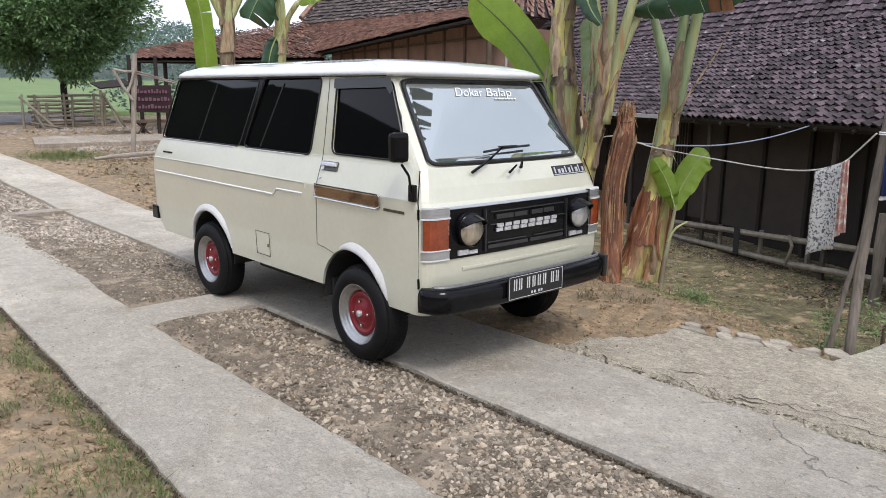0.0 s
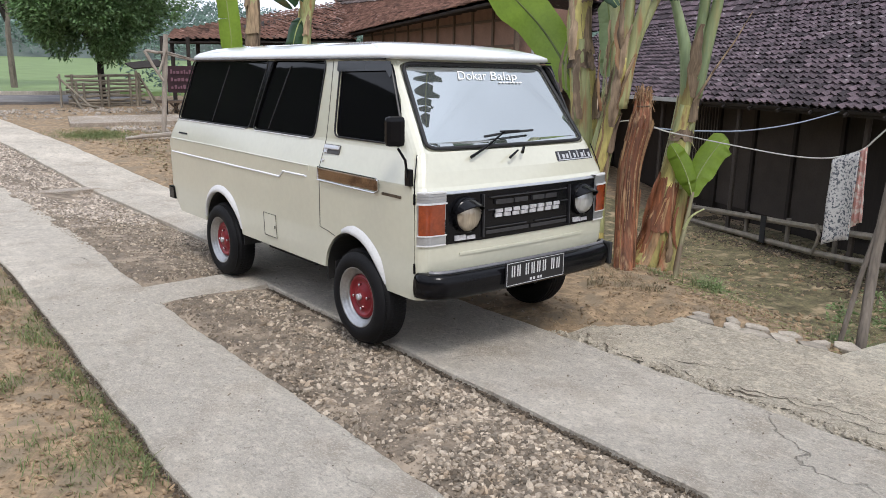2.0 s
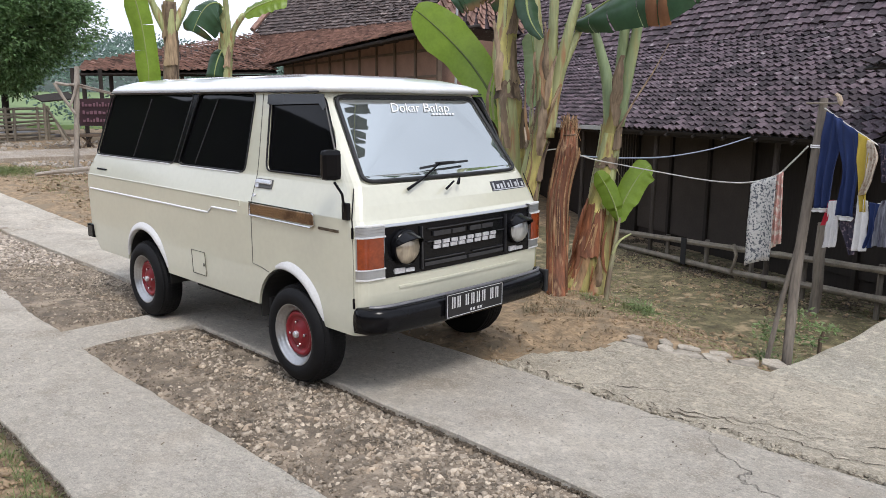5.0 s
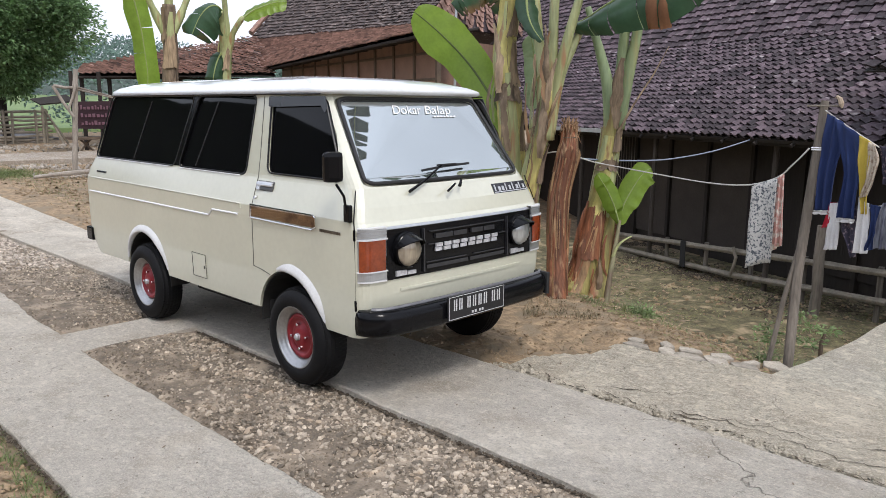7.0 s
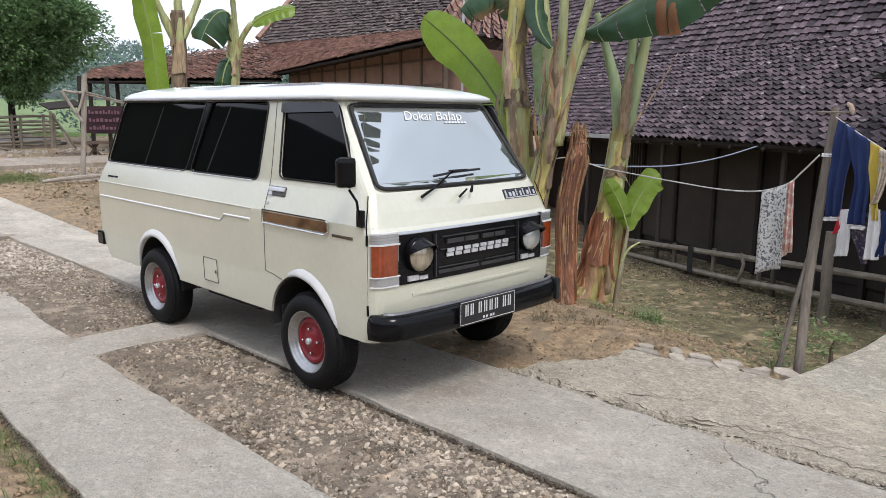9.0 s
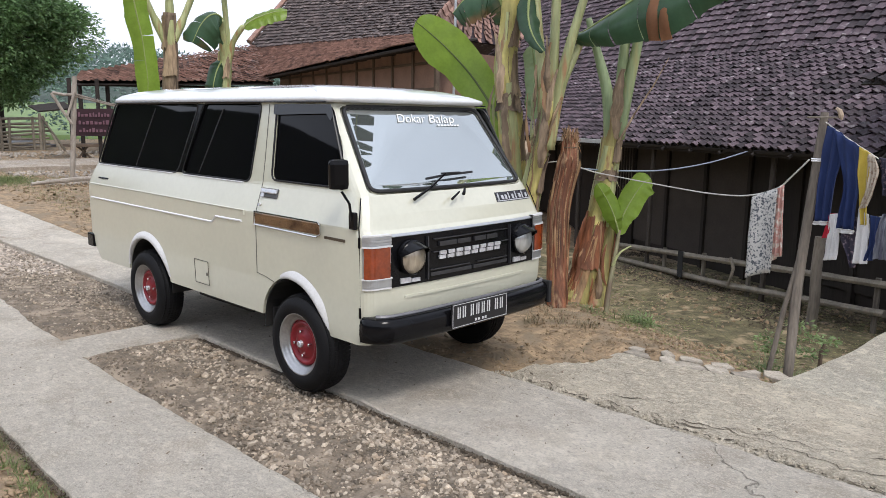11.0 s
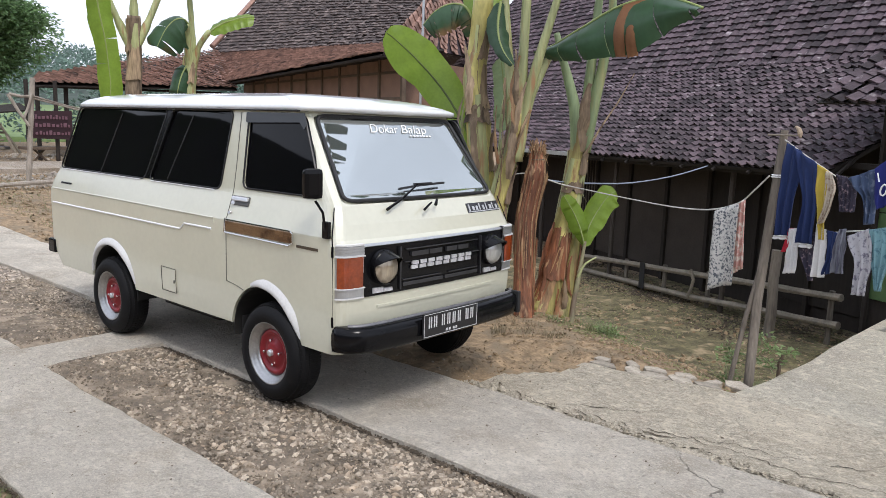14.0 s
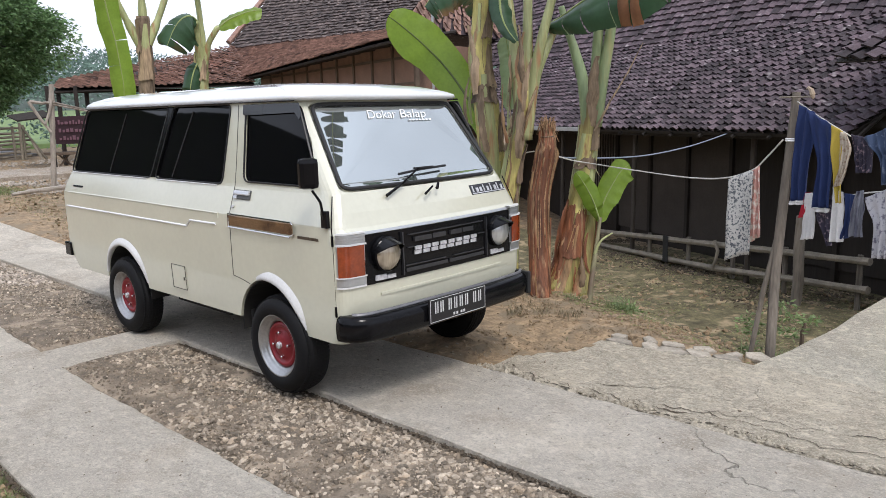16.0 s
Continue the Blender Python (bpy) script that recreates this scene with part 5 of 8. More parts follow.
def tiles(roof, corners, w, exposure, mat, single_rows=0, seed=1, jitter=1.0):
    """Lays courses of tiles over a four-cornered slope: low left, low right, high right, high left."""
    c = [Vector(p) for p in corners]
    rnd = random.Random(seed)
    across_n = int(((c[1] - c[0]).length + (c[2] - c[3]).length) / 2 / w)
    up_n = int(((c[3] - c[0]).length + (c[2] - c[1]).length) / 2 / exposure)
    one = tile_mesh("roof_tile", w * 1.02, exposure * 1.45, mat)
    verts, faces = [], []
    base_v = [v.co.copy() for v in one.vertices]
    base_f = [tuple(p.vertices) for p in one.polygons]
    for j in range(up_n + 1):
        for i in range(across_n):
            a, b2 = (i + 0.5) / across_n, j / up_n
            low, high = c[0].lerp(c[1], a), c[3].lerp(c[2], a)
            p = low.lerp(high, b2)
            e_up = (high - low).normalized()
            e_x = (c[1] - c[0]).lerp(c[2] - c[3], b2).normalized()
            nn = e_x.cross(e_up).normalized()
            e_x = e_up.cross(nn)
            m = Matrix((e_x, e_up, nn)).transposed().to_4x4()
            m.translation = p + nn * (0.03 + jitter * rnd.uniform(-0.006, 0.006)) + e_up * jitter * rnd.uniform(-0.015, 0.015)
            m = m @ pose(0, 0, 0, jitter * rnd.gauss(0, 1.2), jitter * rnd.gauss(0, 1.5), jitter * rnd.gauss(0, 1.6))
            if j < single_rows:
                o = new("roof_tile", one)
                o.parent = roof
                o.matrix_basis = m
            else:
                k0 = len(verts)
                verts += [m @ v for v in base_v]
                faces += [tuple(k0 + q for q in f) for f in base_f]
    me = bpy.data.meshes.new("tiling")
    me.from_pydata([tuple(v) for v in verts], [], faces)
    me.materials.append(mat)
    me.update()
    o = new("tiling", me)
    o.parent = roof
    return tagged(o, kind="stuff")


# ---- low house across the yard ----
U = Vector((0.92, -0.39, 0)).normalized()
N = Vector((0.39, 0.92, 0)).normalized()


def hp(u, s, z):
    return tuple(U * u + N * s + Vector((0, 0, z)))


def slab(bm, pts, thick):
    a = [Vector(p) for p in pts]
    n = (a[1] - a[0]).cross(a[2] - a[0]).normalized()
    prism(bm, a, n, thick)


def hbox(bm, u0, u1, s0, s1, z0, z1, bevel=0.0):
    """A box in the low house's own directions."""
    m = Matrix(((U.x, N.x, 0, 0), (U.y, N.y, 0, 0), (0, 0, 1, 0), (0, 0, 0, 1)))
    box(bm, (u0, s0, z0), (u1, s1, z1), bevel, m)


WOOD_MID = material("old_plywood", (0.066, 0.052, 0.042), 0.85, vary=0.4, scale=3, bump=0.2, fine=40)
house = thing("low_house", "low dark wooden house with an old sagging tiled roof", "house")
LOW = [hp(-11.6, 5.15, 1.25), hp(-0.76, 5.15, 1.24), hp(-0.05, 7.30, 2.61), hp(-11.6, 7.30, 2.62)]
HIGH = [hp(-14.5, 7.20, 2.57), hp(0.1, 7.20, 2.545), hp(-0.9, 10.6, 6.1), hp(-14.5, 10.6, 6.1)]
HIGH_BED = [hp(-14.5, 7.34, 2.62), hp(0.1, 7.34, 2.61), hp(-0.9, 10.6, 6.02), hp(-14.5, 10.6, 6.02)]
b = bmesh.new()
slab(b, LOW, 0.04)
roof_low = part("roof", b, WOOD_DARK, house, "dark weathered tiled lower roof slope")
b = bmesh.new()
slab(b, HIGH_BED, 0.04)
slab(b, [hp(-0.9, 10.6, 6.1), hp(-14.5, 10.6, 6.1), hp(-14.5, 14.0, 2.4), hp(0.1, 14.0, 2.4)][::-1], 0.04)
roof_high = part("upper_roof", b, WOOD_DARK, house, "steep dark tiled upper roof")
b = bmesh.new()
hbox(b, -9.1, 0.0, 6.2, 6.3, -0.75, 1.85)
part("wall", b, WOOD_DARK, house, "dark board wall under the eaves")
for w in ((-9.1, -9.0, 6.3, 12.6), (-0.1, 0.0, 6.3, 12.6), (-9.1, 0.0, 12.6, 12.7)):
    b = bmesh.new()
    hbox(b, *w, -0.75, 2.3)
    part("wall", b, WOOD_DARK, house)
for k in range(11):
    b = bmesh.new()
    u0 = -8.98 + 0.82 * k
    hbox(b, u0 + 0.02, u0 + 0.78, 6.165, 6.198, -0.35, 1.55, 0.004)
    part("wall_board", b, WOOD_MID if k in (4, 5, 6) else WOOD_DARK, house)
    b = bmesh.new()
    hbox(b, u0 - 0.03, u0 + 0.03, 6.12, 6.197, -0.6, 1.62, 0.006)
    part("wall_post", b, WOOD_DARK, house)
for u in (-8.3, -6.2, -4.35, -2.2):
    b = bmesh.new()
    tube(b, [hp(u, 5.42, -0.55), hp(u + 0.02, 5.42, 1.38)], 0.035, 7, wobble=0.15)
    part("eave_post", b, WOOD_MID, house, "thin dark post under the eaves")
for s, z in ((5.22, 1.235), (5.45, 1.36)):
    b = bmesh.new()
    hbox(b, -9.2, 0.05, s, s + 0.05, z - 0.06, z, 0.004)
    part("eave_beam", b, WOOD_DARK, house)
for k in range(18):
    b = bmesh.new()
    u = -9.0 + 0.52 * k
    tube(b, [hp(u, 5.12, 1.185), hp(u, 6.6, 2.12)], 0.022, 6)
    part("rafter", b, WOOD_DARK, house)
b = bmesh.new()
hbox(b, -7.0, -4.95, 5.10, 5.14, 1.215, 1.275, 0.004)
part("gutter", b, material("pale_gutter", (0.45, 0.45, 0.43), 0.6, vary=0.3), house, "pale grey gutter board along the eaves")
# barred window
for k in range(11):
    b = bmesh.new()
    u = -6.35 + 0.07 * k
    tube(b, [hp(u, 6.05, 0.15), hp(u, 6.05, 1.15)], 0.008, 5)
    part("window_bar", b, POST, house, "thin pale window bar")
tiles(roof_low, LOW, 0.128, 0.118, TILE, single_rows=3, seed=2)
tiles(roof_high, HIGH, 0.135, 0.15, TILE, seed=3)

# side roof and green wall beside the ramp
side_house = thing("green_house", "green boarded house wall under a dark tiled roof", "house")
SIDE = [hp(-0.84, 5.00, 1.93), hp(3.4, 5.00, 1.87), hp(3.4, 8.0, 4.2), hp(-0.15, 8.0, 4.2)]
b = bmesh.new()
slab(b, SIDE, 0.015)
side_roof = part("roof", b, WOOD_DARK, side_house)
tiles(side_roof, SIDE, 0.145, 0.135, TILE, seed=5, jitter=1.8)
GREEN = material("green_paint", (0.09, 0.16, 0.055), 0.6, vary=0.3, scale=3, bump=0.1)
for k in range(7):
    b = bmesh.new()
    z = 0.03 + 0.29 * k
    box(b, (0.0, 0, 0), (2.6, 0.03, 0.28), 0.006)
    part("wall_board", b, GREEN, side_house, "green painted board").matrix_basis = pose(1.78, 5.23, z, 0, 0, -23)
b = bmesh.new()
box(b, (0.0, 0.04, -0.8), (2.6, 0.10, 2.2))
part("wall", b, WOOD_DARK, side_house).matrix_basis = pose(1.78, 5.23, 0.0, 0, 0, -23)
b = bmesh.new()
tube(b, [(1.76, 5.21, -0.5), (1.75, 5.22, 2.0)], 0.03, 6)
part("corner_post", b, WOOD_DARK, side_house)

# bamboo rail fence
fence = thing("bamboo_rail", "two weathered bamboo rails along the low house", "fence", kind="")
rails = (((-2.9, 7.08, -0.33), (-0.35, 5.98, -0.14), (1.55, 5.19, 0.0)), ((-2.9, 7.08, -0.52), (-0.35, 5.98, -0.44), (1.55, 5.19, -0.29)))
for r in rails:
    b = bmesh.new()
    pts = []
    p = [Vector(v) for v in r]
    for k in range(25):
        t = k / 24 * 2
        pts.append(p[0].lerp(p[1], t) if t < 1 else p[1].lerp(p[2], t - 1))
    tube(b, [q + Vector((0, 0, 0.012 * noise.noise(q))) for q in pts], [0.036 if k % 4 else 0.041 for k in range(25)], 8)
    part("bamboo_pole", b, BAMBOO, fence, "long grey bamboo pole")
for t in (0.05, 0.3, 0.46, 0.62, 0.78, 0.97):
    q0, q1 = Vector(rails[0][0]).lerp(Vector(rails[0][2]), t), Vector(rails[1][0]).lerp(Vector(rails[1][2]), t)
    b = bmesh.new()
    tube(b, [q1 + N * 0.05 - Vector((0, 0, 0.35)), q0 + N * 0.05 + Vector((0, 0, 0.05))], 0.03, 7)
    part("rail_post", b, POST, fence)
b = bmesh.new()
q = Vector((-1.15, 6.33, -0.2))
for k in range(8):
    a = 0.012 * k
    tube(b, [q + U * (a - 0.05) - N * 0.05 + Vector((0, 0, 0.05)), q + U * (a - 0.04) - N * 0.055 + Vector((0, 0, -0.3))], 0.008, 5)
part("black_tie", b, RUBBER, fence, "black strap knotted round the rails")
b = bmesh.new()
q = Vector((-0.35, 5.93, -0.12))
tube(b, [q + Vector((0.0, 0, 0.04)), q + U * 0.06 + Vector((0, 0, -0.08)), q + U * 0.03 + Vector((0, 0, -0.2)), q - U * 0.03 + Vector((0, 0, -0.33))], 0.022, 6)
part("rope_tie", b, BAMBOO, fence, "bent bamboo strip tying the rails")

# ---- clothes line ----
pole = thing("clothes_pole", "leaning grey wooden pole holding the clothes lines", "pole")
b = bmesh.new()
tube(b, [(1.785, 1.88, -0.12), (1.750, 2.00, 0.5), (1.757, 2.08, 1.05), (1.775, 2.13, 1.63)], [0.031, 0.031, 0.029, 0.025], 9, wobble=0.2)
part("pole", b, POST, pole)
b = bmesh.new()
tube(b, [(1.665, 1.87, -0.06), (1.70, 1.95, 0.36), (1.735, 2.03, 0.69)], [0.017, 0.017, 0.014], 7, wobble=0.2)
part("prop", b, POST, pole, "leaning wooden prop")
b = bmesh.new()
tube(b, [(1.68, 2.10, 1.60), (1.89, 2.07, 1.60)], 0.006, 5)
part("cross_stick", b, BAMBOO, pole)
b = bmesh.new()
tube(b, [(1.900, 2.06, 1.585), (1.892, 2.062, 1.61), (1.880, 2.065, 1.64), (1.862, 2.07, 1.655), (1.85, 2.075, 1.645)], [0.005, 0.015, 0.014, 0.009, 0.003], 9, wobble=0.5)
part("rag_knot", b, material("tan_rag", (0.32, 0.25, 0.18), 0.9), pole, "tan rag on the stick")
b = bmesh.new()
for k in range(2):
    z = 1.325 + 0.012 * k
    tube(b, [(1.765 + 0.034 * math.cos(a * 0.628), 2.105 + 0.034 * math.sin(a * 0.628), z) for a in range(11)], 0.0048, 5)
part("rope_knot", b, LETTER, pole, "white rope wound round the pole")
b = bmesh.new()
tube(b, [(1.86, 2.26, -0.18), (1.855, 2.28, 0.03), (1.87, 2.28, 0.09)], [0.016, 0.015, 0.01], 6, wobble=0.2)
solid("stake", b, WOOD, "short brown stake beside the clothes pole", "stake")
b = bmesh.new()
tube(b, [(0.865, 5.22, -0.66), (0.875, 5.22, -0.30), (0.862, 5.22, 0.06), (0.875, 5.22, 0.40)], 0.056, 7, wobble=0.2)
solid("stub_post", b, POST, "short grey post before the bamboo rails", "post")
ROPE = material("white_rope", (0.52, 0.51, 0.47), 0.8)
BLUE_ROPE = material("blue_rope", (0.24, 0.28, 0.36), 0.7)


def smooth_path(pts, n=6):
    p = [Vector(v) for v in pts]
    p = [p[0]] + p + [p[-1]]
    out = []
    for i in range(1, len(p) - 2):
        for k in range(n):
            t = k / n
            a, q, c, d = p[i - 1], p[i], p[i + 1], p[i + 2]
            out.append(0.5 * ((2 * q) + (c - a) * t + (2 * a - 5 * q + 4 * c - d) * t * t + (3 * q - a - 3 * c + d) * t ** 3))
    return out + [p[-1]]


def rope(name, pts, r, mat, label):
    b = bmesh.new()
    tube(b, smooth_path(pts), r, 6)
    return solid(name, b, mat, label, "rope")


rope("clothes_line", [(-0.62, 2.35, 1.17), (-0.42, 2.40, 1.20), (-0.25, 2.60, 1.12), (-0.16, 2.78, 1.08), (0.42, 2.71, 1.03), (0.90, 2.50, 1.02), (1.27, 2.28, 1.05), (1.49, 2.21, 1.12), (1.60, 2.15, 1.21), (1.72, 2.09, 1.33)],
     0.0055, ROPE, "thin white rope tied between banana stem and pole")
rope("blue_line", [(-0.45, 2.62, 1.14), (-0.34, 2.80, 1.12), (-0.27, 3.13, 1.10), (-0.30, 4.04, 1.07), (-0.25, 4.96, 1.12), (-0.13, 5.72, 1.24)], 0.007, BLUE_ROPE, "faded blue rope from banana stem to the eaves")
LINE2 = [(1.80, 2.08, 1.57), (1.92, 2.06, 1.49), (2.05, 1.99, 1.42), (2.21, 1.92, 1.34), (2.33, 1.85, 1.34), (2.42, 1.77, 1.42), (2.51, 1.74, 1.51), (2.75, 1.62, 1.64), (3.3, 1.4, 1.85)]
rope("clothes_line", LINE2, 0.0045, ROPE, "thin white rope hung with washing")
LINE3 = [(1.78, 2.12, 1.00), (1.95, 2.03, 0.985), (2.07, 1.98, 0.985), (2.25, 1.92, 1.03), (2.41, 1.85, 1.06), (2.60, 1.78, 1.09), (3.2, 1.5, 1.3)]
rope("clothes_line", LINE3, 0.0045, ROPE, "thin lower rope hung with small washing")
b = bmesh.new()
tube(b, [(3.3, 1.4, 0.1), (3.3, 1.4, 1.95)], 0.04, 8)
solid("line_post", b, POST, "wooden post at the end of the clothes lines", "post")


def cloth_mat(name, color, pattern=None, scale=20, cut=0.5):
    m = material(name, color, 0.9, vary=0.2, scale=10, fine=120, bump=0.1, stain=pattern, stain_scale=scale, stain_cut=cut)
    return m


NAVY = cloth_mat("navy_cloth", (0.013, 0.028, 0.105))
DENIM = cloth_mat("dark_denim", (0.05, 0.075, 0.14), (0.14, 0.17, 0.24), 26, 0.55)
ROYAL = cloth_mat("royal_blue_cloth", (0.014, 0.02, 0.16))
YELLOW = cloth_mat("mustard_cloth", (0.48, 0.36, 0.05))
WHITE_C = cloth_mat("white_cloth", (0.68, 0.67, 0.66))
PRINT = cloth_mat("black_and_white_print", (0.58, 0.57, 0.54), (0.09, 0.10, 0.115), 62, 0.49)
PRINT2 = cloth_mat("grey_print", (0.50, 0.49, 0.52), (0.15, 0.14, 0.18), 42, 0.52)
TEAL = cloth_mat("teal_print", (0.20, 0.36, 0.40), (0.07, 0.16, 0.20), 32, 0.55)
PINK = cloth_mat("pink_striped_cloth", (0.55, 0.30, 0.25), (0.65, 0.6, 0.52), 25, 0.5)
DARK_C = cloth_mat("black_cloth", (0.02, 0.02, 0.03))
LACE = cloth_mat("cream_lace", (0.55, 0.48, 0.38), (0.30, 0.22, 0.16), 45, 0.5)
RED_C = cloth_mat("red_cloth", (0.45, 0.02, 0.04))
MAROON = cloth_mat("dark_patterned_cloth", (0.035, 0.03, 0.05), (0.22, 0.16, 0.18), 45, 0.54)
STRIPED = material("striped_cloth", (0.30, 0.31, 0.36), 0.9, vary=0.6, scale=30, fine=120, stretch=(1.5, 1.5, 0.05), stain=(0.07, 0.07, 0.10), stain_scale=34, stain_cut=0.5)


def cloth(name, a, c, length, mat, label, folds=3, depth=0.02, taper=1.0, skew=0.0, parent=None, category="laundry", ragged=0.0, seed=0):
    """A hanging cloth between two points of a rope, with folds and a real back side."""
    a, c = Vector(a), Vector(c)
    side = (c - a)
    out = Vector((side.y, -side.x, 0)).normalized()
    nx, nz = 16, 14
    b = bmesh.new()
    grids = []
    for off in (0.004, -0.004):
        g = []
        for i in range(nx + 1):
            t = i / nx
            col = []
            for j in range(nz + 1):
                v = j / nz
                mid = 0.5 + (t - 0.5) * (1 + (taper - 1) * v) + skew * v
                ln = length * (1 + ragged * noise.noise((t * 6, seed, 0)))
                p = a + side * mid - Vector((0, 0, ln * v - 0.01 * math.sin(t * math.pi)))
                w = depth * (0.35 + 0.65 * v)
                p += out * (w * math.sin(t * folds * 2 * math.pi + seed) + off + 0.4 * depth * noise.noise((t * 4 + seed, v * 3, 1)))
                col.append(b.verts.new(p))
            g.append(col)
        grids.append(g)
    f, k = grids
    for i in range(nx):
        for j in range(nz):
            b.faces.new((f[i][j], f[i][j + 1], f[i + 1][j + 1], f[i + 1][j]))
            b.faces.new((k[i][j], k[i + 1][j], k[i + 1][j + 1], k[i][j + 1]))
    for j in range(nz):
        b.faces.new((f[0][j], k[0][j], k[0][j + 1], f[0][j + 1]))
        b.faces.new((f[nx][j], f[nx][j + 1], k[nx][j + 1], k[nx][j]))
    for i in range(nx):
        b.faces.new((f[i][0], f[i + 1][0], k[i + 1][0], k[i][0]))
        b.faces.new((f[i][nz], k[i][nz], k[i + 1][nz], f[i + 1][nz]))
    if parent:
        return part(name, b, mat, parent, label, smooth=True)
    return solid(name, b, mat, label, category, smooth=True)


towel = thing("printed_towel", "black and white printed towel with pink lining hung on the rope", "towel")
cloth("front_fold", (1.318, 2.239, 1.045), (1.508, 2.183, 1.118), 0.58, PRINT, "black and white printed side", 1, 0.015, parent=towel, seed=1, skew=0.02)
cloth("side_fold", (1.503, 2.190, 1.118), (1.553, 2.173, 1.150), 0.50, PINK, "pink striped edge", 2, 0.02, parent=towel, seed=2, taper=1.5, skew=0.35)
HANG = Vector((1.84, 2.06, 0.018))
ALONG = Vector((0.900, -0.436, 0)).normalized()
OUT = Vector((ALONG.y, -ALONG.x, 0))


def garment(name, rows, mat, label, folds=2, depth=0.016, seed=0.0, off=0.0, parent=None, category="laundry"):
    """A hanging piece of washing; rows give its two edges from the line down: along, height, along, height."""
    nx, nz = 18, 20

    def edge(k, v):
        u = v * (len(rows) - 1)
        q = min(len(rows) - 2, int(u))
        w = u - q
        a, c = rows[max(q - 1, 0)][k], rows[min(q + 2, len(rows) - 1)][k]
        p0, p1 = rows[q][k], rows[q + 1][k]
        return 0.5 * (2 * p0 + (p1 - a) * w + (2 * a - 5 * p0 + 4 * p1 - c) * w * w + (3 * p0 - a - 3 * p1 + c) * w ** 3)
    b = bmesh.new()
    grids = []
    for back in (0.0, -0.006):
        g = []
        for i in range(nx + 1):
            t = i / nx
            col = []
            for j in range(nz + 1):
                v = j / nz
                u = edge(0, v) * (1 - t) + edge(2, v) * t
                z = edge(1, v) * (1 - t) + edge(3, v) * t
                lift = depth * (0.3 + 0.7 * v) * math.sin(t * folds * 6.283 + seed + 0.8 * math.sin(v * 3)) + 0.7 * depth * noise.noise((t * 3 + seed, v * 4, seed))
                z += 0.006 * noise.noise((t * 7, seed, 3)) * v
                col.append(b.verts.new(HANG + ALONG * u + OUT * (off + back + lift) + Vector((0, 0, z))))
            g.append(col)
        grids.append(g)
    f, k = grids
    for i in range(nx):
        for j in range(nz):
            b.faces.new((f[i][j], f[i][j + 1], f[i + 1][j + 1], f[i + 1][j]))
            b.faces.new((k[i][j], k[i + 1][j], k[i + 1][j + 1], k[i][j + 1]))
    for j in range(nz):
        b.faces.new((f[0][j], k[0][j], k[0][j + 1], f[0][j + 1]))
        b.faces.new((f[nx][j], f[nx][j + 1], k[nx][j + 1], k[nx][j]))
    for i in range(nx):
        b.faces.new((f[i][0], f[i + 1][0], k[i + 1][0], k[i][0]))
        b.faces.new((f[i][nz], k[i][nz], k[i + 1][nz], f[i + 1][nz]))
    bmesh.ops.recalc_face_normals(b, faces=b.faces[:])
    if parent:
        return part(name, b, mat, parent, label, smooth=True)
    return solid(name, b, mat, label, category, smooth=True)


pants = thing("tracksuit_trousers", "navy tracksuit trousers with white hems on the line", "trousers")
garment("trouser_leg", [(-0.027, 1.531, 0.100, 1.480), (-0.037, 1.363, 0.115, 1.369), (-0.044, 1.177, 0.082, 1.186), (-0.048, 0.924, 0.063, 0.933)], NAVY, "navy trouser leg", 2, 0.018, 0.4, 0.0, pants)
garment("hem", [(-0.049, 0.926, 0.062, 0.935), (-0.053, 0.897, 0.059, 0.907)], WHITE_C, "white hem band", 2, 0.018, 0.4, 0.004, pants)
garment("trouser_leg", [(0.062, 1.493, 0.243, 1.408), (0.095, 1.357, 0.254, 1.318), (0.153, 1.168, 0.263, 1.178), (0.140, 0.901, 0.267, 0.910)], NAVY, "navy trouser leg", 2, 0.018, 2.1, 0.014, pants)
garment("hem", [(0.139, 0.902, 0.267, 0.911), (0.138, 0.873, 0.263, 0.883)], WHITE_C, "white hem band", 2, 0.018, 2.1, 0.018, pants)
garment("yellow_cloth", [(0.243, 1.408, 0.327, 1.370), (0.256, 1.271, 0.335, 1.253), (0.284, 1.109, 0.342, 1.114), (0.320, 0.949, 0.347, 0.952)], YELLOW, "mustard yellow cloth narrowing to a tip", 1, 0.014, 1.0, 0.02)
garment("lace_scarf", [(0.320, 1.372, 0.364, 1.356), (0.325, 1.288, 0.395, 1.275), (0.325, 1.160, 0.376, 1.152), (0.301, 1.045, 0.345, 1.056)], LACE, "cream lace scarf on the line", 3, 0.014, 2.2, 0.03)
garment("patterned_blouse", [(0.362, 1.356, 0.492, 1.336), (0.379, 1.268, 0.507, 1.265), (0.401, 1.189, 0.511, 1.199), (0.417, 1.133, 0.514, 1.142)], MAROON, "dark patterned blouse bunched on the line", 4, 0.022, 3.1)
garment("denim_jeans", [(0.455, 1.338, 0.626, 1.404), (0.500, 1.285, 0.640, 1.307), (0.572, 1.226, 0.647, 1.221), (0.602, 1.078, 0.651, 1.089)], DENIM, "faded blue denim folded over the line", 3, 0.022, 4.0, 0.012)
shirt = thing("blue_shirt", "royal blue sports shirt with small white marks", "shirt")
garment("shirt_body", [(0.626, 1.406, 0.746, 1.495), (0.640, 1.307, 0.793, 1.349), (0.646, 1.232, 0.801, 1.244), (0.664, 1.173, 0.754, 1.214)], ROYAL, "", 2, 0.014, 5.0, 0.016, shirt)
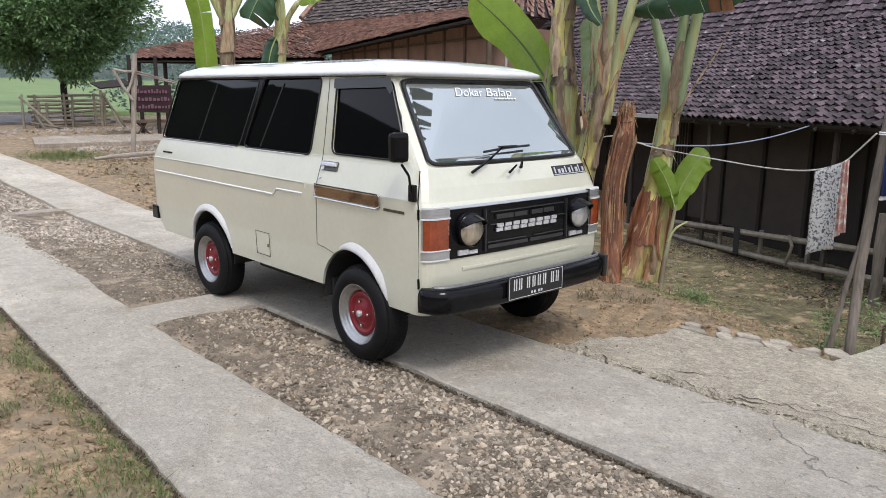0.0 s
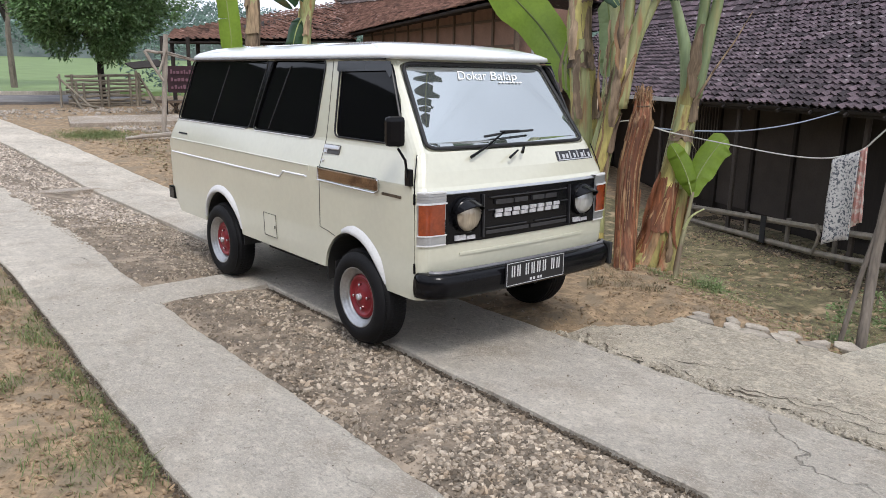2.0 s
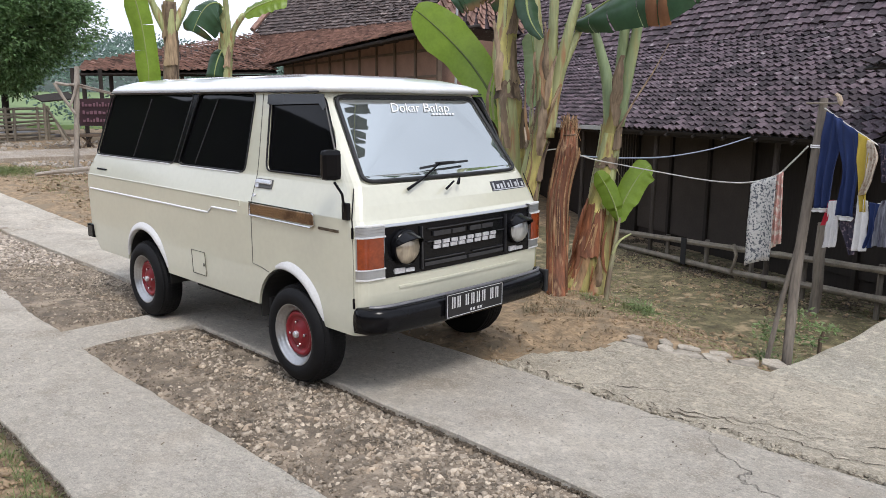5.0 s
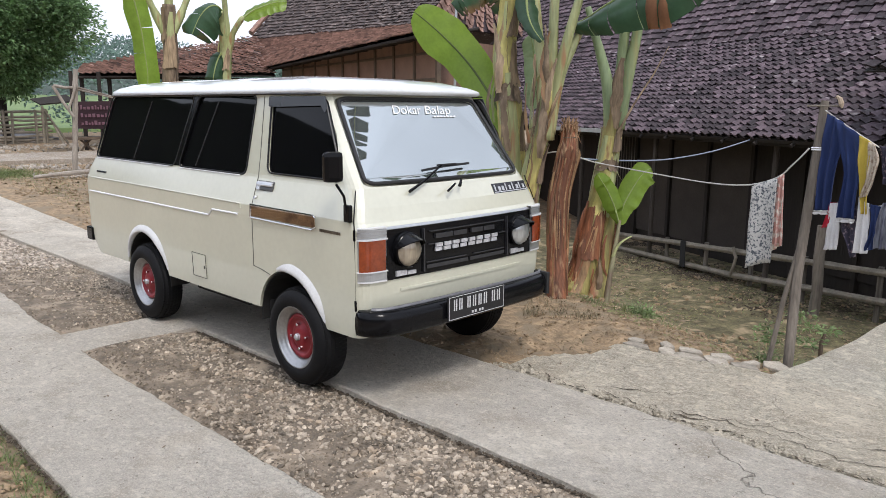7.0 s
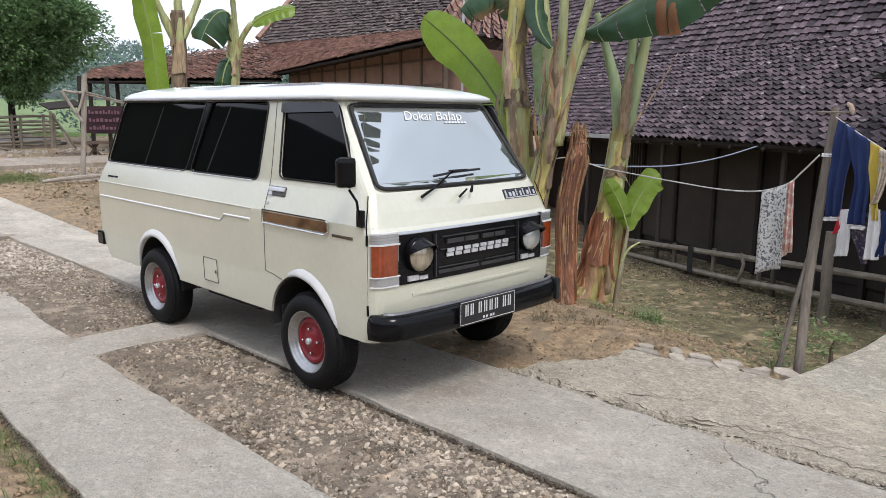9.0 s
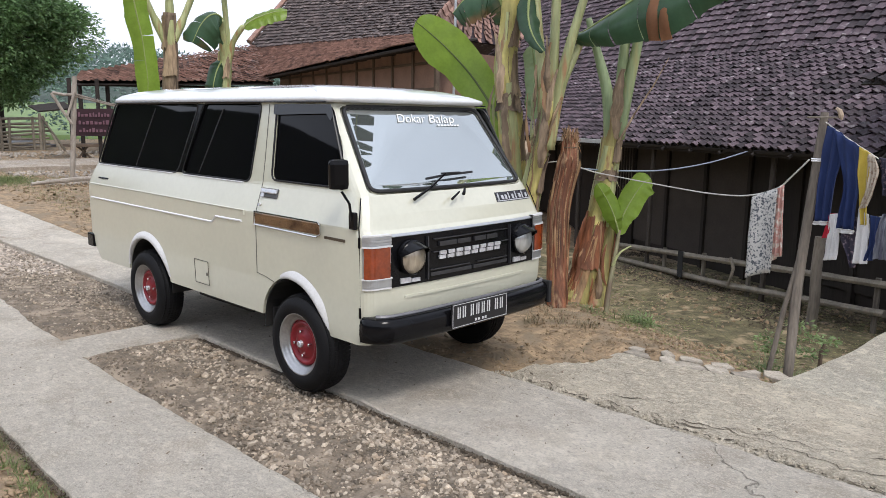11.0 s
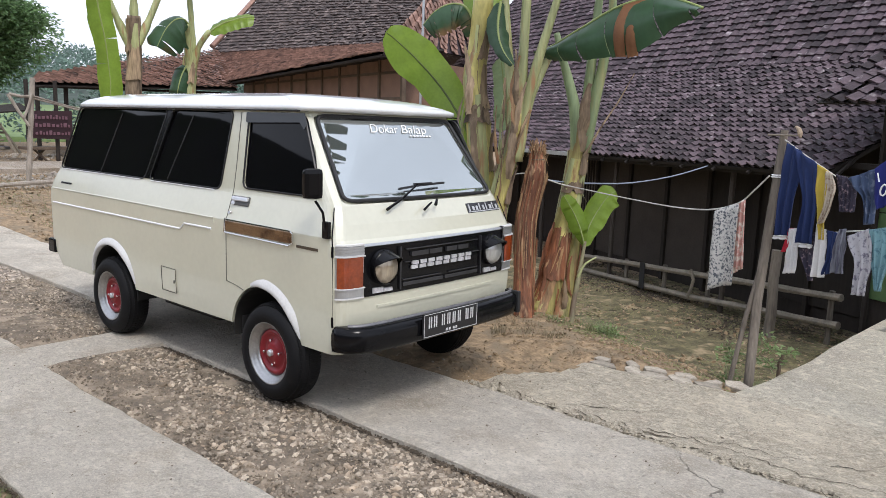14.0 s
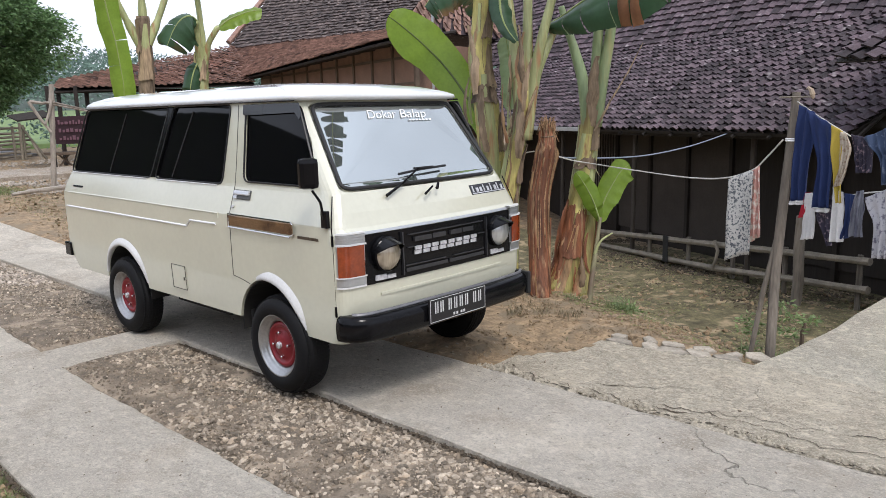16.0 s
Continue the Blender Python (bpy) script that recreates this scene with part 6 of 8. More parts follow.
garment("sleeve", [(0.735, 1.345, 0.791, 1.359), (0.753, 1.240, 0.801, 1.244), (0.764, 1.145, 0.805, 1.151)], ROYAL, "hanging sleeve", 1, 0.010, 6.0, 0.028, shirt)
garment("cuff", [(0.761, 1.147, 0.805, 1.153), (0.751, 1.120, 0.801, 1.118)], WHITE_C, "white cuff", 1, 0.008, 6.0, 0.030, shirt)
b = bmesh.new()
mark = HANG + ALONG * 0.723 + OUT * 0.046
tube(b, [mark + ALONG * (0.020 * math.cos(a * 0.785)) + Vector((0, 0, 1.292 + 0.032 * math.sin(a * 0.785) + 0.008 * math.cos(a * 0.785))) for a in range(9)], 0.005, 5)
part("white_mark", b, LETTER, shirt, "small white emblem shape")
b = bmesh.new()
tube(b, [HANG + ALONG * 0.672 + OUT * 0.044 + Vector((0, 0, 1.385)), HANG + ALONG * 0.688 + OUT * 0.044 + Vector((0, 0, 1.335))], 0.004, 5)
part("white_mark", b, LETTER, shirt, "short white stripe")
garment("dark_jacket", [(0.746, 1.495, 0.860, 1.560), (0.778, 1.421, 0.890, 1.445), (0.791, 1.359, 0.900, 1.370)], DARK_C, "dark jacket at the end of the line", 2, 0.02, 7.0, 0.01)
garment("red_strap", [(0.061, 0.985, 0.110, 0.991), (0.045, 0.911, 0.089, 0.917), (0.019, 0.819, 0.058, 0.837)], RED_C, "thin red garment on the lower line", 1, 0.01, 8.0)
garment("white_vest", [(0.071, 0.983, 0.140, 0.995), (0.064, 0.888, 0.149, 0.900), (0.062, 0.787, 0.153, 0.801), (0.053, 0.684, 0.151, 0.703)], WHITE_C, "small white vest on the lower line", 3, 0.012, 9.0, 0.01)
garment("dark_underwear", [(0.144, 0.980, 0.265, 0.985), (0.150, 0.869, 0.265, 0.881), (0.168, 0.803, 0.265, 0.818), (0.224, 0.726, 0.273, 0.734), (0.251, 0.674, 0.275, 0.678)], MAROON, "dark patterned garment on the lower line", 2, 0.014, 10.0)
garment("white_vest", [(0.269, 1.040, 0.344, 1.015), (0.272, 0.940, 0.356, 0.928), (0.273, 0.820, 0.358, 0.832), (0.268, 0.706, 0.360, 0.715)], WHITE_C, "long white vest on the lower line", 2, 0.014, 11.0, 0.012)
garment("navy_garment", [(0.349, 1.010, 0.431, 1.005), (0.362, 0.928, 0.425, 0.937), (0.364, 0.833, 0.418, 0.842), (0.340, 0.733, 0.390, 0.742)], NAVY, "navy garment on the lower line", 2, 0.014, 12.0)
garment("striped_top", [(0.445, 1.030, 0.489, 1.040), (0.425, 0.937, 0.501, 0.947), (0.418, 0.842, 0.501, 0.854), (0.419, 0.759, 0.497, 0.765)], STRIPED, "grey top with pale stripes on the lower line", 2, 0.016, 13.0, 0.014)
garment("patterned_trouser", [(0.500, 0.997, 0.635, 1.060), (0.524, 0.939, 0.670, 0.970), (0.572, 0.854, 0.680, 0.882), (0.579, 0.751, 0.672, 0.767), (0.581, 0.656, 0.663, 0.665)], PRINT2, "pale patterned leggings on the lower line", 2, 0.016, 14.0, 0.01)
garment("teal_shirt", [(0.641, 1.055, 0.774, 1.090), (0.651, 1.001, 0.795, 1.008), (0.670, 0.903, 0.796, 0.921), (0.696, 0.806, 0.770, 0.807), (0.725, 0.709, 0.754, 0.713)], TEAL, "teal patterned shirt on the lower line", 3, 0.018, 15.0, 0.014)
garment("white_vest", [(0.791, 1.085, 0.831, 1.098), (0.796, 0.987, 0.855, 0.984), (0.788, 0.876, 0.862, 0.888), (0.779, 0.789, 0.870, 0.818)], WHITE_C, "white vest at the end of the lower line", 2, 0.014, 16.0, 0.012)
garment("turquoise_cloth", [(0.830, 1.093, 0.858, 1.101), (0.844, 1.014, 0.877, 1.019), (0.861, 0.909, 0.883, 0.934)], cloth_mat("turquoise_cloth", (0.05, 0.30, 0.42)), "turquoise cloth on the lower line", 1, 0.01, 17.0)

# ---- banana plants ----


def leaf_blade(bm, rib, width, face, fold=0.25, tears=0, droop=0.0, seed=0, tip=0.12, base=0.25, n=26, m=4, gap_w=0.45):
    """A banana leaf: two half blades along a rib; tears split it into hanging strips."""
    rnd = random.Random(seed)
    pts = smooth_path(rib, 8)
    pts = [pts[min(len(pts) - 1, round(i * (len(pts) - 1) / n))] for i in range(n + 1)]
    face = Vector(face).normalized()
    cuts = {0: set(), 1: set()}
    for s in (0, 1):
        for _ in range(tears):
            cuts[s].add(rnd.randrange(2, n - 1))
    for s, sign in ((0, -1), (1, 1)):
        cols = []
        swing = 0.0
        for i, p in enumerate(pts):
            t = i / n
            d = (pts[min(i + 1, n)] - pts[max(i - 1, 0)]).normalized()
            out = d.cross(face).normalized() * sign
            up = out.cross(d).normalized() * sign
            w = width * 0.5 * min(1, (t / base) ** 0.6 if t < base else 1) * min(1, ((1 - t) / tip) ** 0.55 if 1 - t < tip else 1)
            w *= 1 + 0.16 * noise.noise((t * 6 + seed, sign, 0)) + 0.05 * noise.noise((t * 22 + seed, sign, 2))
            if i in cuts[s]:
                swing = rnd.uniform(-0.25, 0.25)
            col = []
            for k in range(m + 1):
                v = k / m
                q = p + out * w * v * math.cos(fold * (0.4 + v)) + up * (-w * v * math.sin(fold * (0.4 + v)) + 0.025 * width * math.sin(t * 38 + seed) * v)
                q += Vector((0, 0, -droop * (w * v) ** 1.3 * 2)) + d * swing * w * v * 0.5 + up * swing * 0.3 * w * v
                col.append(q)
            cols.append((col, i in cuts[s]))
        prev = None
        for i, (col, is_cut) in enumerate(cols):
            vs = [bm.verts.new(q) for q in col]
            if prev is not None:
                for k in range(m):
                    f = (prev[k], prev[k + 1], vs[k + 1], vs[k])
                    bm.faces.new(f if sign > 0 else f[::-1])
            if is_cut:
                gap = [bm.verts.new(col[k] + (cols[min(i + 1, n)][0][k] - col[k]) * gap_w * k / m) for k in range(m + 1)]
                prev = gap
            else:
                prev = vs
    return pts


def leaf(plant, rib, width, face, mat, label="", rib_mat=None, rib_r=0.014, **kw):
    b = bmesh.new()
    pts = leaf_blade(b, rib, width, face, **kw)
    o = part("leaf", b, mat, plant, label, smooth=True)
    b = bmesh.new()
    tube(b, pts, [rib_r * (1 - 0.8 * i / (len(pts) - 1)) for i in range(len(pts))], 6)
    part("midrib", b, rib_mat or RIBM, o, smooth=True)
    return o


GREEN_STALK = material("grey_green_stalk", (0.33, 0.42, 0.22), 0.45, vary=0.5, scale=10, fine=50, stain=(0.34, 0.34, 0.16), stain_scale=9, stain_cut=0.55, stretch=(1, 1, 0.15))
RIBM = material("leaf_rib", (0.30, 0.36, 0.12), 0.5, vary=0.2)


def stem(plant, pts, r0, r1, seed, mat=None, sheaths=7, label="", dry=(), lowest=0.0):
    """A pseudo-stem wrapped in long overlapping sheaths with dry edges."""
    rnd = random.Random(seed)
    path = smooth_path(pts, 5)
    n = len(path)
    b = bmesh.new()
    tube(b, path, [r0 + (r1 - r0) * i / (n - 1) for i in range(n)], 18, wobble=0.02)
    st = part("stem", b, mat or STEM, plant, label, smooth=True)
    for s in range(sheaths):
        i0 = rnd.randrange(int(lowest * n), max(int(lowest * n) + 1, n - 8))
        ln = rnd.randrange(6, max(7, min(18, n - i0)))
        a0, spread_a = rnd.uniform(0, 6.28), rnd.uniform(0.9, 1.9)
        b = bmesh.new()
        cols, lip = [], []
        i1 = min(n, i0 + ln)
        for i in range(i0, i1):
            t = (i - i0) / ln
            d = (path[min(i + 1, n - 1)] - path[max(i - 1, 0)]).normalized()
            sx = Vector((1, 0, 0)) - d * d.x
            sx.normalize()
            sy = d.cross(sx)
            r = (r0 + (r1 - r0) * i / (n - 1)) * (1.03 + 0.05 * t) + 0.003 + 0.05 * max(0, t - 0.75)
            col = []
            for k in range(7):
                a = a0 + spread_a * (k / 6 - 0.5) * (1 - 0.8 * t ** 1.6) + 0.35 * t + 0.05 * noise.noise((i * 0.8, k, seed))
                col.append(path[i] + (sx * math.cos(a) + sy * math.sin(a)) * (r - 0.008 * (abs(k - 3) / 3) ** 2 + 0.004 * noise.noise((i * 0.9, k * 1.3, seed + s))))
            lip.append(col[-1] * 1.0)
            cols.append([b.verts.new(v) for v in col])
        for c0, c1 in zip(cols, cols[1:]):
            for k in range(6):
                b.faces.new((c0[k], c0[k + 1], c1[k + 1], c1[k]))
        if not b.faces:
            b.free()
            continue
        part("sheath", b, rnd.choice((STEM, STEM_L, STEM_L)), st, smooth=True)
        if len(lip) > 3:
            b = bmesh.new()
            tube(b, lip, [0.002 + 0.004 * abs(noise.noise((q * 0.7, seed, s))) for q in range(len(lip))], 5, wobble=0.5)
            part("dry_edge", b, HUSK, st, "dry brown sheath edge")
    # withered sheaths that still cling to the stem: from, to, facing, spread, surface
    for s, (t0, t1, a0, wide, surface) in enumerate(dry):
        b = bmesh.new()
        cols = []
        count = max(6, int((t1 - t0) * 40))
        for i in range(count + 1):
            t = i / count
            u = (t0 + (t1 - t0) * t) * (n - 1)
            k0 = min(n - 2, int(u))
            c = path[k0].lerp(path[k0 + 1], u - k0)
            rr = (r0 + (r1 - r0) * u / (n - 1)) * 1.06 + 0.006
            flare = 0.035 * max(0.0, t - 0.7) / 0.3 * noise.noise((s, seed, 2.5)) + 0.012 * max(0.0, 0.25 - t) / 0.25
            col = []
            for k in range(11):
                w = 0.5 * wide * (1 - 0.55 * t ** 2 + 0.25 * noise.noise((t * 5, seed, s)))
                a = a0 + (k / 5 - 1) * w + 0.25 * t
                rad = rr + flare + 0.007 * noise.noise((k * 1.1, t * 2.5, seed + s)) + 0.004 * math.sin(k * 2.4)
                rag = Vector((0, 0, 0.05 * noise.noise((k * 1.7, s, seed)) * ((i == count) + (i == 0))))
                col.append(b.verts.new(c + Vector((math.cos(a), math.sin(a), 0)) * rad + rag))
            cols.append(col)
        for c0, c1 in zip(cols, cols[1:]):
            for k in range(10):
                b.faces.new((c0[k], c0[k + 1], c1[k + 1], c1[k]))
        part("dry_sheath", b, surface, st, "withered brown sheath", smooth=True)
    return st


STEM_L = material("pale_green_sheath", (0.54, 0.57, 0.27), 0.4, vary=0.6, scale=12, fine=60, stain=(0.36, 0.21, 0.10), stain_scale=16, stain_cut=0.56, stretch=(1, 1, 0.12))


def husk(plant, p, q, w, seed, mat=None):
    """A withered hanging strip of leaf."""
    rnd = random.Random(seed)
    p, q = Vector(p), Vector(q)
    sag = Vector((rnd.uniform(-0.04, 0.04), rnd.uniform(-0.05, 0.02), 0))
    b = bmesh.new()
    prev = None
    for i in range(15):
        t = i / 14
        c = p.lerp(q, t) + sag * math.sin(t * math.pi)
        ww = w * (0.4 + 0.6 * math.sin(t * 2.6)) * 0.5
        a = seed + 1.2 * t
        ww *= 1 + 0.5 * noise.noise((t * 6, seed, 3))
        s = Vector((math.cos(a), math.sin(a), 0.2)) * ww
        c = c + Vector((noise.noise((t * 5, seed, 0)), noise.noise((t * 5, seed, 9)), 0)) * w * 0.25
        row = [b.verts.new(c - s), b.verts.new(c + Vector((0, -0.25 * w, 0))), b.verts.new(c + s)]
        if prev:
            for k in range(2):
                b.faces.new((prev[k], prev[k + 1], row[k + 1], row[k]))
        prev = row
    part("dry_leaf", b, mat or HUSK, plant, smooth=True)


def tatters(plant, pts, r, count, seed, low=0.0, high=1.0, w=(0.02, 0.07), ln=(0.15, 0.5), mats=None):
    """Thin dry strips that hang along a stem."""
    rnd = random.Random(seed)
    path = smooth_path(pts, 6)
    for k in range(count):
        i = int((low + (high - low) * rnd.random()) * (len(path) - 1))
        a = rnd.uniform(2.8, 6.6)
        o = Vector((math.cos(a), math.sin(a), 0))
        p = path[i] + o * r
        q = p + o * rnd.uniform(0.0, 0.05) + Vector((rnd.gauss(0, 0.02), 0, -rnd.uniform(*ln)))
        if q.z < -0.2:
            q.z = -0.2
        husk(plant, p, q, rnd.uniform(*w), seed + k * 1.7, rnd.choice(mats or (HUSK, HUSK, STEM_L)))


def gz(x, y):
    return ground_z(x, y) - 0.05


clump = thing("banana_plant", "tall banana plant with a broad bright leaf behind the van", "banana plant", group="banana plants in the yard")
stem(clump, [(-0.80, 2.28, gz(-0.8, 2.28)), (-0.88, 2.33, 0.5), (-0.93, 2.36, 1.1), (-0.98, 2.34, 1.63), (-1.01, 2.30, 2.02), (-0.97, 2.30, 2.31), (-0.92, 2.28, 2.72)], 0.13, 0.088, 1, sheaths=12, dry=((0.50, 0.56, -0.9, 2.8, SCAR), (0.55, 0.76, -0.05, 1.1, HUSK), (0.36, 0.47, 0.0, 0.7, HUSK), (0.76, 0.90, -0.4, 0.9, SCAR)))
leaf(clump, [(-1.0, 2.36, 1.25), (-1.13, 2.41, 1.50), (-1.29, 2.40, 1.73), (-1.48, 2.36, 1.97), (-1.65, 2.22, 2.20), (-1.79, 2.06, 2.38), (-1.84, 1.98, 2.44)], 0.43, (0.66, -0.75, 0.05), BANANA_LEAF,
     "broad bright green leaf with a dark midrib", material("dark_rib", (0.10, 0.13, 0.03), 0.5), 0.016, fold=0.10, seed=1, base=0.6, tip=0.30)
leaf(clump, [(-0.97, 2.28, 2.4), (-1.04, 2.2, 2.62), (-1.15, 2.12, 2.66), (-1.28, 2.05, 2.60), (-1.38, 2.0, 2.48)], 0.34, (0.2, -0.3, 1), BANANA_OLD,
     "drooping torn dull leaf", fold=0.7, tears=9, droop=0.35, seed=2)
leaf(clump, [(-0.95, 2.28, 2.4), (-1.1, 2.5, 2.9), (-1.35, 2.8, 3.3), (-1.7, 3.1, 3.4), (-2.1, 3.4, 3.2)], 0.55, (0, -0.2, 1), BANANA_LEAF, fold=0.3, tears=4, seed=3)
# darkened leaf above the view: its colour sets the dark windscreen reflection
leaf(clump, [(-0.92, 2.28, 2.7), (-0.6, 2.0, 3.3), (-0.1, 1.65, 3.72), (0.4, 1.36, 3.84), (0.95, 1.20, 3.76), (1.38, 1.12, 3.56)], 0.62, (0, -0.2, 1), BANANA_DARK, fold=0.25, tears=60, seed=4, n=30, gap_w=0.8)
leaf(clump, [(-0.84, 2.50, 1.55), (-0.83, 2.52, 1.75), (-0.84, 2.52, 1.98), (-0.87, 2.5, 2.22)], 0.19, (0.6, -0.8, 0.1), PALE_LEAF, "pale underside of a young leaf", fold=0.2, seed=5)
tatters(clump, [(-0.88, 2.33, 0.5), (-0.93, 2.36, 1.1), (-0.98, 2.34, 1.63), (-1.01, 2.30, 2.02)], 0.115, 5, 301, w=(0.012, 0.035))
husk(clump, (-0.90, 2.2, 1.75), (-0.84, 2.18, 1.2), 0.07, 3)
husk(clump, (-0.95, 2.22, 1.5), (-0.92, 2.17, 1.05), 0.06, 5)
husk(clump, (-1.05, 2.2, 2.3), (-0.95, 2.17, 1.7), 0.07, 6)

clump = thing("banana_plant", "banana plant with pale green fanned leaf stalks", "banana plant", group="banana plants in the yard")
stem(clump, [(-0.60, 2.15, gz(-0.6, 2.15)), (-0.63, 2.19, 0.14), (-0.68, 2.25, 0.64), (-0.63, 2.29, 1.10), (-0.56, 2.31, 1.45), (-0.53, 2.33, 1.72)], 0.115, 0.066, 11, STEM, sheaths=11, lowest=0.2,
     dry=((0.52, 0.68, 0.0, 0.9, SCAR), (0.66, 0.97, -2.1, 0.6, HUSK), (0.40, 0.52, -0.2, 0.6, HUSK)))
for pts in ([(-0.57, 2.31, 1.25), (-0.57, 2.30, 1.70), (-0.62, 2.30, 2.10), (-0.68, 2.30, 2.54), (-0.73, 2.30, 3.0)], [(-0.52, 2.33, 1.30), (-0.51, 2.33, 1.85), (-0.50, 2.34, 2.42), (-0.48, 2.34, 3.0)],
            [(-0.52, 2.34, 1.35), (-0.46, 2.36, 1.80), (-0.38, 2.38, 2.16), (-0.29, 2.40, 2.48), (-0.18, 2.42, 2.85)], [(-0.52, 2.35, 1.50), (-0.46, 2.40, 1.86), (-0.42, 2.50, 2.08), (-0.39, 2.57, 2.22)],
            [(-0.54, 2.37, 1.50), (-0.55, 2.40, 2.0), (-0.58, 2.44, 2.5), (-0.6, 2.48, 3.0)]):
    b = bmesh.new()
    q = smooth_path(pts, 6)
    tube(b, q, [0.058 - 0.030 * i / (len(q) - 1) for i in range(len(q))], 10)
    part("leaf_stalk", b, STEM_L, clump, "pale green leaf stalk", smooth=True)
for p, q, w, s in (((-0.60, 2.22, 2.02), (-0.55, 2.17, 1.42), 0.055, 61), ((-0.50, 2.22, 2.25), (-0.48, 2.22, 1.78), 0.07, 62), ((-0.42, 2.28, 1.98), (-0.46, 2.22, 1.55), 0.05, 63), ((-0.36, 2.26, 1.72), (-0.46, 2.2, 1.35), 0.06, 64)):
    husk(clump, p, q, w, s)
leaf(clump, [(-0.70, 2.24, 2.66), (-0.69, 2.20, 2.48), (-0.64, 2.16, 2.34), (-0.55, 2.12, 2.22), (-0.43, 2.09, 2.11)], 0.25, (0.6, -0.78, 0.15), BANANA_OLD, "small dark hanging leaf", fold=0.45, seed=6, base=0.2, tip=0.75)
leaf(clump, [(-0.5, 2.35, 2.7), (-0.6, 2.7, 3.2), (-0.7, 3.2, 3.5), (-0.8, 3.8, 3.4)], 0.55, (0, 0.2, 1), BANANA_LEAF, fold=0.3, tears=5, seed=8)
tatters(clump, [(-0.63, 2.19, 0.14), (-0.68, 2.25, 0.64), (-0.66, 2.31, 1.14), (-0.62, 2.34, 1.63), (-0.58, 2.36, 2.0)], 0.105, 6, 302, w=(0.012, 0.04))
tatters(clump, [(-0.62, 2.30, 1.5), (-0.56, 2.33, 2.1), (-0.5, 2.3, 2.5)], 0.07, 5, 303, w=(0.012, 0.03))
husk(clump, (-0.52, 2.26, 1.7), (-0.50, 2.2, 1.15), 0.08, 22)
for p, q, w, s in (((-0.66, 2.20, 1.78), (-0.60, 2.17, 1.28), 0.045, 65), ((-0.47, 2.24, 2.20), (-0.46, 2.20, 1.62), 0.05, 66), ((-0.36, 2.28, 1.75), (-0.44, 2.20, 1.30), 0.05, 67), ((-0.56, 2.18, 1.35), (-0.60, 2.10, 0.75), 0.05, 68)):
    husk(clump, p, q, w, s, BUFF)

stump = thing("banana_stump", "dead brown banana stump with peeling dry sheaths", "banana stump")
b = bmesh.new()
sp = smooth_path([(-0.25, 2.17, gz(-0.3, 2.2)), (-0.33, 2.26, 0.30), (-0.39, 2.34, 0.79), (-0.38, 2.42, 1.15), (-0.38, 2.45, 1.30), (-0.40, 2.47, 1.42)], 5)


def stump_r(i):
    return lerp([(0.0, 0.085), (0.3, 0.083), (0.62, 0.080), (0.80, 0.058), (0.90, 0.046), (1.0, 0.050)], i / (len(sp) - 1))


rings = tube(b, sp, [stump_r(i) for i in range(len(sp))], 36)
for i, ring in enumerate(rings):
    for k, v in enumerate(ring):
        o = v.co - sp[i]
        v.co = sp[i] + o * (1 + 0.10 * noise.noise((k * 0.55, i * 0.12, 4)) + 0.05 * noise.noise((k * 1.9, i * 0.1, 9)))
part("stem", b, SHEATH, stump, smooth=True)
rnd = random.Random(12)


def peel(a0, i0, i1, wide, lift, surface, seed):
    """A long upright strip of dry sheath that comes away at its top."""
    b = bmesh.new()
    cols = []
    for i in range(i0, i1 + 1):
        t = (i - i0) / max(1, i1 - i0)
        rr = stump_r(i) * 1.07 + 0.005 + lift * t ** 3
        w = wide * (1 - 0.5 * t) * (1 + 0.3 * noise.noise((t * 4, seed, 0)))
        cols.append([b.verts.new(sp[i] + Vector((math.cos(a0 + w * q), math.sin(a0 + w * q), 0)) * (rr - 0.012 * q * q) + Vector((0, 0, 0.06 * noise.noise((q * 3, seed, 1)) * (i == i1)))) for q in (-1, -0.5, 0, 0.5, 1)])
    for c0, c1 in zip(cols, cols[1:]):
        for k in range(4):
            b.faces.new((c0[k], c0[k + 1], c1[k + 1], c1[k]))
    part("peeling_strip", b, surface, stump, smooth=True)


last = len(sp) - 1
for k in range(24):
    i0 = rnd.choice((0, 0, 1, 3, 6, 8))
    peel(rnd.uniform(-2.6, 0.9), i0, min(last - 3, i0 + rnd.randrange(6, 18)), rnd.uniform(0.22, 0.5), rnd.uniform(0.0, 0.035), rnd.choice((SHEATH, SHEATH, SHEATH, BUFF)), k * 1.3)
STRAW = material("straw_fibre", (0.47, 0.29, 0.155), 0.85, vary=0.7, scale=20, per_piece=0.4, stain=(0.17, 0.10, 0.06), stain_scale=18, stain_cut=0.55)
# ragged straw crown and the cord tied round its neck
b = bmesh.new()
for k in range(110):
    a = rnd.uniform(0, 6.28)
    o = Vector((math.cos(a), math.sin(a), 0))
    side = Vector((-o.y, o.x, 0)) * rnd.gauss(0, 0.02)
    z0 = rnd.uniform(-0.16, 0.02)
    p = sp[-1] + o * rnd.uniform(0.035, 0.055) + Vector((0, 0, z0))
    rise, out = rnd.uniform(0.02, 0.13) * (0.5 if z0 > -0.03 else 1.0), rnd.uniform(0.0, 0.035)
    tip = p + o * (out + 0.03 * rnd.random()) + side + Vector((0, 0, rise - rnd.random() * 0.10 * (out > 0.018)))
    tube(b, [p, p + o * out + side * 0.6 + Vector((0, 0, rise)), tip], [0.0045, 0.004, 0.0015], 4)
part("straw_crown", b, STRAW, stump, "ragged straw-coloured fibres on the broken top")
b = bmesh.new()
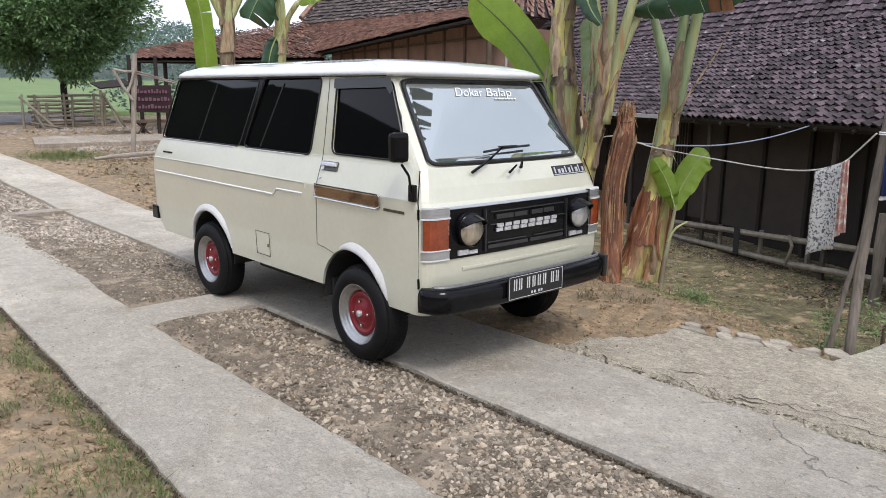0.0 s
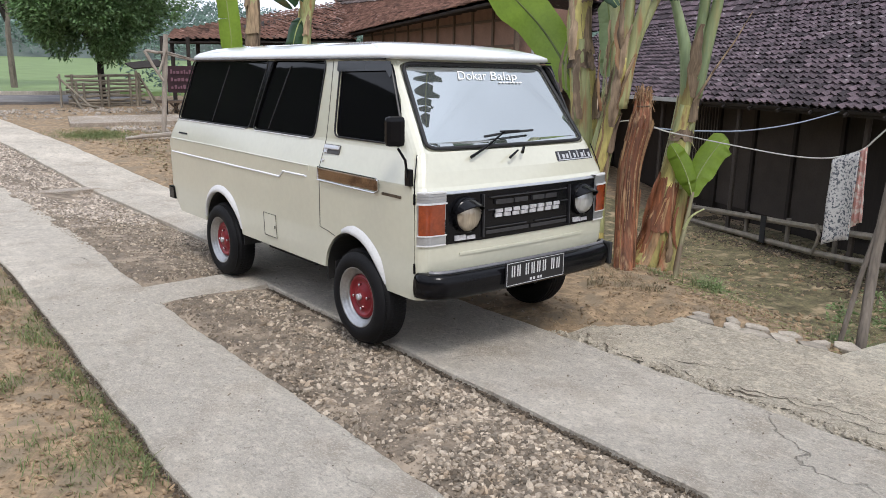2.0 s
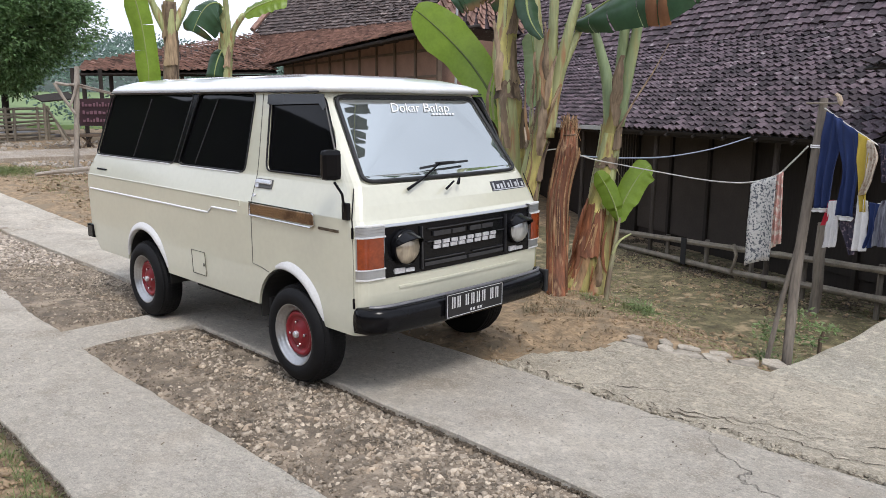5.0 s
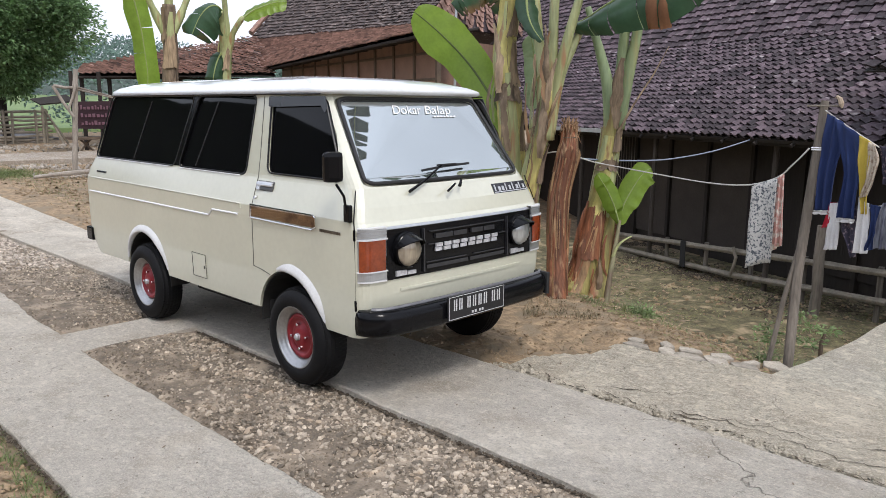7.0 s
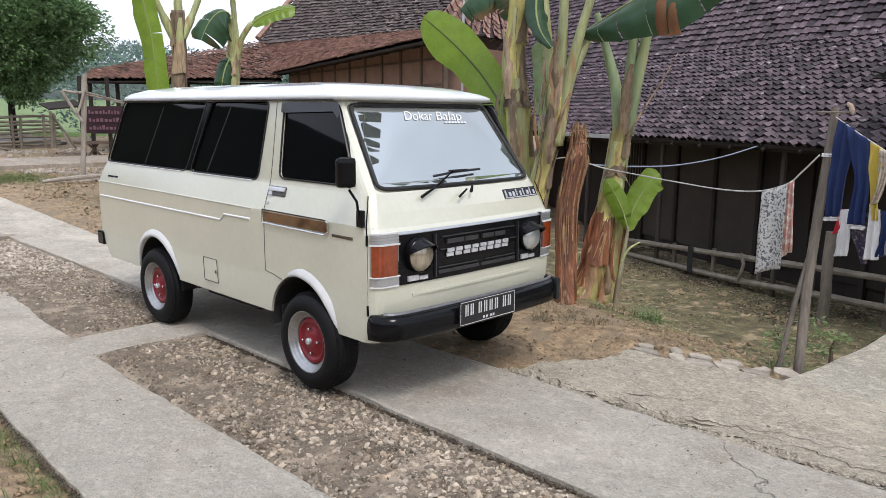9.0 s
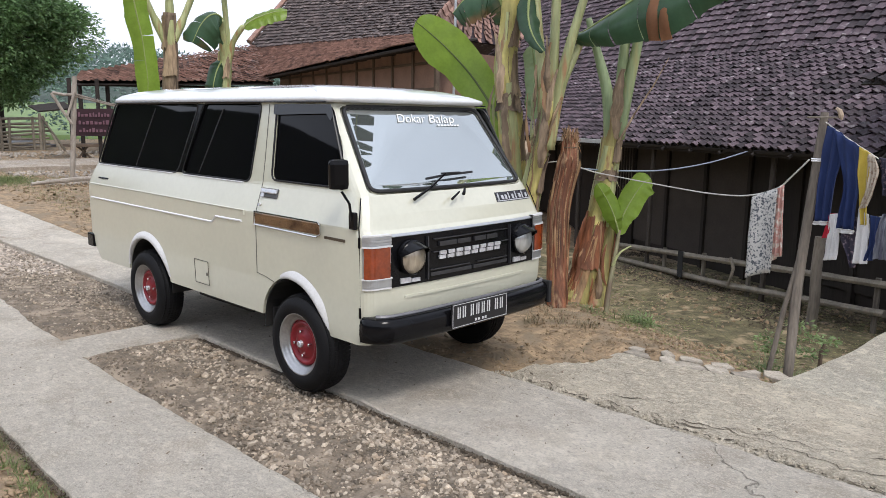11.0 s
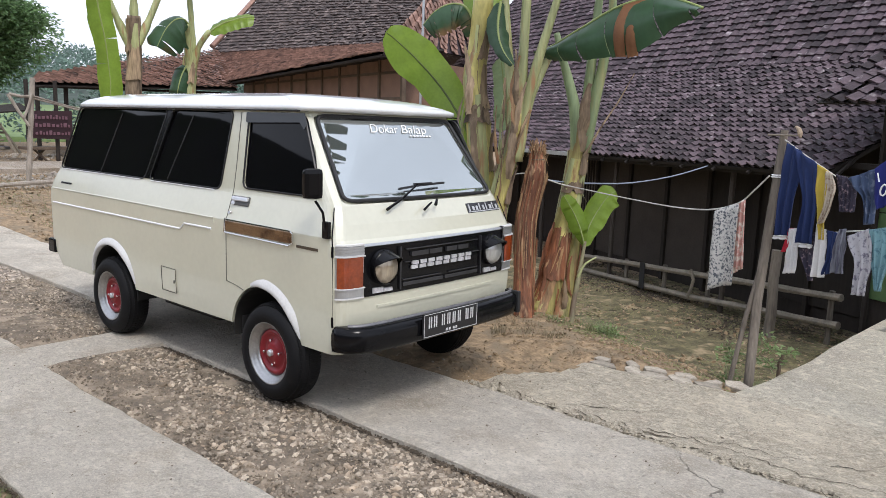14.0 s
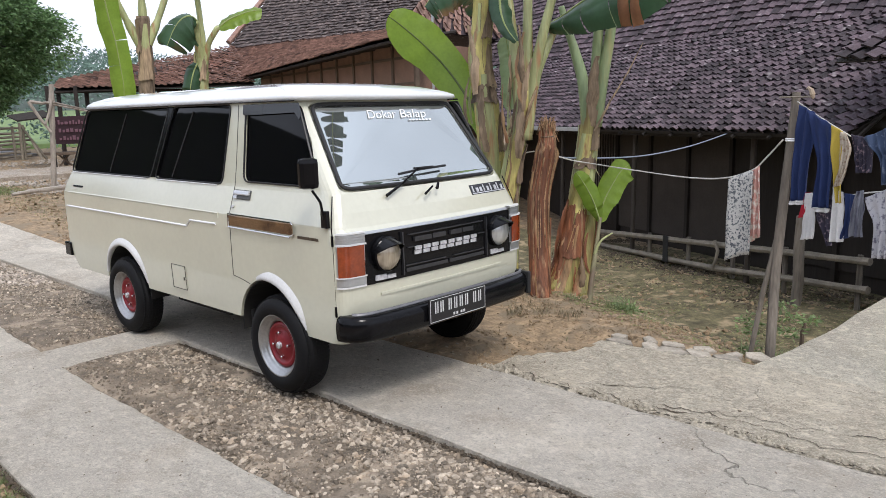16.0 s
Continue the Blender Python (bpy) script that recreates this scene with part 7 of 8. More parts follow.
for k in range(22):
    a = rnd.uniform(-3.0, 0.6)
    o = Vector((math.cos(a), math.sin(a), 0))
    i0 = rnd.randrange(3, len(sp) - 9)
    i1 = min(len(sp) - 2, i0 + rnd.randrange(4, 12))
    tube(b, [sp[i] + o * (stump_r(i) * 1.10 + 0.007) + Vector((0.003 * math.sin(i), 0, 0)) for i in range(i0, i1 + 1)], 0.0035, 4)
part("fibre", b, STRAW, stump, "pale torn fibres down the stump")
b = bmesh.new()
tube(b, [sp[-5] + Vector((math.cos(q * 0.4), math.sin(q * 0.4), 0.06 * math.sin(q * 0.4))) * (stump_r(len(sp) - 5) * 1.08 + 0.005) for q in range(17)], 0.005, 5)
part("cord", b, WOOD, stump, "brown cord round the neck of the stump")

clump = thing("banana_plant", "leaning banana plant with a torn dark leaf over the roof", "banana plant", group="banana plants in the yard")
stem(clump, [(-0.38, 2.60, gz(-0.38, 2.6)), (-0.36, 2.72, 0.15), (-0.31, 2.82, 0.62), (-0.28, 2.89, 1.03), (-0.25, 2.92, 1.40), (-0.21, 2.92, 1.66)], 0.13, 0.074, 31, OLIVE, sheaths=10, lowest=0.42,
     dry=((0.60, 0.65, -0.9, 2.4, SCAR), (0.68, 0.99, -0.2, 1.1, HUSK), (0.0, 0.44, -1.75, 1.2, SHEATH), (0.02, 0.36, -1.1, 0.9, BUFF), (0.24, 0.42, -0.8, 1.6, SHEATH)))
stem(clump, [(-0.24, 2.74, gz(-0.24, 2.74)), (-0.27, 2.85, 0.10), (-0.28, 2.94, 0.51), (-0.29, 2.97, 0.80)], 0.10, 0.075, 33, OLIVE, sheaths=0, dry=((0.0, 0.85, -1.6, 0.9, BUFF), (0.0, 0.9, 0.1, 0.6, SHEATH)))
for pts in ([(-0.25, 2.90, 1.30), (-0.29, 2.88, 1.75), (-0.36, 2.86, 2.02), (-0.43, 2.85, 2.22), (-0.50, 2.83, 2.45)], [(-0.22, 2.92, 1.35), (-0.20, 2.93, 1.80), (-0.18, 2.93, 2.2), (-0.15, 2.94, 2.7), (-0.12, 2.95, 3.1)],
            [(-0.20, 2.93, 1.40), (-0.13, 2.94, 1.85), (-0.07, 2.95, 2.2), (0.0, 2.92, 2.6), (0.05, 2.8, 3.0)]):
    b = bmesh.new()
    q = smooth_path(pts, 6)
    tube(b, q, [0.062 - 0.034 * i / (len(q) - 1) for i in range(len(q))], 10)
    part("leaf_stalk", b, GREEN_STALK, clump, "grey-green leaf stalk", smooth=True)
b = bmesh.new()
tube(b, [(-0.16, 2.86, 1.36), (-0.04, 2.92, 1.62), (0.08, 3.0, 1.86), (0.17, 3.08, 2.10)], [0.012, 0.009, 0.007, 0.003], 5)
part("dry_twig", b, HUSK, clump, "thin dry curling stalk")


def hanging_blade(plant, top, low, mat, label, seed, drop=0.0):
    """One half of a torn leaf, hanging in strips from its rib."""
    top, low = smooth_path(top, 6), smooth_path(low, 6)
    n = len(top)
    b = bmesh.new()
    i = 0
    rnd = random.Random(seed)
    while i < n - 1:
        wide = min(rnd.choice((4, 6, 7, 9)), n - 1 - i)
        cols = []
        for k in range(wide * 2 + 1):
            u = i + k * 0.5
            k0 = min(n - 2, int(u))
            p, q = top[k0].lerp(top[k0 + 1], u - k0), low[k0].lerp(low[k0 + 1], u - k0)
            squeeze = 0.022 * (k / (wide * 2) - 0.5)
            fold = 0.03 * math.sin(k / (wide * 2) * math.pi) + 0.02 * noise.noise((i, seed, 3))
            col = []
            for j in range(9):
                v = j / 8
                c = p.lerp(q, v) + Vector((-squeeze * v * 0.5, -(0.10 * math.sin(v * math.pi) + fold * v), drop * v * noise.noise((i * 0.9, seed, 1)) + 0.012 * v * noise.noise((u * 1.7, seed, 7))))
                col.append(b.verts.new(c))
            cols.append(col)
        for c0, c1 in zip(cols, cols[1:]):
            for j in range(8):
                b.faces.new((c0[j], c1[j], c1[j + 1], c0[j + 1]))
        i += wide
    return part("leaf", b, mat, plant, label, smooth=True)


rib_pts = [(-0.46, 2.60, 2.285), (-0.34, 2.60, 2.33), (-0.20, 2.60, 2.40), (-0.05, 2.60, 2.47), (0.20, 2.59, 2.58), (0.45, 2.57, 2.63), (0.70, 2.55, 2.62), (0.98, 2.52, 2.52)]
blade = hanging_blade(clump, rib_pts[:6], [(-0.55, 2.58, 2.235), (-0.32, 2.56, 2.18), (-0.16, 2.56, 2.170), (0.02, 2.56, 2.165), (0.26, 2.55, 2.185), (0.38, 2.54, 2.20)], BANANA_OLD, "dark green half of a torn leaf", 9, 0.02)
b = bmesh.new()
tube(b, smooth_path(rib_pts, 5), 0.012, 6)
part("midrib", b, RIBM, blade, smooth=True)
hanging_blade(clump, [(0.30, 2.565, 2.60), (0.40, 2.565, 2.62), (0.50, 2.56, 2.63)], [(0.27, 2.53, 2.19), (0.38, 2.53, 2.185), (0.485, 2.53, 2.20)], leafy("browned_leaf", (0.36, 0.17, 0.08), 0.6, 0.1, 0.4, stain=(0.16, 0.15, 0.06)), "browned strips of the torn leaf", 4, 0.03)
hanging_blade(clump, rib_pts[4:], [(0.44, 2.53, 2.20), (0.60, 2.52, 2.27), (0.78, 2.50, 2.38), (0.99, 2.50, 2.46)], BANANA_OLD, "dark green end of the torn leaf", 12, 0.02)
leaf(clump, [(0.04, 2.7, 2.8), (0.15, 2.5, 3.3), (0.35, 2.25, 3.75), (0.65, 2.05, 3.98), (0.98, 1.9, 4.0)], 0.55, (0, -0.2, 1), BANANA_OLD, fold=0.3, tears=9, seed=10)
leaf(clump, [(-0.06, 2.96, 3.0), (-0.1, 3.2, 3.4), (-0.1, 3.6, 3.6), (0.0, 4.1, 3.5)], 0.5, (0, 0.2, 1), BANANA_LEAF, fold=0.3, tears=4, seed=11)
tatters(clump, [(-0.36, 2.72, 0.15), (-0.31, 2.82, 0.62), (-0.28, 2.89, 1.03), (-0.25, 2.93, 1.44)], 0.10, 4, 304, w=(0.012, 0.03))
tatters(clump, [(-0.37, 2.68, 0.05), (-0.34, 2.76, 0.35), (-0.31, 2.82, 0.62)], 0.140, 3, 305, w=(0.03, 0.05), ln=(0.3, 0.6), mats=(SHEATH, SHEATH, HUSK))
tatters(clump, [(-0.24, 2.74, 0.0), (-0.28, 2.94, 0.5)], 0.10, 3, 306, w=(0.03, 0.06), ln=(0.3, 0.5), mats=(SHEATH, HUSK))
husk(clump, (-0.10, 2.80, 2.0), (-0.16, 2.84, 1.4), 0.10, 41)
husk(clump, (-0.36, 2.76, 0.75), (-0.42, 2.56, 0.05), 0.09, 42, SHEATH)
husk(clump, (-0.30, 2.74, 0.70), (-0.34, 2.56, -0.05), 0.08, 44, SHEATH)

pup = thing("banana_sucker", "young banana sucker with two fresh green leaves", "banana plant")
b = bmesh.new()
q = smooth_path([(-0.03, 2.58, -0.27), (-0.05, 2.66, 0.05), (-0.06, 2.75, 0.35), (-0.06, 2.81, 0.60)], 5)
tube(b, q, [0.031 - 0.017 * i / (len(q) - 1) for i in range(len(q))], 9)
part("stem", b, material("grey_sucker_stem", (0.31, 0.29, 0.165), 0.6, vary=0.6, scale=12, bump=0.3, stretch=(1, 1, 0.2), stain=(0.16, 0.12, 0.08), stain_scale=12, stain_cut=0.55), pup, smooth=True)
b = bmesh.new()
tube(b, smooth_path([(-0.06, 2.72, 0.28), (-0.02, 2.76, 0.40), (0.06, 2.82, 0.47)], 5), [0.016 - 0.001 * i for i in range(11)], 7)
part("cut_stalk", b, STEM_L, pup, "pale cut leaf stalk", smooth=True)
leaf(pup, [(-0.06, 2.81, 0.55), (-0.06, 2.84, 0.70), (-0.02, 2.90, 0.85), (0.05, 2.97, 1.01), (0.10, 3.02, 1.06)], 0.235, (0.35, -0.9, 0.25), BANANA_LEAF, "fresh bright green leaf", fold=0.15, seed=14, base=0.35, tip=0.2, rib_r=0.008)
leaf(pup, [(-0.06, 2.80, 0.57), (-0.09, 2.76, 0.72), (-0.15, 2.72, 0.87), (-0.22, 2.66, 1.01)], 0.18, (0.65, -0.75, 0.1), BANANA_LEAF, "fresh bright green leaf", fold=0.3, seed=15, base=0.35, tip=0.2, rib_r=0.008)

# two far banana plants behind the van
far = thing("banana_plant", "banana plant with an upright bright leaf by the far house", "banana plant", group="banana plants by the far house")
stem(far, [(-6.6, 1.88, ground_z(-6.6, 1.9) - 0.05), (-6.62, 1.9, 1.0), (-6.61, 1.91, 1.85), (-6.59, 1.93, 2.23), (-6.56, 1.92, 2.60), (-6.53, 1.91, 2.9)], 0.12, 0.085, 51, SCAR, sheaths=5, dry=((0.5, 0.8, -0.6, 1.8, HUSK), (0.7, 0.95, -1.5, 1.2, HUSK)))
for pts in ([(-6.57, 1.92, 2.4), (-6.63, 1.73, 2.85), (-6.66, 1.58, 3.2)], [(-6.55, 1.94, 2.5), (-6.46, 2.08, 2.85), (-6.38, 2.2, 3.2)], [(-6.55, 1.92, 2.6), (-6.5, 1.9, 3.1), (-6.4, 1.85, 3.6)]):
    b = bmesh.new()
    tube(b, smooth_path(pts, 5), [0.06] * 5 + [0.045] * 5 + [0.03], 8)
    part("leaf_stalk", b, STEM_L, far, smooth=True)
leaf(far, [(-6.42, 1.45, 1.60), (-6.37, 1.49, 1.92), (-6.36, 1.47, 2.20), (-6.35, 1.43, 2.55), (-6.34, 1.36, 2.89), (-6.31, 1.30, 3.3), (-6.3, 1.2, 3.8)][::-1], 0.33, (0.87, -0.45, 0.1), BANANA_LEAF, "long hanging bright green leaf", fold=0.38, seed=16, tip=0.14, base=0.15, tears=1, gap_w=0.15)
leaf(far, [(-6.38, 2.2, 3.2), (-6.2, 2.4, 3.6), (-5.9, 2.6, 3.9), (-5.5, 2.8, 3.9)], 0.5, (0, -0.2, 1), BANANA_LEAF, fold=0.3, tears=4, seed=17)
leaf(far, [(-6.66, 1.58, 3.2), (-6.8, 1.2, 3.5), (-7.0, 0.8, 3.6), (-7.2, 0.3, 3.4)], 0.5, (0, -0.2, 1), BANANA_OLD, fold=0.3, tears=4, seed=18)
far = thing("banana_plant", "banana plant with a drooping grey-green leaf by the far house", "banana plant", group="banana plants by the far house")
stem(far, [(-6.5, 2.6, ground_z(-6.5, 2.6) - 0.05), (-6.48, 2.61, 1.0), (-6.46, 2.62, 1.87), (-6.43, 2.65, 2.26), (-6.39, 2.68, 2.49)], 0.12, 0.09, 53, STEM_L, sheaths=8, dry=((0.6, 0.9, -0.2, 0.9, HUSK),))
for pts in ([(-6.4, 2.66, 2.2), (-6.37, 2.66, 2.8), (-6.33, 2.6, 3.3)], [(-6.4, 2.66, 2.2), (-6.28, 2.7, 2.55), (-6.08, 2.76, 2.78)], [(-6.42, 2.64, 2.2), (-6.3, 2.55, 2.7), (-6.22, 2.5, 2.85)]):
    b = bmesh.new()
    tube(b, smooth_path(pts, 5), [0.055] * 5 + [0.04] * 5 + [0.025], 8)
    part("leaf_stalk", b, STEM_L, far, smooth=True)
leaf(far, [(-6.22, 2.53, 2.84), (-6.18, 2.42, 2.90), (-6.17, 2.28, 2.86), (-6.19, 2.16, 2.72), (-6.22, 2.06, 2.5)], 0.62, (0.75, -0.25, 0.7), BANANA_OLD, "drooping grey-green leaf", fold=0.5, tears=2, droop=0.15, seed=19, base=0.2)
leaf(far, [(-6.10, 2.75, 2.75), (-6.02, 2.87, 2.86), (-5.93, 3.0, 2.93), (-5.84, 3.12, 2.98), (-5.74, 3.25, 3.0)], 0.32, (0.5, -0.5, 0.75), BANANA_LEAF, "leaning bright green leaf", fold=0.25, seed=20)
leaf(far, [(-6.33, 2.6, 3.2), (-6.3, 2.5, 3.6), (-6.1, 2.3, 4.0), (-5.8, 2.1, 4.2)], 0.5, (0.5, -0.5, 0.7), BANANA_OLD, fold=0.3, tears=4, seed=24)
leaf(far, [(-6.40, 2.62, 2.35), (-6.36, 2.5, 2.2), (-6.34, 2.42, 2.0), (-6.34, 2.38, 1.75)], 0.3, (0.8, -0.5, 0.1), BANANA_OLD, "dark hanging leaf", fold=0.5, seed=25)

# ---- far house ----
fh = thing("far_house", "brown wooden house with a tall weathered tiled roof", "house")
SK = [(-14.9, 8.48, 2.56), (-6.1, 6.1, 2.8), (-8.6, 8.6, 3.28), (-18.85, 10.8, 3.68)]
PORCH = [(-15.0, 3.78, 2.26), (-13.6, 8.2, 2.40), (-17.6, 10.2, 3.66), (-17.0, 4.7, 2.54)]
UP = [(-18.7, 10.7, 3.68), (-8.6, 8.55, 3.29), (-9.64, 11.6, 5.12), (-19.45, 13.6, 6.46)]
for name, quad in (("roof", SK), ("porch_roof", PORCH), ("upper_roof", UP)):
    b = bmesh.new()
    q = [Vector(v) - Vector((0, 0, 0.06)) for v in quad]
    slab(b, [q[0], q[1], q[2]], 0.02)
    slab(b, [q[0], q[2], q[3]], 0.02)
    r = part(name, b, WOOD_DARK, fh, "weathered reddish tiled slope")
    tiles(r, quad, 0.17, 0.16, TILE_RED if name != "upper_roof" else material("grey_brown_tile", (0.10, 0.075, 0.068), 0.85, vary=0.5, scale=10, per_piece=0.5, stain=(0.19, 0.15, 0.135), stain_scale=5, stain_cut=0.55), seed=len(name), jitter=1.7)
b = bmesh.new()
slab(b, [(-8.6, 8.6, 3.35), (-8.9, 13.0, 3.3), (-9.64, 11.6, 5.12)], 0.05)
slab(b, [(-9.64, 11.6, 5.12), (-9.0, 16.0, 3.3), (-21.0, 17.0, 3.3), (-19.45, 13.6, 6.46)], 0.05)
slab(b, [(-6.1, 6.1, 2.8), (-6.4, 7.4, 2.7), (-8.5, 9.6, 3.3), (-8.6, 8.6, 3.35)], 0.05)
rear = part("rear_roof", b, TILE, fh)
tiles(rear, [(-8.6, 8.6, 3.35), (-8.9, 13.0, 3.3), (-9.64, 11.7, 5.1), (-9.64, 11.6, 5.12)], 0.22, 0.2, TILE_RED, seed=77, jitter=1.7)
b = bmesh.new()
tube(b, [(-18.75, 10.7, 3.9), (-19.45, 13.6, 6.5)], 0.09, 8, wobble=0.3)
part("hip_ridge", b, TILE_RED, fh, "row of ridge tiles along the hip")
ea, ed = Vector((-6.35, 6.9, 0)), Vector((-0.965, 0.261, 0))
for k in range(10):
    p = ea + ed * (0.86 * k)
    b = bmesh.new()
    box(b, (0.02, 0, 0.2), (0.84, 0.05, 2.88), 0.006)
    part("wall_board", b, WOOD_RED, fh, "brown board panel").matrix_basis = Matrix.Translation(p) @ Matrix.Rotation(math.atan2(ed.y, ed.x), 4, "Z")
    b = bmesh.new()
    box(b, (-0.035, 0.0, 0.2), (0.035, 0.085, 2.88), 0.006)
    part("wall_post", b, WOOD, fh).matrix_basis = Matrix.Translation(p) @ Matrix.Rotation(math.atan2(ed.y, ed.x), 4, "Z")
for z in (2.52, 2.05):
    b = bmesh.new()
    box(b, (0, 0.0, z), (8.5, 0.065, z + 0.05), 0.005)
    part("wall_rail", b, WOOD, fh).matrix_basis = Matrix.Translation(ea) @ Matrix.Rotation(math.atan2(ed.y, ed.x), 4, "Z")
b = bmesh.new()
slab(b, [(-6.85, 7.1, 0.0), (-7.6, 10.2, 0.0), (-7.6, 10.2, 2.9), (-6.85, 7.1, 2.85)], 0.1)
part("side_wall", b, WOOD_RED, fh)
for k in range(14):
    b = bmesh.new()
    t = k / 13
    p = Vector((-6.2, 6.12, 2.73)).lerp(Vector((-14.7, 8.46, 2.50)), t)
    tube(b, [p, p + N * 1.2 + Vector((0, 0, 0.2))], 0.03, 6)
    part("rafter", b, WOOD_DARK, fh)
b = bmesh.new()
tube(b, [(-6.15, 6.13, 2.75), (-14.8, 8.47, 2.51)], 0.03, 6)
tube(b, [(-15.0, 3.8, 2.19), (-14.5, 8.3, 2.28)], 0.03, 6)
part("eave_beam", b, WOOD_DARK, fh)
for x, y in ((-15.1, 4.55), (-15.2, 3.95), (-14.8, 6.2)):
    b = bmesh.new()
    tube(b, [(x, y, ground_z(x, y) - 0.05), (x, y, 2.30)], 0.05, 7)
    part("porch_post", b, WOOD_DARK, fh, "dark porch post")
# thin steel mast by the house
b = bmesh.new()
tube(b, [(-5.15, 6.0, -0.3), (-5.1, 6.0, 4.2)], 0.022, 7)
solid("steel_mast", b, SILVER, "thin grey steel mast beside the far house", "mast")

# roadside stall with its banner
stall = thing("stall", "dark roadside stall with a maroon banner and bamboo posts", "stall")
b = bmesh.new()
box(b, (-14.7, 3.3, 0.80), (-14.2, 5.2, 0.86), 0.01)
for y0, y1 in ((3.35, 3.75), (3.9, 3.5), (4.2, 4.6), (4.9, 4.5)):
    tube(b, [(-14.3, y0, 0.40), (-14.4, y1, 0.82)], 0.025, 6)
part("counter", b, WOOD, stall, "low bamboo bench under the banner")
b = bmesh.new()
slab(b, [(-14.15, 3.40, 1.64), (-14.15, 3.40, 1.05), (-14.05, 4.22, 1.03), (-14.05, 4.22, 1.66)], 0.02)
bn = part("banner", b, material("maroon_banner", (0.035, 0.010, 0.016), 0.5, vary=0.3, scale=4), stall, "maroon banner with pale illegible lettering")
PINK_PRINT = material("pale_pink_print", (0.17, 0.085, 0.11), 0.6, vary=0.3, scale=20)
rnd = random.Random(8)
for r in range(3):
    y = 3.46
    while y < 4.12:
        wd = rnd.uniform(0.03, 0.07)
        b = bmesh.new()
        h = rnd.uniform(0.05, 0.10)
        box(b, (-14.115 + 0.122 * (y - 3.4), y, 1.47 - 0.17 * r), (-14.10 + 0.122 * (y - 3.4), y + wd, 1.47 - 0.17 * r + h), 0.006)
        part("banner_mark", b, PINK_PRINT, bn)
        y += wd + rnd.uniform(0.015, 0.03)
for y in (3.35, 3.95, 5.1):
    b = bmesh.new()
    tube(b, [(-14.2, y, ground_z(-14.2, y) - 0.05), (-14.2, y, 2.3)], 0.045, 7)
    part("stall_post", b, WOOD_DARK, stall)
b = bmesh.new()
slab(b, [(-14.4, 2.75, 1.58), (-14.3, 3.45, 1.66), (-15.0, 3.5, 1.80), (-15.2, 2.8, 1.70)], 0.03)
part("stall_roof", b, WOOD_DARK, stall, "grey sheet roof")

# bamboo post with a bracket
bp = thing("bamboo_post", "tall pale bamboo post with a bracket near the far house", "post")
OLD_BAMBOO = material("bleached_bamboo", (0.42, 0.37, 0.31), 0.7, vary=0.5, scale=6, bump=0.2, stretch=(1, 1, 0.25), stain=(0.17, 0.13, 0.10), stain_scale=5, stain_cut=0.55)
b = bmesh.new()
PX, PY, PZ = -11.0, 2.12, ground_z(-11.0, 2.12)
knots = [(PX, PY + 0.012 * k, PZ - 0.1 + 0.141 * k) for k in range(15)]
tube(b, knots, [0.052 if k % 3 == 0 else 0.044 for k in range(15)], 10)
part("post", b, OLD_BAMBOO, bp)
for name, p, q, r in (("bracket_arm", (PX - 0.02, PY - 0.22, 1.90), (PX, PY + 0.18, 1.88), 0.03), ("bracket_brace", (PX - 0.02, PY - 0.24, 1.90), (PX + 0.06, PY + 0.05, 1.36), 0.03),
                      ("bracket_rail", (PX + 0.07, PY + 0.15, 1.88), (PX - 1.5, PY + 1.9, 1.66), 0.018), ("bracket_rail", (PX + 0.07, PY + 0.15, 1.84), (PX - 1.5, PY + 2.2, 1.58), 0.015),
                      ("bracket_brace", (PX + 0.07, PY + 0.12, 1.92), (PX + 0.07, PY - 0.03, 1.50), 0.025)):
    b = bmesh.new()
    tube(b, [p, Vector(p).lerp(Vector(q), 0.5) + Vector((0, 0, -0.02)), q], [r, r * 0.92, r * 0.85], 7, wobble=0.15)
    part(name, b, OLD_BAMBOO, bp)

# bamboo pen in front of the field
GATE_WOOD = material("grey_old_bamboo", (0.30, 0.26, 0.20), 0.85, vary=0.6, scale=5, bump=0.3, per_piece=0.3)
gate = thing("bamboo_gate", "low grey bamboo pen fence before the rice field", "fence")
g0, g1 = Vector((-17.7, 2.20, 0)), Vector((-17.8, 3.92, 0))
gzz = ground_z(-17.7, 2)
rnd = random.Random(77)
for k in range(8):
    b = bmesh.new()
    za, zb = gzz + 0.06 + 0.098 * k + rnd.uniform(-0.015, 0.015), gzz + 0.08 + 0.10 * k + rnd.uniform(-0.015, 0.015)
    p, q = g0 + Vector((0.03, -0.08 - 0.06 * rnd.random(), za)), g1 + Vector((0.03, 0.05 + 0.12 * rnd.random(), zb))
    tube(b, [p.lerp(q, i / 6) + Vector((0, 0, 0.018 * rnd.uniform(-1, 1))) for i in range(7)], [rnd.uniform(0.026, 0.036) for i in range(7)], 7)
    part("gate_rail", b, GATE_WOOD, gate)
for t, h in ((0.0, 0.80), (0.06, 0.62), (0.17, 0.60), (0.42, 0.83), (0.52, 0.80), (0.86, 0.84), (0.95, 0.92), (1.0, 0.86)):
    b = bmesh.new()
    p = g0.lerp(g1, t)
    tube(b, [p + Vector((0.07, 0, gzz - 0.1)), p + Vector((0.08, rnd.uniform(-0.04, 0.04), gzz + h))], 0.034, 7, wobble=0.2)
    part("gate_post", b, GATE_WOOD, gate)
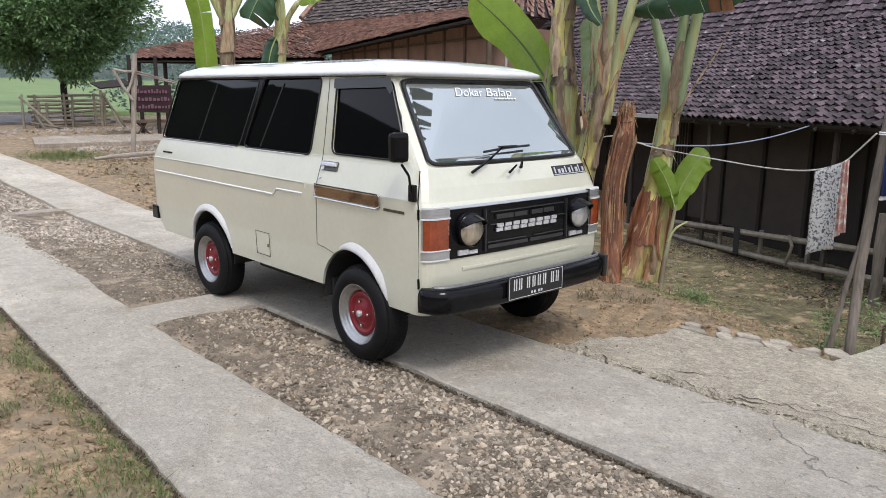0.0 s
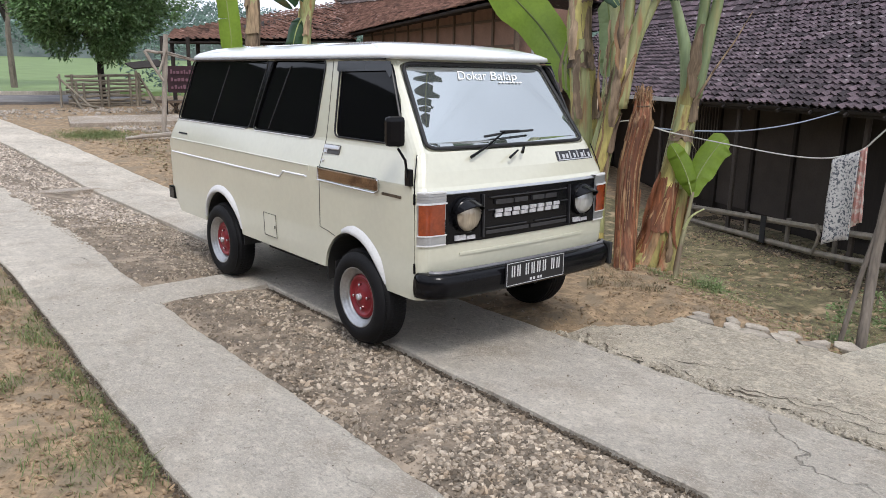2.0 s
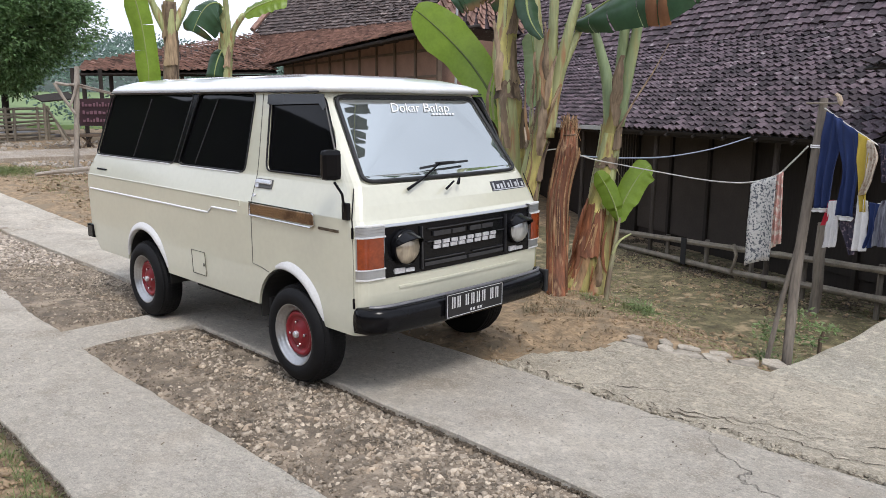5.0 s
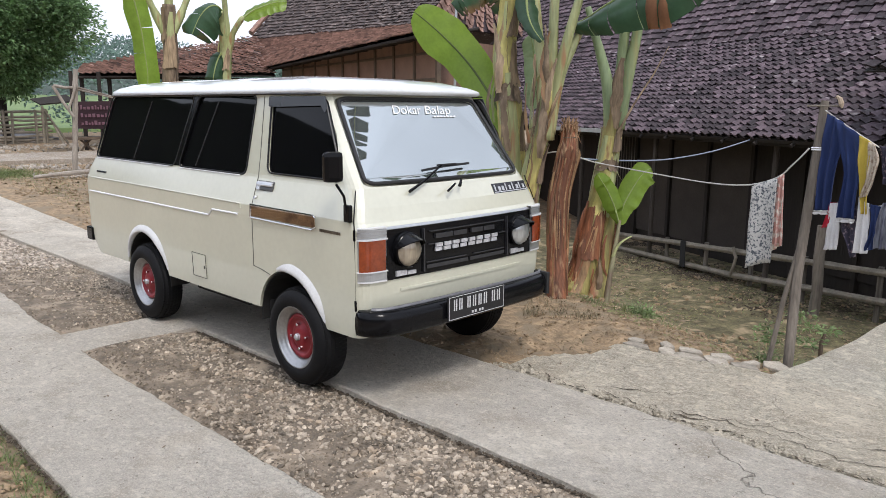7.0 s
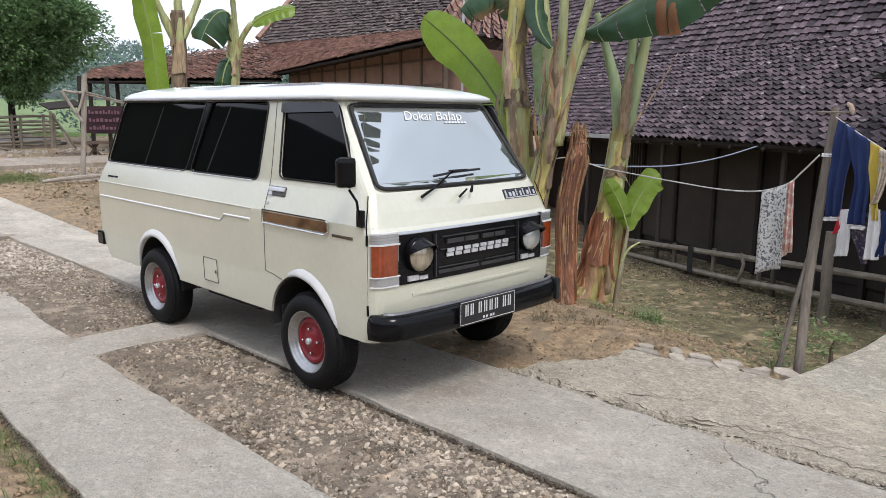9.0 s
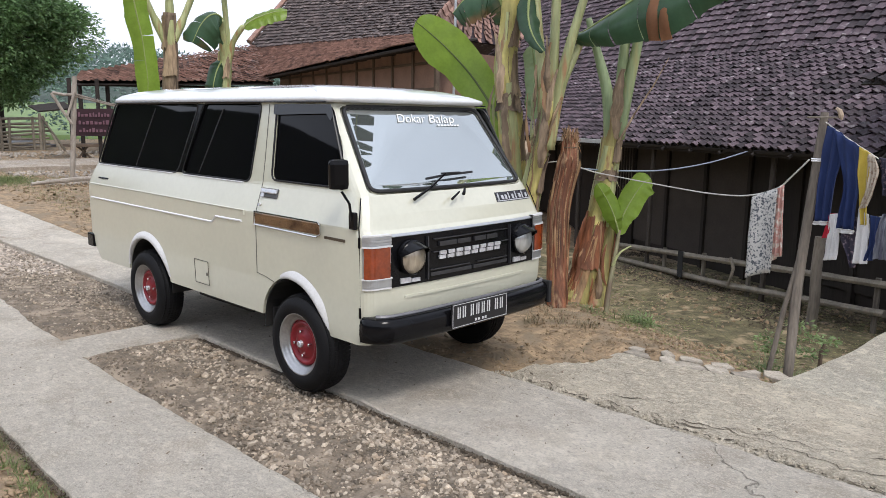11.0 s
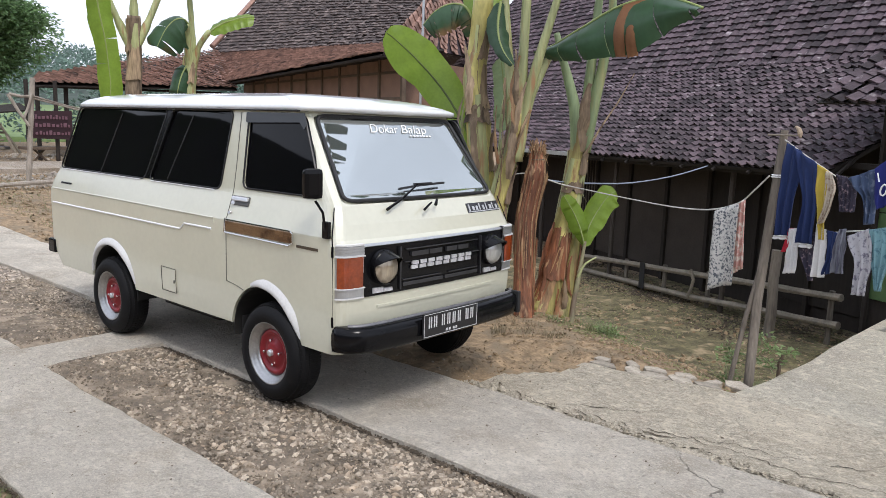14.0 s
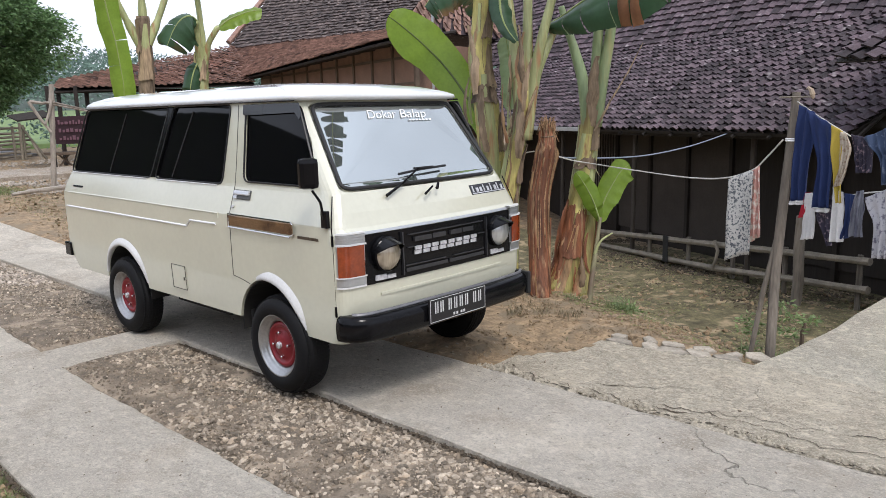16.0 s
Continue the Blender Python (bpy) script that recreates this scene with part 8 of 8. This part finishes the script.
for p, q in (((-17.3, 1.85, gzz - 0.05), (-17.7, 1.95, gzz + 0.80)), ((-16.9, 2.5, gzz - 0.05), (-17.7, 1.9, gzz + 0.74)), ((-16.8, 2.2, gzz - 0.05), (-17.6, 2.15, gzz + 0.40)),
             ((-17.3, 4.3, gzz - 0.05), (-17.75, 3.85, gzz + 0.90)), ((-17.2, 4.15, gzz - 0.05), (-17.75, 4.0, gzz + 0.70)), ((-16.7, 2.75, gzz - 0.04), (-17.2, 2.0, gzz + 0.12))):
    b = bmesh.new()
    tube(b, [p, q], [0.034, 0.026], 7, wobble=0.2)
    part("gate_strut", b, GATE_WOOD, gate)

# long low concrete path, a plank and a broken kerb on the far verge
b = bmesh.new()
za, zb = ground_z(-12.85, 0), ground_z(-14.2, 0)
slab(b, [(-14.3, 1.25, zb + 0.07), (-12.9, 0.95, za + 0.07), (-12.8, 5.2, za + 0.07), (-14.2, 5.6, zb + 0.07)], 0.2)
solid("path_slab", b, DUSTY, "long low concrete path across the far verge", "pavement", kind="structure")
b = bmesh.new()
lz = ground_z(-10.55, 1.8)
tube(b, [(-10.48, 1.27, lz + 0.05), (-10.52, 1.6, lz + 0.075), (-10.56, 1.95, lz + 0.085), (-10.62, 2.6, lz + 0.10), (-10.66, 3.2, lz + 0.09)], [0.028, 0.036, 0.04, 0.04, 0.036], 8, wobble=0.2)
solid("log", b, OLD_BAMBOO, "pale bamboo pole lying on the verge", "log")
b = bmesh.new()
slab(b, [(-22.4, -9, ground_z(-22.4, 0) + 0.05), (-19.0, -9, ground_z(-19.0, 0) + 0.05), (-18.9, 4.6, ground_z(-18.9, 0) + 0.05), (-22.4, 4.8, ground_z(-22.4, 0) + 0.05)], 0.3)
solid("far_road", b, material("grey_road", (0.20, 0.19, 0.185), 0.9, vary=0.4, scale=1.5, fine=20, bump=0.3, stain=(0.32, 0.28, 0.24), stain_scale=0.8, stain_cut=0.55), "grey road beyond the pen fence", "road", kind="structure")
b = bmesh.new()
slab(b, [(-22.62, -9, ground_z(-22.6, 0) + 0.16), (-22.40, -9, ground_z(-22.4, 0) + 0.16), (-22.40, 4.8, ground_z(-22.4, 0) + 0.16), (-22.62, 4.8, ground_z(-22.6, 0) + 0.16)], 0.4)
solid("kerb", b, CONCRETE, "low pale kerb between road and rice field", "kerb", kind="structure")

# ---- rice field, wooded hill ----
bm = bmesh.new()
fx = [-22.55, -22.65] + [-22.9 - 4.5 * i for i in range(22)]
fy = [-60 + 5 * j for j in range(45)]
g = [[bm.verts.new((x, y, ground_z(x, 0) + (0.12 if x < -22.6 else -0.15) + 0.06 * noise.noise((x * 0.4, y * 0.4, 0)))) for y in fy] for x in fx]
for i in range(len(fx) - 1):
    for j in range(len(fy) - 1):
        bm.faces.new((g[i][j], g[i][j + 1], g[i + 1][j + 1], g[i + 1][j]))
solid("rice_field", bm, RICE, "bright green young rice field", "field", smooth=True, kind="structure")


def foliage(count, place, size, seed):
    """Many small bent leaves; place gives a centre and an outward direction."""
    rnd = random.Random(seed)
    verts, faces = [], []
    for _ in range(count):
        p, o = place(rnd)
        r = size * rnd.uniform(0.6, 1.3)
        d = Vector((o[0] + rnd.gauss(0, 0.7), o[1] + rnd.gauss(0, 0.7), o[2] * 0.6 - 0.15 + rnd.gauss(0, 0.5))).normalized()
        s = d.orthogonal().normalized()
        s = (Matrix.Rotation(rnd.uniform(0, 6.28), 3, d) @ s)
        n = d.cross(s)
        k = len(verts)
        p = Vector(p)
        verts += [tuple(v) for v in (p, p + d * r * 0.5 + s * r * 0.21 + n * r * 0.06, p + d * r - n * r * 0.16, p + d * r * 0.5 - s * r * 0.21 + n * r * 0.06, p + d * r * 0.5 - n * r * 0.05)]
        faces += [(k, k + 1, k + 4), (k + 1, k + 2, k + 4), (k + 2, k + 3, k + 4), (k + 3, k, k + 4)]
    return verts, faces


def crown_part(name, verts, faces, mat, parent, label):
    me = bpy.data.meshes.new(name)
    me.from_pydata(verts, [], faces)
    me.materials.append(mat)
    me.update()
    o = new(name, me)
    o.parent = parent
    return tagged(o, label, kind="stuff")


def tree(base, height, radius, seed, label, leaves, size, mat, name="tree", group="", clusters=46, squash=0.85, shift=0.0, bark=None):
    rnd = random.Random(seed)
    t = thing(name, label, "tree", group=group)
    bx, by, bz = base
    b = bmesh.new()
    top = Vector((bx + 0.1, by + 0.1, bz + height * 0.55))
    tube(b, smooth_path([(bx, by, bz - 0.1), (bx + 0.05, by - 0.03, bz + height * 0.2), (bx + 0.02, by + 0.06, bz + height * 0.38), top], 4), [0.05 * radius - 0.0027 * radius * i for i in range(13)], 8, wobble=0.15)
    part("trunk", b, bark or WOOD_DARK, t)
    centre = Vector((bx, by + shift, bz + height - radius * squash))
    cl = []
    for k in range(clusters):
        d = Vector((rnd.gauss(0, 1), rnd.gauss(0, 1), rnd.gauss(0, 1) * 0.9)).normalized()
        q = centre + Vector((d.x * radius, d.y * radius, d.z * radius * squash)) * rnd.uniform(0.55, 0.95)
        cl.append((q, radius * rnd.uniform(0.20, 0.38)))
        if k % 5 == 0:
            b = bmesh.new()
            s0 = Vector((bx, by, bz + height * rnd.uniform(0.22, 0.5)))
            tube(b, smooth_path([s0, s0.lerp(q, 0.5) + Vector((0, 0, 0.1 * radius)), q], 4), [0.03 * radius - 0.0026 * radius * i for i in range(9)], 6)
            part("limb", b, WOOD_DARK, t)

    def place(r):
        c, rad = r.choice(cl)
        d = Vector((r.gauss(0, 1), r.gauss(0, 1), r.gauss(0, 1))).normalized()
        return c + d * rad * r.uniform(0.5, 1.0), (c - centre).normalized() * 0.6 + d * 0.6
    crown_part("crown", *foliage(leaves, place, size, seed), mat, t, "dense dark green leaves")
    return t


tree((-18.7, 3.25, ground_z(-18.7, 3.2)), 5.0, 2.15, 5, "broad leafy dark green tree beside the rice field", 84000, 0.115, TREE_LEAF, clusters=80, shift=-0.08)
tree((-26.0, 2.45, ground_z(-26.0, 2.45)), 9.0, 2.3, 8, "slender pale-barked tree at the edge of the rice field", 9000, 0.2, HAZED_LEAF, clusters=30, shift=-0.6, bark=POST)

bm = bmesh.new()
hill = []
for i in range(70):
    a = radians(120 + 90 * i / 69)
    row = []
    for d, h in ((118, 0.0), (128, 0.25), (145, 0.6), (170, 0.92), (200, 1.0)):
        top = 9.6 + 2.8 * noise.noise((a * 5, 0, 1)) + 2.0 * noise.noise((a * 13, 2, 1)) - 3.5 * step(radians(165), radians(195), a)
        row.append(bm.verts.new((3.4 + d * math.cos(a), -3 + d * math.sin(a), 2.2 + top * h)))
    hill.append(row)
for r0, r1 in zip(hill, hill[1:]):
    for k in range(4):
        bm.faces.new((r0[k], r1[k], r1[k + 1], r0[k + 1]))
# hill colour lightened and greyed to carry the distance haze
HILL = material("hazed_hill", (0.13, 0.165, 0.14), 0.95, vary=0.5, scale=0.15, fine=0.8, bump=0.5)
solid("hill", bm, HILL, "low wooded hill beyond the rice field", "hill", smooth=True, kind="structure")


def wood_place(rnd):
    a = radians(rnd.uniform(122, 208))
    k = rnd.random()
    d = 117 + 60 * k
    h = lerp([(117, 0.0), (128, 0.25), (145, 0.6), (170, 0.92), (200, 1.0)], d)
    top = 9.6 + 2.8 * noise.noise((a * 5, 0, 1)) + 2.0 * noise.noise((a * 13, 2, 1)) - 3.5 * step(radians(165), radians(195), a)
    c = Vector((3.4 + d * math.cos(a), -3 + d * math.sin(a), 2.2 + top * h))
    key = (round(c.x / 5), round(c.y / 5))
    rr = random.Random(key[0] * 131 + key[1])
    cc = Vector((key[0] * 5 + rr.uniform(-2, 2), key[1] * 5 + rr.uniform(-2, 2), c.z + rr.uniform(0.5, 2.2)))
    dd = Vector((rnd.gauss(0, 1), rnd.gauss(0, 1), abs(rnd.gauss(0, 1)))).normalized()
    return cc + dd * rr.uniform(1.8, 3.2), dd


stuff("hill_wood", *foliage(60000, wood_place, 0.75, 77), HAZED_LEAF, "far hazy green woodland on the hill", "woodland")


def bush_place(rnd):
    k = rnd.randrange(40)
    rr = random.Random(k)
    c = Vector((-17 - rr.random() * 6, 5.5 + rr.random() * 9, 0.8 + rr.random() * 1.3))
    d = Vector((rnd.gauss(0, 1), rnd.gauss(0, 1), rnd.gauss(0, 1))).normalized()
    return c + d * rr.uniform(0.5, 0.9), d


stuff("bushes", *foliage(7000, bush_place, 0.16, 78), HAZED_LEAF, "green bushes behind the stall", "bushes")

# ---- grass, weeds, litter ----


def blades(count, place, h0, h1, seed):
    rnd = random.Random(seed)
    verts, faces = [], []
    for _ in range(count):
        x, y, k = place(rnd)
        z = earth_z(x, y) - 0.004
        h = rnd.uniform(h0, h1) * k
        a = rnd.uniform(0, 6.28)
        dx, dy = math.cos(a), math.sin(a)
        lean = rnd.uniform(0.4, 1.8) * h
        w = 0.0011 + 0.0014 * rnd.random()
        q = len(verts)
        verts += [(x - dy * w, y + dx * w, z), (x + dy * w, y - dx * w, z), (x + dx * lean * 0.4 + dy * w, y + dy * lean * 0.4 - dx * w, z + h * 0.65), (x + dx * lean * 0.4 - dy * w, y + dy * lean * 0.4 + dx * w, z + h * 0.65), (x + dx * lean, y + dy * lean, z + h * 0.9)]
        faces += [(q, q + 1, q + 2, q + 3), (q + 3, q + 2, q + 4)]
    return verts, faces


TUFTS = []
tuft_rnd = random.Random(61)
for _ in range(64):
    x = 1.8 - 8 * tuft_rnd.random() ** 1.2
    edge = tuft_rnd.random() < 0.6
    TUFTS.append((x, -2.06 - 0.033 * max(-3.0, x) - (abs(tuft_rnd.gauss(0, 0.05)) if edge else tuft_rnd.uniform(0.1, 1.6)), tuft_rnd.uniform(0.02, 0.08), tuft_rnd.uniform(0.5, 1.1)))
# fuller tufts at the edge of the near track
TUFTS += [(-1.22, -2.09, 0.06, 1.3), (-1.35, -2.13, 0.07, 1.2), (-0.75, -2.10, 0.06, 1.2), (-0.55, -2.12, 0.05, 1.1), (-0.62, -2.40, 0.05, 1.3), (-0.2, -2.1, 0.04, 1.0), (0.35, -2.16, 0.10, 1.1), (0.55, -2.24, 0.12, 1.1),
          (0.45, -2.40, 0.12, 1.0), (0.20, -2.45, 0.10, 0.9), (-1.6, -2.45, 0.12, 1.0), (-1.8, -2.7, 0.15, 0.9), (-2.6, -2.1, 0.06, 1.1), (-3.4, -2.1, 0.08, 1.0)] * 2


def near_grass(rnd):
    if rnd.random() < 0.03:
        return rnd.uniform(-7, 1.8), -2.1 - abs(rnd.gauss(0, 0.6)), 0.5
    c = rnd.choice(TUFTS)
    return c[0] + rnd.gauss(0, c[2] * 1.5), min(c[1] + rnd.gauss(0, c[2]), -2.03 - 0.033 * max(-3.0, c[0])), c[3]


stuff("grass", *blades(6200, near_grass, 0.015, 0.062, 31), GRASS, "sparse tufts of grass along the track's edge", "grass")
DRY = leafy("dry_grass", (0.36, 0.29, 0.16), 0.8, 0.35, 0.2)


def straw_place(rnd):
    return rnd.uniform(-6, 1.8), -2.08 - abs(rnd.gauss(0, 0.6)), rnd.uniform(0.3, 1.0)


stuff("dry_grass", *blades(3000, straw_place, 0.008, 0.035, 35), DRY, "straw-coloured dry grass along the track", "grass")


def left_clods(rnd):
    x, y = rnd.uniform(-6, 1.8), -2.08 - abs(rnd.gauss(0, 0.7))
    return x, y, ground_z(x, y) - 0.012, 1.0


stuff("clods", *chips(6000, left_clods, lambda r: 0.004 + 0.014 * r.random() ** 3, 36), DIRT, "loose clods of dry earth beside the track", "clods")


def yard_weeds(rnd):
    cs = ((0.10, 2.75, 0.18), (1.75, 2.15, 0.22), (0.52, 2.35, 0.16), (1.9, 2.3, 0.15), (1.2, 2.4, 0.5), (0.3, 3.6, 0.9), (0.9, 3.4, 0.7))
    c = rnd.choice(cs)
    return c[0] + rnd.gauss(0, c[2]), c[1] + rnd.gauss(0, c[2]), 1.0


stuff("weeds", *blades(700, yard_weeds, 0.015, 0.045, 32), GRASS, "low green weeds in the yard", "weeds")


def pole_tufts(rnd):
    c = rnd.choice(((1.62, 2.02, 0.05), (1.86, 2.02, 0.06), (1.92, 2.2, 0.06), (1.70, 2.25, 0.05), (0.38, 2.40, 0.10), (0.50, 2.33, 0.08), (0.02, 2.30, 0.05)))
    return c[0] + rnd.gauss(0, c[2]), c[1] + rnd.gauss(0, c[2]), 0.6 if c[0] < 0.3 else 1.0


stuff("tall_weeds", *blades(520, pole_tufts, 0.05, 0.15, 38), leafy("pale_weed", (0.24, 0.29, 0.13), 0.6, 0.3, 0.3), "pale green weeds by the clothes pole and in the yard", "weeds")


def dry_weed_place(rnd):
    c = rnd.choice(((-0.05, 1.55, 0.05), (0.37, 1.72, 0.05), (0.10, 1.75, 0.10), (-0.3, 1.9, 0.12)))
    return c[0] + rnd.gauss(0, c[2]), c[1] + rnd.gauss(0, c[2]), 1.0


stuff("dry_weeds", *blades(260, dry_weed_place, 0.03, 0.11, 39), leafy("dry_weed", (0.27, 0.23, 0.14), 0.8, 0.4, 0.1), "dry brown weeds before the van's nose", "weeds")


def far_grass(rnd):
    if rnd.random() < 0.6:
        return -11.6 + rnd.gauss(0, 0.35), 1.05 + rnd.gauss(0, 0.32), 1.0
    x = rnd.uniform(-13, -5)
    return x, 1.0 + abs(rnd.gauss(0, 0.8)), 0.7


stuff("verge_grass", *blades(9000, far_grass, 0.02, 0.075, 33), GRASS, "patchy grass on the far verge", "grass")


def weed_leaves(rnd):
    k = rnd.randrange(12)
    c = ((1.85, 2.08, 0.05), (1.80, 2.20, 0.12), (1.70, 2.05, 0.0), (1.9, 2.25, 0.0), (0.45, 2.35, -0.05), (0.55, 2.3, -0.06), (0.40, 2.45, -0.08), (1.95, 2.1, 0.15), (1.72, 2.2, 0.2), (1.60, 2.02, 0.10), (1.63, 1.96, 0.05), (1.58, 2.06, 0.03))[k]
    d = Vector((rnd.gauss(0, 1), rnd.gauss(0, 1), abs(rnd.gauss(0, 0.7)))).normalized()
    c = Vector(c)
    if c.z < 0.03:
        c.z = earth_z(c.x, c.y) + 0.03
    return c + d * 0.09 * rnd.random(), d


stuff("broad_weeds", *foliage(540, weed_leaves, 0.042, 34), leafy("broad_weed", (0.27, 0.36, 0.15), 0.55, 0.4, 0.35), "small broad-leaved weeds by the clothes pole", "weeds")


def litter(count, seed, small, large):
    rnd = random.Random(seed)
    verts, faces = [], []
    while len(faces) < count:
        s = rnd.uniform(2.0, 5.9)
        u = rnd.uniform(-4.5, 1.4)
        x, y = U.x * u + N.x * s, U.y * u + N.y * s
        if x > ramp_edge(y) - 0.05:
            continue
        if noise.noise((x * 1.5, y * 1.5, 4)) < -0.25 + 0.5 * rnd.random() - 0.35 * step(4.5, 5.5, s):
            continue
        z = earth_z(x, y) + rnd.uniform(-0.001, 0.006)
        r = rnd.uniform(small, large)
        a = rnd.uniform(0, 6.28)
        k = len(verts)
        for i, (px, py) in enumerate(((1, 0), (0, 0.45), (-1, 0), (0, -0.45))):
            verts.append((x + r * (px * math.cos(a) - py * math.sin(a)), y + r * (px * math.sin(a) + py * math.cos(a)), z + rnd.uniform(0, 0.5 * r)))
        faces.append((k, k + 1, k + 2, k + 3))
    return verts, faces


def mossy(x, y):
    s = across(x, y)
    edge = 0.5 * noise.noise((x * 1.1, y * 1.1, 40)) + 0.35 * noise.noise((x * 3.3, y * 3.3, 41)) + 0.2 * noise.noise((x * 9, y * 9, 42))
    return 2.35 < s + 0.5 * edge and s < 6.2 and x < ramp_edge(y) - 0.03 and edge > -0.10 - 0.35 * step(3.2, 5.0, s) + 0.25 * (1 - step(2.4, 3.0, s))


MOSS = material("mossy_soil", (0.215, 0.185, 0.095), 0.95, vary=0.9, scale=9, bump=1.0, fine=40, stain=(0.34, 0.265, 0.16), stain_scale=5, stain_cut=0.55)
sheet("yard_moss", mossy, [-4.6 + 0.05 * i for i in range(136)], [1.7 + 0.05 * j for j in range(112)], lambda x, y: earth_z(x, y) + 0.006 + 0.004 * noise.noise((x * 14, y * 14, 3)), MOSS,
      "damp olive-brown mossy soil in the yard", "soil")
stuff("leaf_litter", *litter(2600, 41, 0.012, 0.036), HUSK, "brown dead leaves scattered over the yard", "leaf litter")
stuff("green_litter", *litter(20000, 43, 0.007, 0.022), leafy("moss_bits", (0.24, 0.235, 0.10), 0.8, 0.3, 0.1), "small creeping weeds in the yard", "weeds")


def yard_bits(rnd):
    s, u = rnd.uniform(2.2, 6.0), rnd.uniform(-4.6, 1.3)
    x, y = U.x * u + N.x * s, U.y * u + N.y * s
    if x > ramp_edge(y) - 0.05 or noise.noise((x * 1.2, y * 1.2, 14)) < 0.0 - 0.4 * step(4.6, 5.4, s):
        return None, 0, 0, 0
    return x, y, ground_z(x, y) - 0.015, 1.0


stuff("clods", *chips(1500, yard_bits, lambda r: 0.008 + 0.03 * r.random() ** 3, 45), DIRT, "small clods and stones in the yard", "clods")


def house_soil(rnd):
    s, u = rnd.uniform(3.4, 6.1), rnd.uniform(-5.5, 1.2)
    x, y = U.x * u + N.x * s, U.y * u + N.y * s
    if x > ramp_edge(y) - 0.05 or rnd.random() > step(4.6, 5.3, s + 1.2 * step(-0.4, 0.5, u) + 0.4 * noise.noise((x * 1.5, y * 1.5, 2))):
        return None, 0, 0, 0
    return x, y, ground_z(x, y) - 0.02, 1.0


# soil tone darkened further to carry the shade below the eaves
DARK_SOIL = material("dark_soil_eave_shade", (0.125, 0.098, 0.068), 0.95, vary=0.5, scale=6, bump=0.5, per_piece=0.4)
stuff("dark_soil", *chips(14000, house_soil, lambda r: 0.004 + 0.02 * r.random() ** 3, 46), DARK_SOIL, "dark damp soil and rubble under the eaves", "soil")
